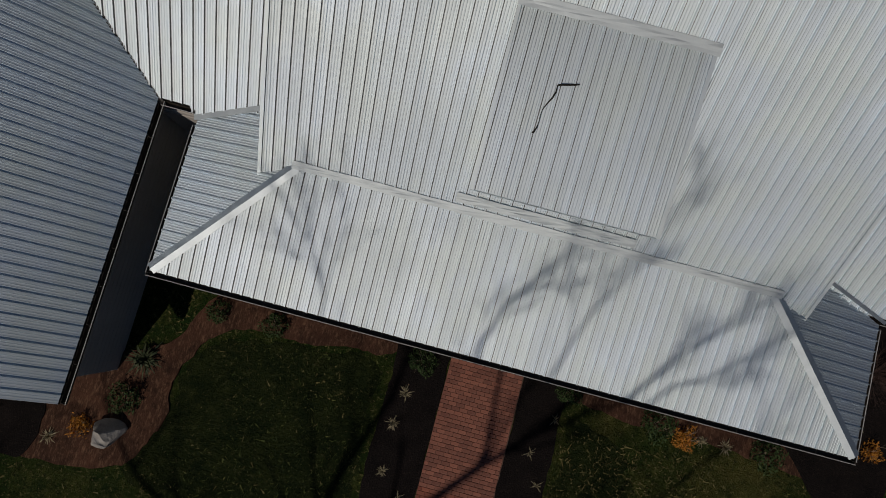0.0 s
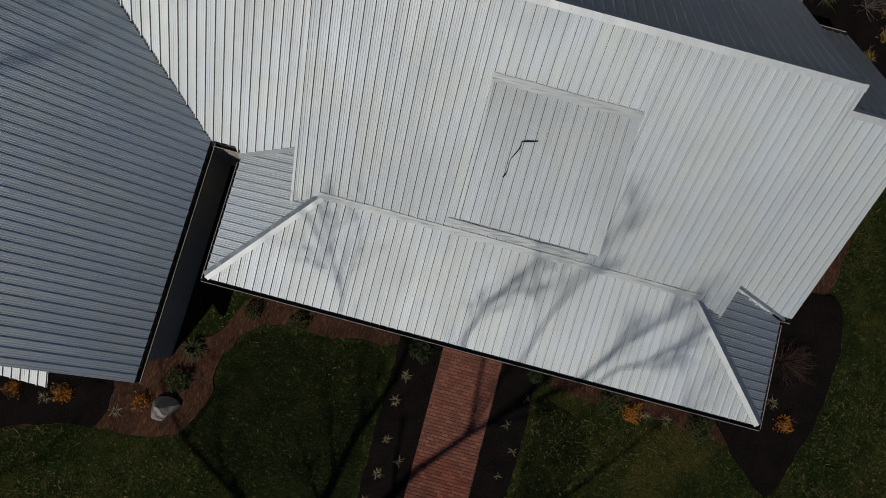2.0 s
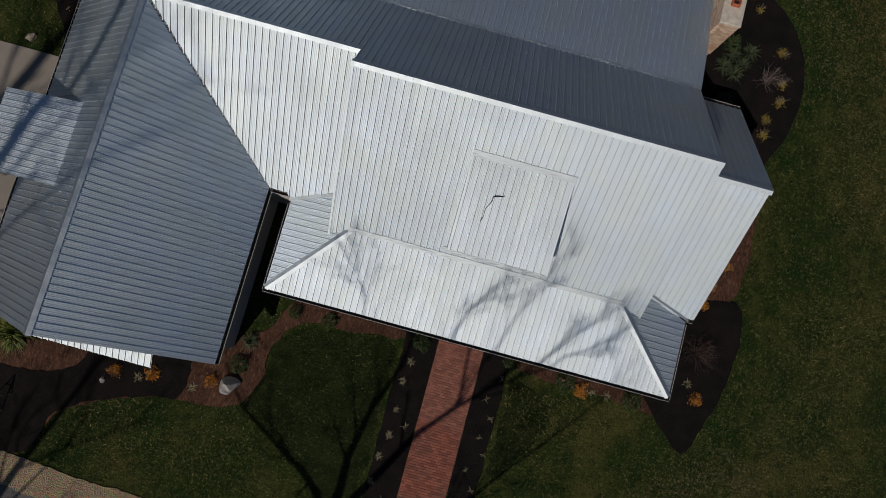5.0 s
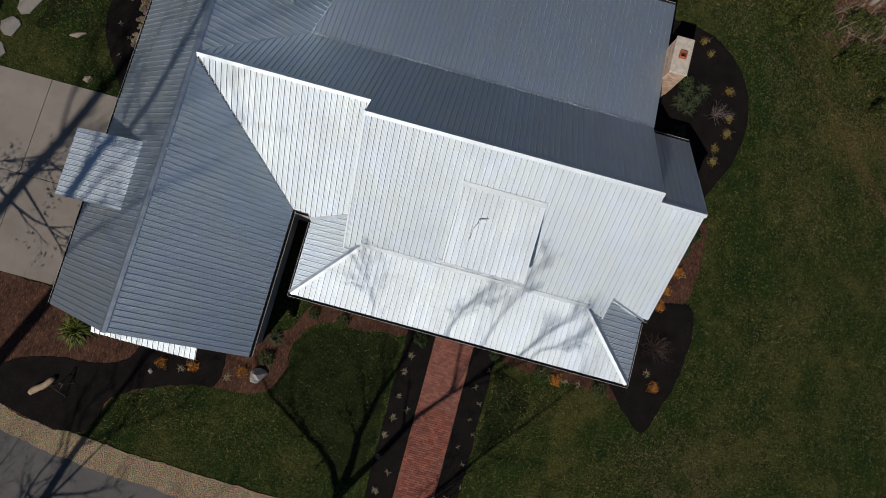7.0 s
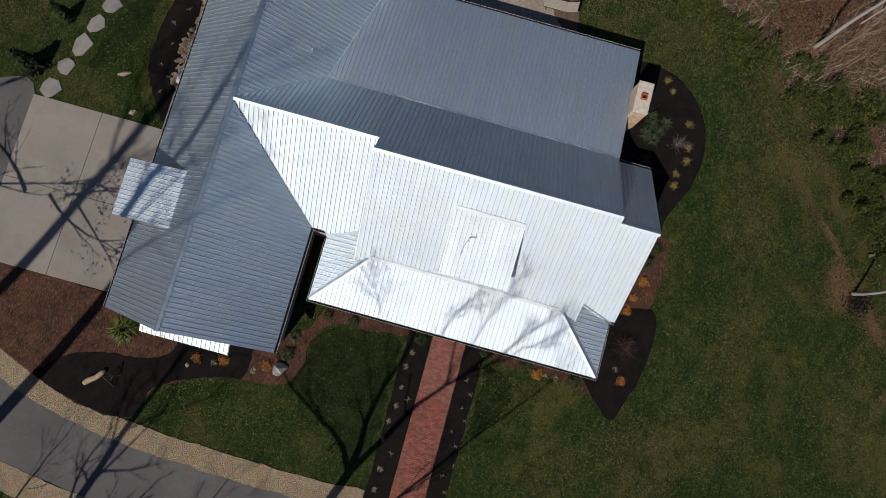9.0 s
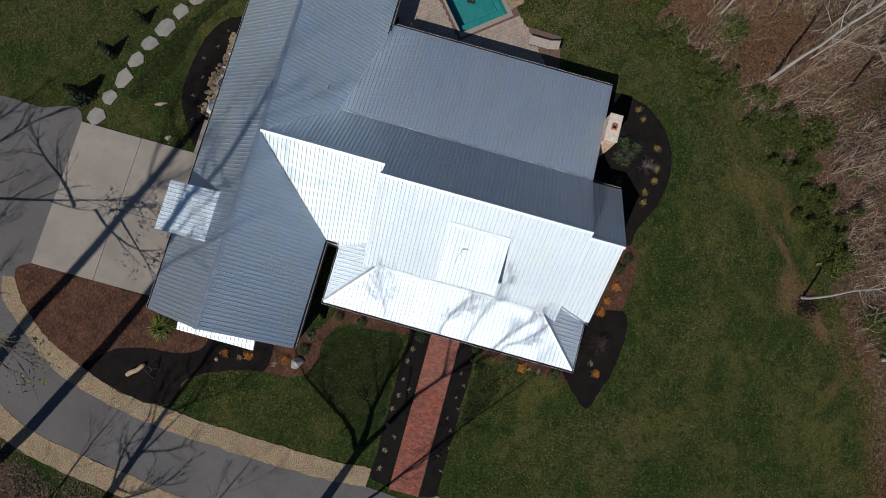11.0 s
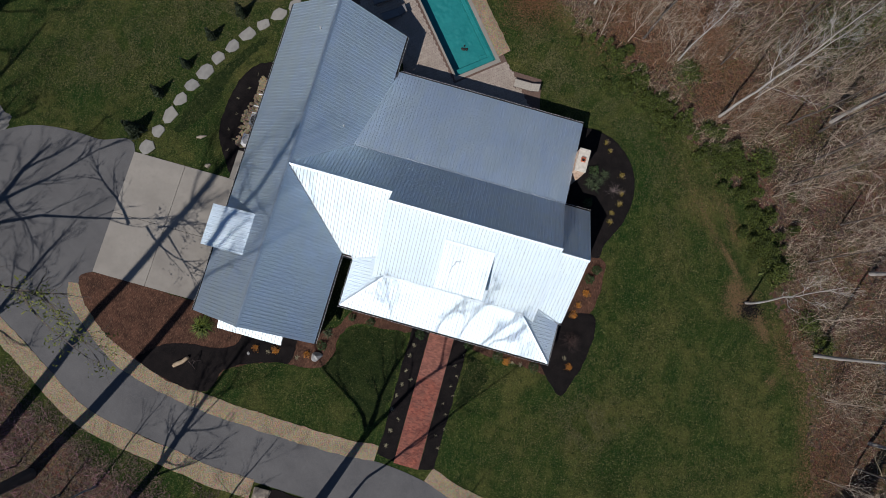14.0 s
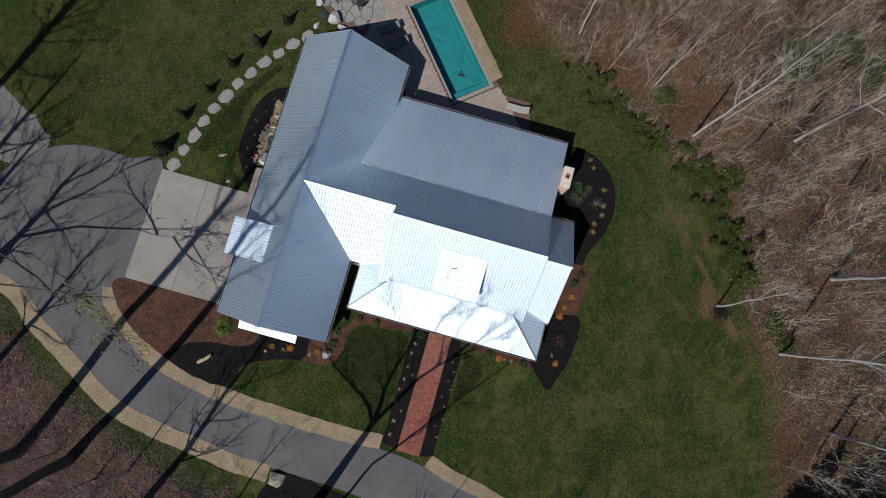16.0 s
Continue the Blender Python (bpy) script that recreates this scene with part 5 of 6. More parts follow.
plant("box_shrub", "rounded dark green box shrub", "shrub", [("foliage", leaf_cloud("foliage", 900, 0.45, 0.6, 0.035, LEAF_BOX, 6, 0.7), ""), ("stem_clump", STEM_MESH, "")],
      [(-1.55, -0.45), (2.05, -0.25), (-8.1, -3.1), (-6.6, -0.6), (-5.2, -0.55), (4.3, -0.45), (7.0, -0.5), (7.75, 14.9), (7.9, 12.35), (9.75, 7.6), (9.4, 6.8)], "box shrubs along the walls", seed=3)
plant("yucca", "spiky green and cream yucca", "yucca", [("rosette", blades("rosette", 70, 0.55, 0.035, 1.35, LEAF_YUCCA, 2), "")],
      [(-7.95, -2.1), (7.9, 14.5), (8.4, 14.2), (8.1, 13.7), (7.6, 13.9), (8.6, 14.8)], "yuccas in the beds", seed=4)
plant("big_yucca", "large spreading green spiky plant in pine straw", "yucca", [("rosette", blades("rosette", 260, 1.05, 0.05, 1.45, LEAF_GREEN, 8), ""), ("inner_rosette", blades("inner_rosette", 120, 0.7, 0.05, 0.9, LEAF_BOX, 9), "darker inner leaves")], [(-16.65, -4.1)], "", seed=5)
plant("dry_grass_clump", "pale dry ornamental grass clump", "grass clump", [("tuft", blades("tuft", 46, 0.23, 0.016, 1.4, LEAF_PALE, 4), "")],
      [(-1.73, -1.3), (-1.85, -2.05), (-1.8, -3.2), (-1.8, -4.2), (-1.97, -5.05), (-2.0, -6.05), (-1.74, -7.5), (-1.74, -8.6), (5.45, -0.6), (6.05, -0.57), (-9.6, -4.4), (9.05, 0.75), (4.6, -0.55), (-11.7, -4.55)], "dry grass clumps", seed=6)
plant("tiny_grass_clump", "small withered plant in the mulch strip", "grass clump", [("tuft", blades("tuft", 22, 0.2, 0.016, 1.4, LEAF_PALE, 14), "")],
      [(1.9, -1.0), (1.5, -1.9), (1.84, -2.6), (1.6, -3.4), (1.92, -4.0), (1.4, -4.7), (1.8, -5.4), (1.95, -6.4), (1.5, -7.0), (1.85, -7.8), (-1.3, -3.7), (-1.4, -6.6), (-19.0, 8.8), (-19.4, 10.3), (-19.2, 11.6), (-19.5, 12.8), (-18.9, 13.8), (-18.6, 15.0), (-18.8, 9.7)], "withered plants in the mulch", seed=7)
plant("bare_shrub", "leafless reddish twiggy shrub in black mulch", "shrub", [("stem_clump", stems("stem_clump", 80, 1.0, 0.005, twigs("reddish grey twigs", (0.12, 0.08, 0.07), (0.06, 0.042, 0.038)), 5, 1.3, 7), "")], [(9.1, 2.0)], "", seed=8)
plant("silver_shrub", "leafless silver-grey shrub leaning over the mulch", "shrub", [("stem_clump", stems("stem_clump", 34, 0.95, 0.008, twigs("silver grey twigs", (0.24, 0.20, 0.19), (0.12, 0.10, 0.095)), 6, 1.2, 4), "")], [(9.5, 13.75)], "", seed=9)
plant("blue_shrub", "round blue-green conifer by the flagstones", "shrub", [("foliage", leaf_cloud("foliage", 1500, 0.55, 0.7, 0.03, LEAF_BLUE, 21, 0.6), "")], [(-16.9, 23.2)], "", seed=10)


def cypress(seed):
    rnd = np.random.RandomState(seed)
    n = 1500
    h = rnd.rand(n) ** 1.4
    w = rnd.uniform(0, 2 * math.pi, n)
    r = 0.42 * (1 - h) * (0.55 + 0.45 * rnd.rand(n)) * (0.85 + 0.15 * np.sin(3 * w))
    c = np.stack([r * np.cos(w), r * np.sin(w), 0.08 + 1.5 * h], 1)
    a = rnd.normal(size=(n, 3)) * 0.05
    a[:, 2] += 0.05
    b = rnd.normal(size=(n, 3)) * 0.05
    return tris_of("foliage", np.stack([c - a, c + a, c + b], 1), LEAF_CYP)


plant("young_cypress", "young dark cone-shaped evergreen in the lawn", "evergreen", [("foliage", cypress(3), ""), ("trunk", stems("trunk", 1, 1.2, 0.03, BARK_DARK, 3, 0.1, 0), "")],
      [(-19.55, 21.7), (-21.2, 19.2), (-22.8, 16.8), (-23.9, 14.15), (-25.15, 11.5)], "row of young evergreens", 0.15, 11)
big = plant("evergreen_shrub", "dark spreading evergreen shrub by the pad", "evergreen", [("foliage", cypress(8), "")], [(-25.9, 8.3)], "", seed=12)
big.scale = (1.7, 1.7, 1.3)

# ---- loose things ----
logt = tagged(new("log"), "pale barkless log lying in black mulch", "log")
logt.matrix_world = pose(-17.35, -6.85, 0.22, 0, 0, 46)
v, f = [], []
tube(v, f, [Vector((-0.62 + 0.155 * i, 0.03 * math.sin(i), 0.015 * math.cos(2 * i))) for i in range(9)], [0.10, 0.15, 0.16, 0.15, 0.15, 0.14, 0.14, 0.13, 0.09], 10)
f.append(tuple(reversed(range(10))))
child("wood", mesh_of("wood", v, f, LOG, True), logt)
stand = tagged(new("iron_stand"), "thin rusty iron folding stand in the mulch", "stand")
stand.location = (-16.6, -6.45, 0.05)
for a, b in (((0, 0, 0), (0.05, -0.05, 1.1)), ((0.5, 0.05, 0), (0.05, -0.05, 1.1)), ((0.35, -0.65, 0), (0.05, -0.05, 1.1)), ((0.02, 0, 0.5), (0.28, 0, 0.5)), ((0.28, 0, 0.5), (0.2, -0.35, 0.5))):
    rod("leg", [a, b], 0.018, IRON, stand, 6)


# darker copy of the cloth, with the patio's shade put into its colour
m = Mat("sling cloth darkened for shade", rough=0.85)
SHADECLOTH = m.out(m.ramp(m.noise(9, 4), (0.3, (0.10, 0.10, 0.105)), (0.7, (0.16, 0.16, 0.165))))


def lounger(x, y, turn, label, cloth=CLOTH):
    ob = tagged(new("sun_lounger"), label, "sun lounger", "sun loungers on the patio")
    part("seat", boxed(-0.95, 0.35, -0.3, 0.3, 0.30, 0.36, 0.02), cloth, ob)
    m = Matrix.Translation((0.35, 0, 0.33)) @ pose(0, 0, 0, 0, -28, 0)
    part("backrest", boxed(0, 0.7, -0.3, 0.3, -0.03, 0.03, 0.02, m), cloth, ob)
    for yy in (-0.32, 0.32):
        rod("frame", [(-1.0, yy, 0.33), (0.4, yy, 0.33), (1.0, yy, 0.66)], 0.02, IRON, ob)
    for xx in (-0.8, 0.45):
        for yy in (-0.3, 0.3):
            rod("leg", [(xx, yy, 0.33), (xx + 0.03, yy, 0)], 0.018, IRON, ob)
    ob.matrix_world = pose(x, y, 0.06, 0, 0, turn)
    return ob


lounger(1.15, 19.75, 0, "beige cloth sun lounger with a raised back")
lounger(-11.15, 23.5, 36, "sun lounger on the pavers, cloth coloured dark for shade", SHADECLOTH)
lounger(-10.1, 22.45, 36, "sun lounger on the pavers, cloth coloured dark for shade", SHADECLOTH)


def garden_chair(x, y, turn):
    ob = tagged(new("garden_chair"), "black slatted wooden garden chair on the flagstones", "chair", "garden chairs on the flagstones")
    for i in range(5):
        part("seat_slat", boxed(-0.28 + 0.115 * i, -0.19 + 0.115 * i, -0.28, 0.28, 0.36 - 0.02 * i, 0.385 - 0.02 * i), BLACKWOOD, ob)
        m = Matrix.Translation((0.28, -0.24 + 0.12 * i, 0.3)) @ pose(0, 0, 0, 0, 25, 0)
        part("back_slat", boxed(-0.012, 0.012, -0.045, 0.045, 0, 0.75, 0, m), BLACKWOOD, ob)
    for yy in (-0.36, 0.36):
        part("arm", boxed(-0.38, 0.42, yy - 0.06, yy + 0.06, 0.55, 0.575), BLACKWOOD, ob)
        for xx in (-0.32, 0.36):
            part("leg", boxed(xx - 0.03, xx + 0.03, yy - 0.025, yy + 0.025, 0, 0.55), BLACKWOOD, ob)
    ob.matrix_world = pose(x, y, 0.08, 0, 0, turn)


garden_chair(-14.2, 24.95, 60)
garden_chair(-16.1, 25.0, 150)


# ---- trees ----
def tree_meshes(name, seed, height, r0, bark_mat, twig_mat, clear=0.35, limbs=16, reach=0.24, lean=0.03, fine=6, taper=0.93, rise_=(0.45, 0.95)):
    """A bare tree: a tapered trunk, and a crown of limbs, branches and twigs."""
    rnd = random.Random(seed)

    def wob(k):
        return Vector((rnd.uniform(-1, 1), rnd.uniform(-1, 1), rnd.uniform(-0.6, 0.9))) * k

    trunk, p = [Vector((0, 0, -0.3))], Vector((0, 0, 0))
    drift = Vector((rnd.uniform(-1, 1), rnd.uniform(-1, 1), 0)) * lean
    steps = 12
    for i in range(steps):
        p = p + Vector((drift.x, drift.y, 1)) * height / steps + Vector((rnd.uniform(-1, 1), rnd.uniform(-1, 1), 0)) * 0.006 * height
        trunk.append(p)
    radii = [r0 * 1.25] + [r0 * (1 - taper * (i + 1) / (steps + 0.5)) for i in range(steps)]
    tv, tf = [], []
    tube(tv, tf, trunk, radii, 8)
    cv, cf = [], []

    def at(u):
        u = min(max(u, 0), 0.999) * steps
        i = int(u)
        return trunk[i].lerp(trunk[i + 1], u - i), radii[i] * (1 - (u - i)) + radii[i + 1] * (u - i)

    def branch(p, d, length, r, level):
        segs = (6, 4, 2)[level]
        pts, dd = [p], d.normalized()
        for i in range(segs):
            dd = (dd + wob(0.22) + Vector((0, 0, 0.09))).normalized()
            pts.append(pts[-1] + dd * length / segs)
        tube(cv, cf, pts, [r * (1 - 0.85 * i / segs) for i in range(segs + 1)], (5, 3, 3)[level])
        if level < 2:
            for k in range((7, fine)[level]):
                u = rnd.uniform(0.25, 1.0) * segs
                i = min(int(u), segs - 1)
                q = pts[i].lerp(pts[i + 1], u - i)
                branch(q, (pts[i + 1] - pts[i]).normalized() + wob(0.85), length * rnd.uniform(0.28, 0.5), max(r * 0.40, 0.0055), level + 1)

    for k in range(limbs):
        u = clear + (1 - clear) * (k + rnd.random()) / limbs
        q, r = at(u)
        w = k * 2.4 + rnd.uniform(-0.5, 0.5)
        rise = rnd.uniform(*rise_) + 0.5 * (u - 0.5)
        branch(q, Vector((math.cos(w), math.sin(w), rise)), height * reach * rnd.uniform(0.6, 1.1) * (1.25 - 0.7 * u), r * 0.38, 0)
    return mesh_of(name + "_trunk", tv, tf, bark_mat, True), mesh_of(name + "_crown", cv, cf, twig_mat)


def tree(meshes, label, group, x, y, scale=1.0, turn=0.0, protos={}):
    key = meshes[0].name
    m = pose(x, y, float(ground_z(x, y)), 0, 0, turn)
    if key in protos:
        ob = copy_thing(protos[key], m)
    else:
        ob = protos[key] = tagged(new("bare_tree"), label, "tree", group)
        child("trunk", meshes[0], ob)
        child("crown", meshes[1], ob)
        ob.matrix_world = m
    ob.scale = (scale, scale, scale)
    return ob


LIMB_PALE = twigs("pale crooked limbs", (0.52, 0.50, 0.47), (0.27, 0.25, 0.235))
PALE = [tree_meshes("pale%d" % k, 20 + k, 19, 0.15, BARK_PALE, LIMB_PALE, 0.38, 13, 0.24, rise_=(0.6, 1.3)) for k in range(4)]
GREY = [tree_meshes("grey%d" % k, 40 + k, 13, 0.10, BARK_DARK, TWIG_PALE, 0.18, 14, 0.27, fine=9, rise_=(0.15, 0.75)) for k in range(4)]
BIG = [tree_meshes("big%d" % k, 60 + k, 24, 0.36, BARK_DARK, TWIG_DARK, 0.3, 18, 0.26, fine=9) for k in range(3)]
TALL = [tree_meshes("tall%d" % k, 70 + k, 33, 0.29, BARK_DARK, TWIG_DARK, 0.5, 16, 0.22, taper=0.6) for k in range(1)]
TALL.append(tree_meshes("tall1", 75, 33, 0.36, BARK_DARK, TWIG_DARK, 0.62, 12, 0.2, taper=0.55))
PINK = [tree_meshes("pink%d" % k, 80 + k, 6.5, 0.09, BARK_DARK, TWIG_PINK, 0.12, 15, 0.42, fine=5) for k in range(3)]
rnd = random.Random(77)
for k, (x, y, s) in enumerate(((16.3, 22.0, 0.8), (12.0, 25.3, 0.55), (21.7, 8.5, 0.62), (27.9, 6.1, 0.95), (33.4, 0.8, 0.9), (4.6, 27.9, 0.6), (20.5, 27.0, 0.6), (25.5, 24.5, 1.05), (31, 13.5, 1.0), (-20.3, -16.5, 0.52))):
    tree(PALE[k % 4], "tall bare tree with a pale grey trunk", "pale trees at the wood's edge", x, y, s, 77 * k)
near_e = []
while len(near_e) < 66:
    x, y = rnd.uniform(2, 46), rnd.uniform(-14, 46)
    if not inside(WOOD_E, np.array([x - 1.2]), np.array([y - 0.8]))[0] or any(math.hypot(x - a, y - b) < 2.0 for a, b in near_e):
        continue
    near_e.append((x, y))
    tree(GREY[len(near_e) % 4], "slender bare grey tree in the woods", "slender trees in the woods", x, y, rnd.uniform(0.45, 1.05), rnd.uniform(0, 360))
SAPLING = [tree_meshes("sapling%d" % k, 90 + k, 7.5, 0.04, TWIG_PALE, TWIG_PALE, 0.06, 17, 0.34, 0.08, 2, 0.8, (0.5, 1.4)) for k in range(4)]
young = 0
while young < 104:
    x, y = rnd.uniform(0, 44), rnd.uniform(-14, 44)
    if inside(WOOD_E, np.array([x - 0.6]), np.array([y - 0.5]))[0]:
        tree(SAPLING[young % 4], "thin bare sapling with upright grey twigs", "saplings in the woods", x, y, rnd.uniform(0.5, 1.15), rnd.uniform(0, 360))
        young += 1
def shade_cedar(seed, n=9000, tall=10.5):
    r = np.random.RandomState(seed)
    h = r.rand(n) ** 1.2
    w = r.uniform(0, 2 * math.pi, n)
    d = 2.3 * (1 - h) ** 0.8 * (0.35 + 0.65 * r.rand(n)) * (0.8 + 0.2 * np.sin(5 * w + 9 * h))
    c = np.stack([d * np.cos(w), d * np.sin(w), 0.9 + (tall - 0.9) * h], 1)
    a, b = r.normal(size=(n, 3)) * 0.13, r.normal(size=(n, 3)) * 0.13
    v, f = [], []
    tube(v, f, [Vector((0, 0, -0.3)), Vector((0.05, 0, tall * 0.5)), Vector((0, 0.05, tall * 0.95))], [0.2, 0.12, 0.03], 8)
    return [("trunk", mesh_of("trunk", v, f, BARK_DARK, True), ""), ("crown", tris_of("crown", np.stack([c - a, c + a, c + b], 1), LEAF_CYP), "")]


# unseen evergreens, added to cast shade over the southeastern forest floor
plant("shade_cedar", "dark cone-shaped evergreen out of view, added to shade the woods", "evergreen", shade_cedar(4), [(31.4, -7.8), (33.4, -9.2), (35.3, -7.2), (37.4, -9.0), (32.0, -12.0)], "cedars in the woods", 0.15, 33)
# trees south and west, whose shadows cross the driveway, lawn and roofs
# the last four are unseen, added to shade the southeastern woods
for k, (x, y, s) in enumerate(((-19.0, -20.3, 0.92), (-42.0, -3.5, 1.0), (-37.6, -9.5, 0.85), (-41, -8, 0.95), (-33.5, -13.5, 0.8), (33.5, -15.5, 0.9), (36.5, -12.5, 1.0), (34.8, -19.5, 1.0), (38.5, -17.0, 1.0))):
    tree(BIG[k % 3], "tall bare dark-barked tree beside the driveway", "tall trees by the driveway", x, y, s, 131 * k)
for k, (x, y, s) in enumerate(((-12.8, -19.3, 1.0), (1.9, -17.8, 0.95), (10.8, -18.2, 1.15))):
    tree(GREY[k % 4], "slender bare grey tree in the woods", "slender trees in the woods", x, y, s, 99 * k)
for k, (x, y, s) in enumerate(((-24.9, -16.9, 1.3), (-28.7, -17.3, 1.15), (-45, -4, 1.1), (-44.2, 1.4, 1.0))):
    tree(TALL[1 if k == 1 else 0], "very tall bare tree with a thick dark trunk", "tall trees by the driveway", x, y, s, 101 * k)
near_w = []
while len(near_w) < 44:
    x, y = rnd.uniform(-48, -13), rnd.uniform(-30, -9)
    if not inside(WOOD_SW, np.array([x]), np.array([y + 1.5]))[0] or any(math.hypot(x - a, y - b) < 1.8 for a, b in near_w):
        continue
    near_w.append((x, y))
    tree(PINK[len(near_w) % 3], "small bare tree with budding pink-brown twigs", "budding small trees by the driveway", x, y, rnd.uniform(0.6, 1.1), rnd.uniform(0, 360))

# the two forked trees across the driveway, whose limbs shade the front lawn and the porch roof


def forked_tree(label, x, y, stem, limbs, r0, seed, twig_mat):
    """A bare tree with a shaped stem and main limbs, and branches and twigs grown from those."""
    rnd = random.Random(seed)
    ob = tagged(new("forked_tree"), label, "tree", "tall trees by the driveway")
    ob.location = (x, y, float(ground_z(x, y)))
    tv, tf, cv, cf = [], [], [], []
    pts = [Vector(p) for p in stem]
    tube(tv, tf, pts, [r0 * (1.2 - 0.6 * i / (len(pts) - 1)) for i in range(len(pts))], 8)
    child("trunk", mesh_of("trunk", tv, tf, BARK_DARK, True), ob)

    def grow(p, d, length, r, level):
        dd, line = d.normalized(), [p]
        for i in range(5):
            dd = (dd + Vector((rnd.uniform(-1, 1), rnd.uniform(-1, 1), rnd.uniform(-0.5, 0.8))) * 0.2).normalized()
            line.append(line[-1] + dd * length / 5)
        spread(line, r, length, level)

    def spread(line, r, length, level):
        n = len(line) - 1
        tube(cv, cf, line, [r * (1 - 0.8 * i / n) for i in range(n + 1)], (6, 4, 3, 3)[level])
        for k in range((9, 5, 3, 0)[level]):
            u = rnd.uniform(0.25, 1.0) * n
            i = min(int(u), n - 1)
            q = line[i].lerp(line[i + 1], u - i)
            way = (line[i + 1] - line[i]).normalized() + Vector((rnd.uniform(-1, 1), rnd.uniform(-1, 1), rnd.uniform(-0.3, 0.7))) * 0.75
            grow(q, way, length * (rnd.uniform(0.18, 0.32) if level == 0 else rnd.uniform(0.3, 0.5)), max(0.42 * r * (1 - 0.5 * u / n), 0.012), level + 1)

    for path, r in limbs:
        line = [Vector(p) for p in path]
        spread(line, r, sum((b - a).length for a, b in zip(line, line[1:])), 0)
    child("crown", mesh_of("crown", cv, cf, twig_mat), ob)
    return ob


forked_tree("big bare dark-barked tree forking above the driveway", -6.1, -15.7, [(0, 0, -0.3), (0.03, 0, 3), (-0.02, 0.05, 6), (-0.1, 0.1, 9.7)],
            [([(-0.1, 0.1, 9.5), (-1.2, -0.05, 11.2), (-2.45, -0.35, 12.5), (-4.2, -0.5, 13.7), (-5.8, -0.4, 14.6), (-7.4, 0.2, 15.8)], 0.17),
             ([(-0.1, 0.1, 9.6), (-0.5, 0.15, 11.5), (-1.0, 0.2, 13.0), (-1.4, 0.15, 15.5), (-1.3, 0.6, 17.5), (-1.7, 0.7, 19.3)], 0.21),
             ([(-0.1, 0.1, 9.6), (0.4, 0.3, 12.0), (0.87, 0.54, 14.5), (1.6, 0.6, 16.3), (2.3, 0.6, 17.6), (3.7, 0.5, 19.4)], 0.19),
             ([(1.6, 0.6, 16.3), *[(0.5, 3.11, 19), (0.53, 3.43, 20.2), (1.29, 3.91, 21.8)]], 0.06),
             ([(2.3, 0.6, 17.6), *[(3.55, 2.31, 20), (4.14, 2.93, 21), (4.78, 3.13, 22), (5.01, 3.45, 23)]], 0.065),
             ([(2.3, 0.6, 17.6), *[(4.36, 2.99, 19.5), (5.24, 3.3, 20), (5.94, 3.77, 21)]], 0.045),
             ([(-1.0, 0.2, 13.0), *[(-2.33, 4.46, 17.5), (-3.02, 5.08, 18.3), (-3.58, 5.25, 19)]], 0.022),
             ([(1.6, 0.6, 16.3), *[(2.06, 3.24, 20.5), (2.41, 3.89, 21.5), (2.55, 4.61, 22.5)]], 0.04)], 0.34, 11, TWIG_DARK)
forked_tree("slim bare leaning tree across the driveway", -5.0, -16.3, [(0, 0, -0.3), (0.35, 0.4, 1.2), (0.76, 0.85, 2.5), (0.95, 1.25, 4.0), (1.1, 1.4, 5.0)],
            [([(1.1, 1.4, 5.0), (1.8, 1.75, 6.0), (2.85, 2.4, 8.0), (4.0, 3.0, 10.2), (5.2, 3.4, 12.8), (6.3, 3.6, 15.6)], 0.10),
             ([(1.8, 1.75, 6.0), (2.2, 1.3, 8.4), (3.2, 1.1, 11.2), (3.6, 1.4, 14.2)], 0.06)], 0.13, 23, TWIG_DARK)

# the tree whose leafing limb hangs over the driveway
limb_tree = tagged(new("leafing_tree"), "grey tree reaching over the driveway with first yellow-green leaves", "tree")
limb_tree.location = (-37.0, -6.6, 0)
tv, tf = [], []
tube(tv, tf, [Vector(p) for p in ((0, 0, -0.3), (0.1, 0.1, 3), (0.5, 0.2, 6), (0.7, 0.4, 9), (0.6, 0.7, 12), (0.9, 0.6, 15))], [0.34, 0.28, 0.25, 0.2, 0.14, 0.05], 8)
child("trunk", mesh_of("trunk", tv, tf, BARK_DARK, True), limb_tree)
rnd = random.Random(5)
cv, cf, tips = [], [], []


def sprig(p, d, length, r, level, path=None):
    pts, dd = [p], d.normalized()
    if path:
        pts = [Vector(q) for q in path]
    for i in range(0 if path else 5):
        dd = (dd + Vector((rnd.uniform(-1, 1), rnd.uniform(-1, 1), rnd.uniform(-0.5, 0.6))) * 0.2).normalized()
        pts.append(pts[-1] + dd * length / 5)
    tube(cv, cf, pts, [r * (0.12 + 0.88 * (1 - i / 5) ** 2.0) if path else r * (1 - 0.8 * i / 5) for i in range(6)], 5 if level == 0 else 3)
    if level < 3:
        for k in range((9 if path else 7, 4, 4)[level]):
            u = rnd.uniform(0.2, 1.0) * 5
            i = min(int(u), 4)
            q = pts[i].lerp(pts[i + 1], u - i)
            sprig(q, (pts[i + 1] - pts[i]).normalized() + Vector((rnd.uniform(-1, 1), rnd.uniform(-1, 1), rnd.uniform(-0.4, 0.5))) * 0.8, length * rnd.uniform(0.3, 0.5), r * (0.32 if path else 0.42), level + 1)
    else:
        tips.append(pts[-1])


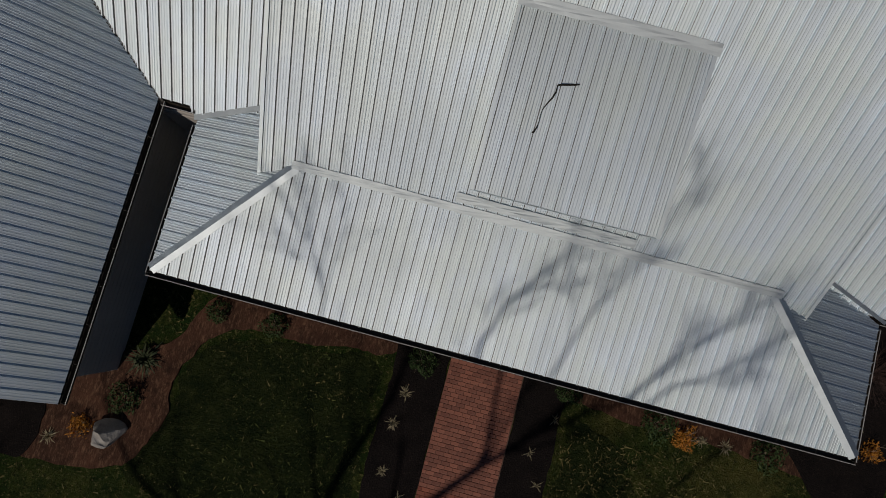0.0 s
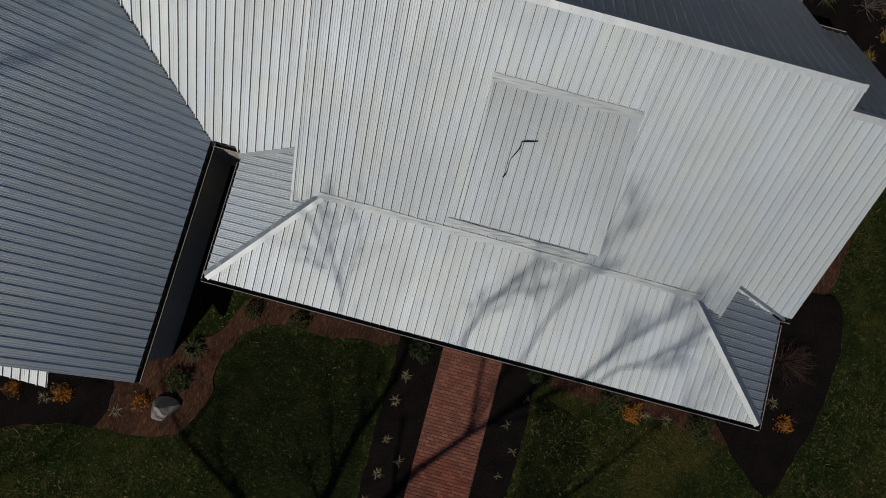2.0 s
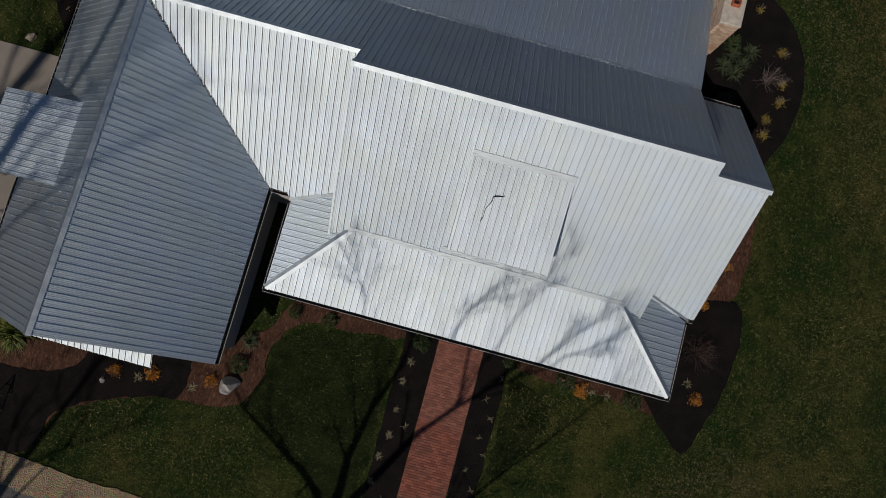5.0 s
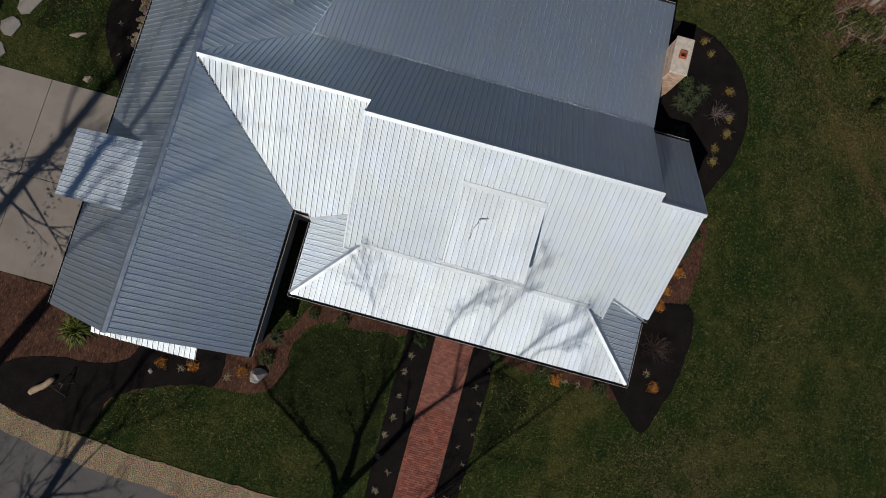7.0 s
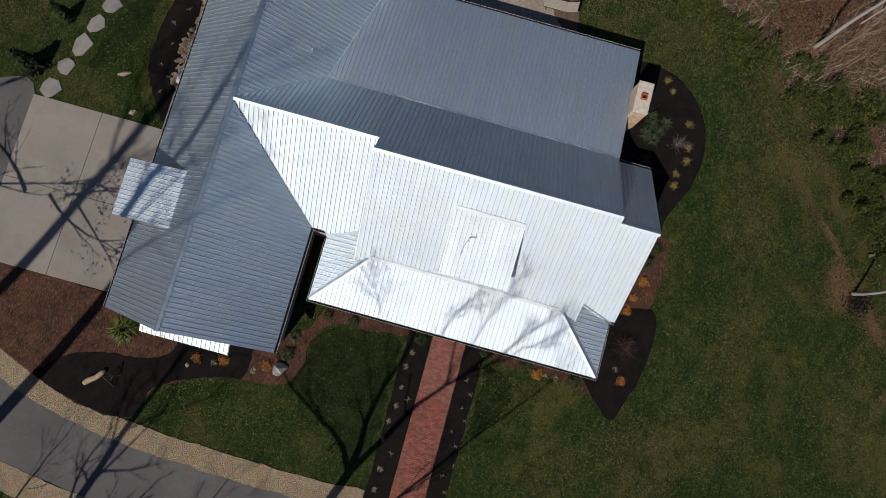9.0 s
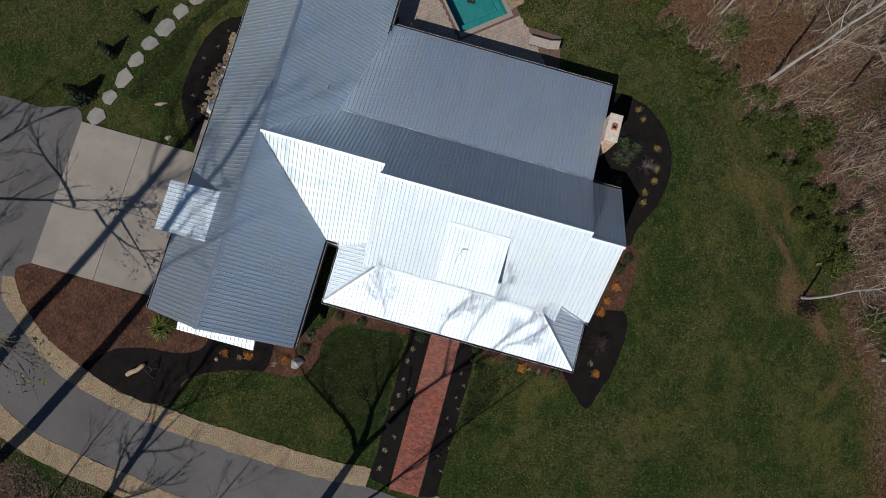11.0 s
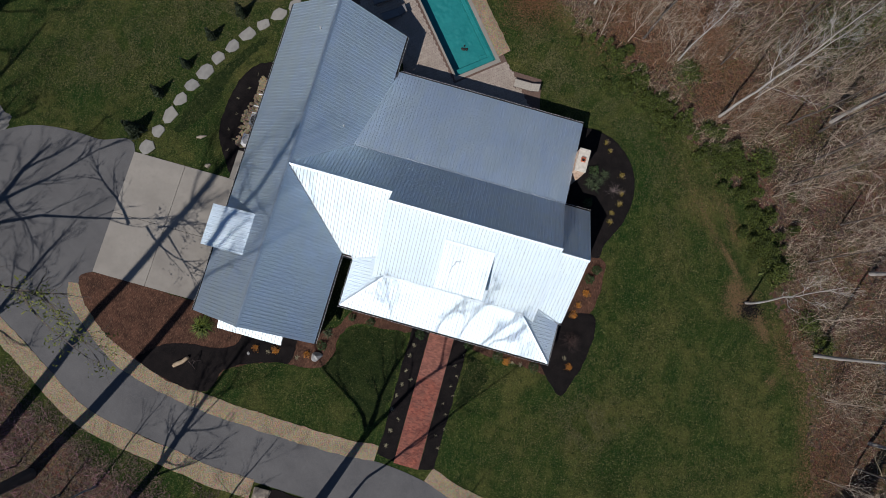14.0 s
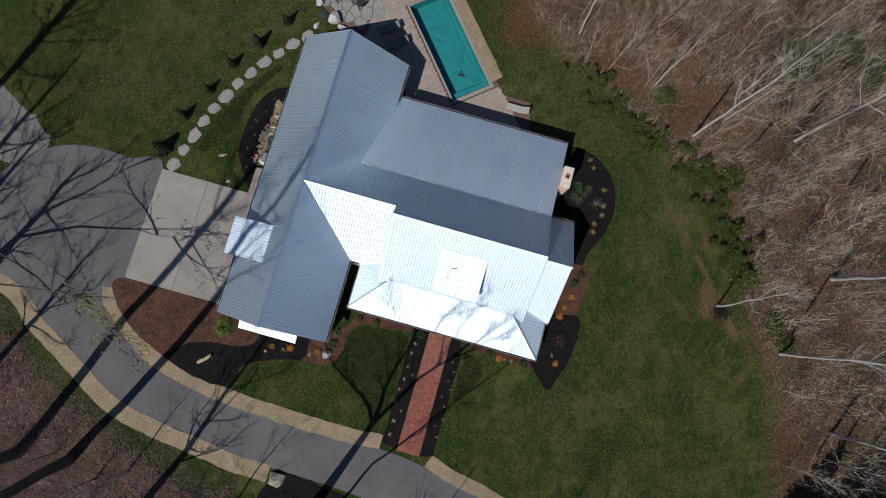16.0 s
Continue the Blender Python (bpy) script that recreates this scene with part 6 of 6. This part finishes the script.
sprig(Vector((0.5, 0.2, 6.0)), Vector((1, 0, 0)), 7, 0.14, 0, ((0.5, 0.2, 6.0), (4.4, 1.4, 7.2), (8.2, 2.0, 7.6), (10.8, 2.4, 8.1), (13.0, 2.6, 8.7), (14.8, 2.4, 9.2)))
sprig(Vector((11.8, 2.4, 7.6)), Vector((0.75, -0.66, 0.05)), 5.2, 0.10, 1)
sprig(Vector((13.2, 2.5, 7.6)), Vector((0.8, -0.6, -0.1)), 4.6, 0.08, 1)
sprig(Vector((10.6, 2.3, 7.5)), Vector((-0.75, 0.6, 0.3)), 5.5, 0.11, 0)
sprig(Vector((12.6, 2.5, 7.7)), Vector((0.9, 0.25, 0.2)), 3.6, 0.07, 1)
sprig(Vector((0.7, 0.4, 8.5)), Vector((0.8, 0.75, 0.35)), 8, 0.12, 0)
sprig(Vector((0.6, 0.7, 11.5)), Vector((0.6, 0.3, 0.7)), 6, 0.1, 0)
sprig(Vector((0.7, 0.4, 9.5)), Vector((0.5, -0.8, 0.6)), 6, 0.1, 0)
child("crown", mesh_of("crown", cv, cf, twigs("dark limb bark", (0.085, 0.072, 0.064), (0.05, 0.043, 0.038))), limb_tree)
tp = np.array([t for t in tips if 12 < t.x < 18 and t.y < 2.3 + 0.8 * (t.x < 15)])
pick = np.random.RandomState(6)
c = tp[pick.randint(0, len(tp), 1000)] + pick.normal(size=(1000, 3)) * 0.25
a, b = pick.normal(size=(1000, 3)) * 0.055, pick.normal(size=(1000, 3)) * 0.055
child("leafage", tris_of("leafage", np.stack([c - a, c + a, c + b], 1), LEAF_BUD), limb_tree, "sparse yellow-green leaves")


# ---- brush, leaves and grass ----
def scatter(poly, n, seed, box_):
    r = np.random.RandomState(seed)
    x, y = r.uniform(box_[0], box_[1], n), r.uniform(box_[2], box_[3], n)
    k = inside(poly, x, y)
    return x[k], y[k], r


def brush(name, poly, n, seed, box_, mat, label, size=(0.5, 2.2)):
    x, y, r = scatter(poly, n, seed, box_)
    thick = np.sin(x * 0.8 + 1.9 * np.sin(y * 0.45)) + np.cos(y * 0.9 + 1.6 * np.sin(x * 0.6)) + r.normal(size=x.shape) * 0.5 > -0.2
    thick &= (y > 3 - 0.3 * (x - 28)) | (r.rand(len(x)) < 0.3) | (x < 0)
    x, y = x[thick], y[thick]
    m = len(x)
    z = ground_z(x, y)
    w, e = r.uniform(0, 2 * math.pi, m), r.uniform(0.1, 1.3, m)
    l = r.uniform(*size, m)
    d = np.stack([np.cos(w) * np.sin(e), np.sin(w) * np.sin(e), np.cos(e)], 1)
    s = np.stack([-np.sin(w), np.cos(w), 0 * w], 1) * (0.004 + 0.011 * r.rand(m) ** 2)[:, None]
    p = np.stack([x, y, z], 1)
    mid = p + d * (l * 0.55)[:, None] + r.normal(size=(m, 3)) * 0.08
    tip = p + d * l[:, None] + r.normal(size=(m, 3)) * 0.12
    t = np.concatenate([np.stack([p - s, p + s, mid + s * 0.7], 1), np.stack([p - s, mid + s * 0.7, mid - s * 0.7], 1), np.stack([mid - s * 0.7, mid + s * 0.7, tip], 1)])
    return tagged(new(name, tris_of(name, t, mat)), label, "brush", kind="stuff")


brush("dry_brush", WOOD_E, 100000, 3, (0, 46, -14, 46), BRUSH, "tangle of dry grey-brown stems in the eastern woods")
brush("dry_brush", WOOD_SW + (0.3, 0.6), 13000, 4, (-46, -12, -32, -8), BRUSH, "tangle of dry brown stems beside the driveway", (0.3, 1.4))


brush("budding_brush", WOOD_SW + (0.3, 0.6), 30000, 14, (-46, -12, -32, -8), TWIG_PINK, "low pink-brown budding twigs beside the driveway", (0.4, 1.6))


def leaf_litter(name, poly, n, seed, box_, mat, size, height, label, category="leaves"):
    x, y, r = scatter(poly, n, seed, box_)
    m = len(x)
    c = np.stack([x, y, ground_z(x, y) + 0.03 + height * r.rand(m) ** 1.5], 1)
    a, b = r.normal(size=(m, 3)) * size, r.normal(size=(m, 3)) * size
    a[:, 2] *= 0.5
    b[:, 2] *= 0.5
    return tagged(new(name, tris_of(name, np.stack([c - a, c + a, c + b], 1), mat)), label, category, kind="stuff")


LITTER_LEAF = leaf("dead leaves", (0.25, 0.15, 0.09), (0.09, 0.06, 0.04))
leaf_litter("fallen_leaves", WOOD_E - (0.5, 0.4), 150000, 5, (0, 46, -14, 46), LITTER_LEAF, 0.034, 0.05, "fallen brown leaves on the forest floor")
leaf_litter("fallen_leaves", WOOD_SW + (0.7, 1.1), 34000, 6, (-46, -10, -32, -6), leaf("damp dead leaves", (0.135, 0.088, 0.078), (0.055, 0.038, 0.036)), 0.05, 0.05, "fallen brown leaves under the small trees")
BELT = spline([(4.4, 25.6), (7.4, 23.6), (9.9, 22.3), (12.2, 21.0), (14.5, 20.0), (17.0, 19.0), (18.9, 17.7), (20.6, 16.2), (21.7, 14.7), (22.9, 12.4)], 0.3)
r = np.random.RandomState(8)
tri = []
for k in range(150):
    bx, by = BELT[int(len(BELT) * ((k + r.rand()) / 150) ** 0.72)] + r.normal(size=2) * 0.78
    rad, high = r.uniform(0.14, 0.62), r.uniform(0.2, 1.5)
    m = int(1700 * rad)
    w = r.normal(size=(m, 3))
    w /= np.linalg.norm(w, axis=1)[:, None]
    w[:, 2] = np.abs(w[:, 2])
    c = w * (0.45 + 0.55 * r.rand(m) ** 0.6)[:, None] * (rad, rad, high) + (bx, by, float(ground_z(bx, by)) + 0.04)
    a, b = r.normal(size=(m, 3)) * 0.04, r.normal(size=(m, 3)) * 0.04
    tri.append(np.stack([c - a, c + a, c + b], 1))
for bx, by, rad in ((23.5, 11.5, 0.9), (26.8, 8.2, 0.9), (28.2, 7.0, 0.8), (24.5, 32, 2.6), (28, 34, 2.2), (32, 33, 2.4), (13.0, 24.5, 1.0), (20.5, 19.5, 1.0)):
    m = int(1300 * rad)
    q = r.normal(size=(m, 2)) * rad * 0.55
    c = np.stack([bx + q[:, 0], by + q[:, 1], ground_z(bx + q[:, 0], by + q[:, 1]) + 0.1 + 0.8 * np.exp(-(q ** 2).sum(1) / (rad * rad)) * r.rand(m) ** 0.4], 1)
    a, b = r.normal(size=(m, 3)) * 0.06, r.normal(size=(m, 3)) * 0.06
    tri.append(np.stack([c - a, c + a, c + b], 1))
tagged(new("undergrowth", tris_of("undergrowth", np.concatenate(tri), leaf("undergrowth leaves", (0.010, 0.020, 0.004), (0.085, 0.105, 0.016)))), "low green leafy undergrowth along the wood's edge", "undergrowth", kind="stuff")
# brown leaves blown over the verge between the driveway and the small trees
x, y, r = scatter(WOOD_SW + (1.6, 2.3), 100000, 26, (-46, -12, -20, -5))
keep = ~inside(ROAD, x, y) & (np.sin(x * 1.3 + 1.6 * np.sin(y * 0.9)) + np.cos(y * 1.7 + x * 0.6) + r.normal(size=x.shape) * 0.5 > -0.7)
for poly in strips:
    keep &= ~inside(poly, x, y)
x, y = x[keep], y[keep]
c = np.stack([x, y, ground_z(x, y) + 0.03 + 0.04 * r.rand(len(x))], 1)
a, b = r.normal(size=c.shape) * (0.05, 0.05, 0.02), r.normal(size=c.shape) * (0.05, 0.05, 0.02)
tagged(new("blown_leaves", tris_of("blown_leaves", np.stack([c - a, c + a, c + b], 1), leaf("dull brown leaves", (0.12, 0.085, 0.055), (0.04, 0.032, 0.022)))), "dull brown leaves blown over the grass verge", "leaves", kind="stuff")
# drifts of orange-brown leaves and bracken
RUST = leaf("orange-brown dead leaves", (0.23, 0.112, 0.053), (0.08, 0.044, 0.024))
tri = []
for bx, by, sx, sy, m in ((-0.2, 27.4, 1.3, 1.5, 4200), (9.0, 27.4, 2.2, 1.8, 3800), (12.0, 25.0, 2.4, 1.2, 2200), (10.4, 30.2, 2.2, 2.0, 2600), (6.8, 28.6, 1.2, 1.6, 3000), (13.6, 28.4, 1.5, 1.0, 2600), (19.0, 24.0, 1.6, 1.0, 2000), (15.5, 27.0, 2.0, 1.5, 3000), (16.5, 22.5, 1.6, 1.2, 2000), (26.6, 7.4, 1.0, 1.2, 1200), (30.3, -1.2, 1.0, 3.5, 2400), (33.5, 5.5, 2.0, 2.0, 1800), (33.0, -3.5, 2.0, 2.5, 1500)):
    m *= 4
    q = r.normal(size=(m, 2)) * (sx, sy) + (bx, by)
    c = np.stack([q[:, 0], q[:, 1], ground_z(q[:, 0], q[:, 1]) + 0.05 + 0.2 * r.rand(m) ** 2], 1)
    a, b = r.normal(size=(m, 3)) * 0.026, r.normal(size=(m, 3)) * 0.026
    tri.append(np.stack([c - a, c + a, c + b], 1))
tagged(new("rust_leaves", tris_of("rust_leaves", np.concatenate(tri), RUST)), "drifts of orange-brown dead leaves in the woods", "leaves", kind="stuff")

# low weeds and green shoots among the bare trees
WEED = leaf("olive weeds and shoots", (0.045, 0.055, 0.012), (0.13, 0.11, 0.035))
x, y, r = scatter(WOOD_E, 90000, 31, (0, 46, -14, 46))
lump = np.sin(x * 0.55 + 2.1 * np.sin(y * 0.37)) + np.cos(y * 0.62 + 1.8 * np.sin(x * 0.43)) + r.normal(size=x.shape) * 0.45
x, y = x[lump > 0.75], y[lump > 0.75]
m = len(x)
c = np.stack([x, y, ground_z(x, y) + 0.05 + 0.6 * r.rand(m) ** 2], 1)
a, b = r.normal(size=(m, 3)) * 0.05, r.normal(size=(m, 3)) * 0.05
tagged(new("weeds", tris_of("weeds", np.stack([c - a, c + a, c + b], 1), WEED)), "olive-green weeds and shoots among bare trees", "weeds", kind="stuff")

# grass blades over the lawn, thinner on the worn stretches
LAWN_EDGE = spline([(-42, 8.5), (-40, 30), (-5, 32), (4, 26), (12, 22), (21, 16), (24, 10), (28, 4), (29, -6), (29, -16), (12, -14), (5, -10.8), (1.8, -9.6), (-16, -9), (-13, -5), (-7, -3), (-7, 0), (7.4, 0), (8, 17), (-8, 18), (-17, 18), (-17, 8), (-26, 7), (-34, 7)], 0.8, closed=True)
x, y, r = scatter(LAWN_EDGE, 520000, 9, (-42, 30, -16, 32))
keep = np.ones(x.shape, bool)
for poly in (ROAD, BED_WEST, BED_FRONT_E, BED_EAST, BED_SE, BED_NE, BED_MULCH, BED_NW, WALKBED_W, WALKBED_E, PATIO, WOOD_E, *strips, np.array([(-0.9, 2), (-0.9, -9.6), (0.95, -9.6), (0.95, 2)]), np.array([(-25.6, 6.8), (-16.8, 6.8), (-16.8, 9.1), (-8, 19.5), (-17, 19.5), (-16.8, -2.5), (-25.6, -2.5)])):
    keep &= ~inside(poly, x, y)
patch = np.sin(x * 0.9 + 1.3 * np.sin(y * 0.7)) + np.cos(y * 1.1 + 1.7 * np.sin(x * 0.5)) + 0.8 * np.sin(x * 2.3 + 2 * np.sin(y * 1.9)) * np.cos(y * 2.7 + x) + r.normal(size=x.shape) * 0.8
keep &= patch > -1.0
x, y, patch = x[keep], y[keep], patch[keep]
# worn, drier stretches: before the garage, beside the porch corner, down the middle of the east lawn, and to the north-west
worn = np.zeros(x.shape)
for wx, wy, sx, sy, k in ((-10.5, -6.6, 3.0, 1.2, 1.0), (5.0, -2.6, 2.4, 1.5, 1.1), (14.2, 2.0, 1.6, 2.6, 0.6), (13.2, 7.5, 1.2, 1.6, 0.5), (9.5, -6.5, 4.0, 2.5, 0.6), (20.0, -7.0, 4.0, 3.0, 0.5), (-30, 14, 6, 4, 0.8), (-22, 22, 5, 4, 0.7), (2.5, 21.5, 3, 2, 0.5), (15.5, 14.0, 2.5, 2.0, 0.6), (10.8, 20.4, 2.6, 0.8, 0.6), (18.6, 12.6, 0.9, 3.0, 0.6), (6.2, 22.6, 2.0, 1.0, 0.6)):
    worn += k * np.exp(-((x - wx) / sx) ** 2 - ((y - wy) / sy) ** 2)
dry = worn + 0.28 * np.sin(x * 0.63 + 1.9 * np.sin(y * 0.41)) * np.cos(y * 0.57 + 1.2 * np.sin(x * 0.47)) + 0.16 * np.sin(x * 1.9 + 1.5 * np.sin(y * 1.3)) * np.cos(y * 2.1 + 1.1 * np.sin(x * 1.7)) + r.normal(size=x.shape) * 0.20 > 0.07
m = len(x)
w, l = r.uniform(0, 2 * math.pi, m), r.uniform(0.045, 0.12, m) * (0.75 + 0.25 * np.clip(patch, -1, 2))
p = np.stack([x, y, ground_z(x, y)], 1)
s = np.stack([np.cos(w), np.sin(w), 0 * w], 1) * r.uniform(0.008, 0.026, m)[:, None]
e = r.normal(size=(m, 3)) * 0.75
e[:, 2] = 0.7
tri = np.stack([p - s, p + s, p + e * l[:, None]], 1)
tagged(new("grass", tris_of("grass", tri[~dry], BLADE)), "short uneven green spring grass of the lawn", "grass", kind="stuff")
tagged(new("worn_grass", tris_of("worn_grass", tri[dry], BLADE_DRY)), "worn straw-coloured grass in stretches of the lawn", "grass", kind="stuff")

# dry straw-coloured patches in the lawn
DRY = leaf("dry lawn blades", (0.125, 0.108, 0.046), (0.045, 0.050, 0.015))
r = np.random.RandomState(41)
tri = []
for x, y, sx, sy, turn, m in ((1.2, 23.2, 2.2, 0.9, -48, 2400), (4.0, 21.0, 1.8, 1.0, -40, 1800), (9.2, 19.6, 2.2, 0.8, -35, 1500), (13.4, 14.5, 0.7, 3.0, 25, 1200), (11.8, -3.5, 1.6, 1.2, 20, 2600), 
                              (-24.0, 19.5, 3.5, 2.0, 40, 6000), (-29.5, 13.0, 3.0, 1.6, 20, 4500), (-20.8, 20.6, 1.5, 0.8, 50, 2000), (-22.0, 26.0, 3.0, 1.6, 10, 4000)):
    q = r.normal(size=(2 * m, 2)) * (sx, sy)
    w = radians(turn)
    x, y = x + q[:, 0] * math.cos(w) - q[:, 1] * math.sin(w), y + q[:, 0] * math.sin(w) + q[:, 1] * math.cos(w)
    keep = np.ones(x.shape, bool)
    for poly in (ROAD, BED_WEST, BED_FRONT_E, BED_SE, BED_NE, BED_MULCH, BED_NW, PATIO, *strips):
        keep &= ~inside(poly, x, y)
    a, b = pool_at(x, y)
    keep &= ~((a > -1) & (a < 10.5) & (b > -1) & (b < 4.6))
    keep &= np.sin(x * 2.6 + 1.3 * np.sin(y * 1.7)) + np.cos(y * 2.3 + 1.7 * np.sin(x * 1.5)) > -0.5
    x, y = x[keep], y[keep]
    c = np.stack([x, y, ground_z(x, y) + 0.03], 1)
    a, b = r.normal(size=(len(x), 3)) * 0.035, r.normal(size=(len(x), 3)) * 0.065
    a[:, 2] *= 0.3
    b[:, 2] = np.abs(b[:, 2]) * 0.5
    tri.append(np.stack([c - a * 0.5, c + a * 0.5, c + b], 1))
tagged(new("dry_grass", tris_of("dry_grass", np.concatenate(tri), DRY)), "dry straw-coloured grass in worn patches of lawn", "grass", kind="stuff")

# unseen far woods, added on all sides to close the place and darken roof reflections
r = np.random.RandomState(15)
m = 9000
w, d = r.uniform(0, 2 * math.pi, m), r.uniform(62, 120, m)
p = np.stack([d * np.cos(w), d * np.sin(w), ground_z(d * np.cos(w), d * np.sin(w)) - 0.2], 1)
s = np.stack([-np.sin(w), np.cos(w), 0 * w], 1) * r.uniform(0.15, 0.9, m)[:, None]
tip = p + np.stack([r.normal(size=m), r.normal(size=m), r.uniform(9, 21, m)], 1)
tagged(new("unseen_far_woods", tris_of("unseen_far_woods", np.stack([p - s, p + s, tip], 1), TWIG_DARK)), "unseen bare woods round the lot, added to darken reflections", "woods", kind="stuff")

# ---- bricks of the walk ----
whole = brick_mesh("brick", 0.194, 0.094, 0.05, BRICK)
half = brick_mesh("brick", 0.094, 0.094, 0.05, BRICK)
far_v, far_f = [], []
rnd = random.Random(3)
row, y = 0, 0.35
while y > -9.55:
    spots = [(-0.83, False)] + [(-0.68 + 0.2 * k, True) for k in range(8)] + [(0.87, False)] if row % 2 else [(-0.78 + 0.2 * k, True) for k in range(9)]
    for u, long in spots:
        z = 0.05 + rnd.uniform(-0.004, 0.004)
        if -3.35 < y < -0.05:
            b = child("brick", whole if long else half, walk_bed)
            b.matrix_local = pose(u, y, z, rnd.uniform(-0.8, 0.8), rnd.uniform(-0.8, 0.8), rnd.uniform(-1, 1))
        else:
            o, lx = len(far_v), 0.097 if long else 0.047
            for dz, k in ((-0.02, 1.0), (0.019, 1.0), (0.025, 0.93)):
                far_v += [(u - lx * k, y - 0.047 * k, z + dz), (u + lx * k, y - 0.047 * k, z + dz), (u + lx * k, y + 0.047 * k, z + dz), (u - lx * k, y + 0.047 * k, z + dz)]
            for h in (0, 4):
                far_f += [tuple(o + h + k for k in q) for q in ((0, 1, 5, 4), (1, 2, 6, 5), (2, 3, 7, 6), (3, 0, 4, 7))]
            far_f.append((o + 8, o + 9, o + 10, o + 11))
    y -= 0.1
    row += 1
child("far_bricks", mesh_of("far_bricks", far_v, far_f, BRICK_FAR), walk_bed, "red clay bricks", "stuff")
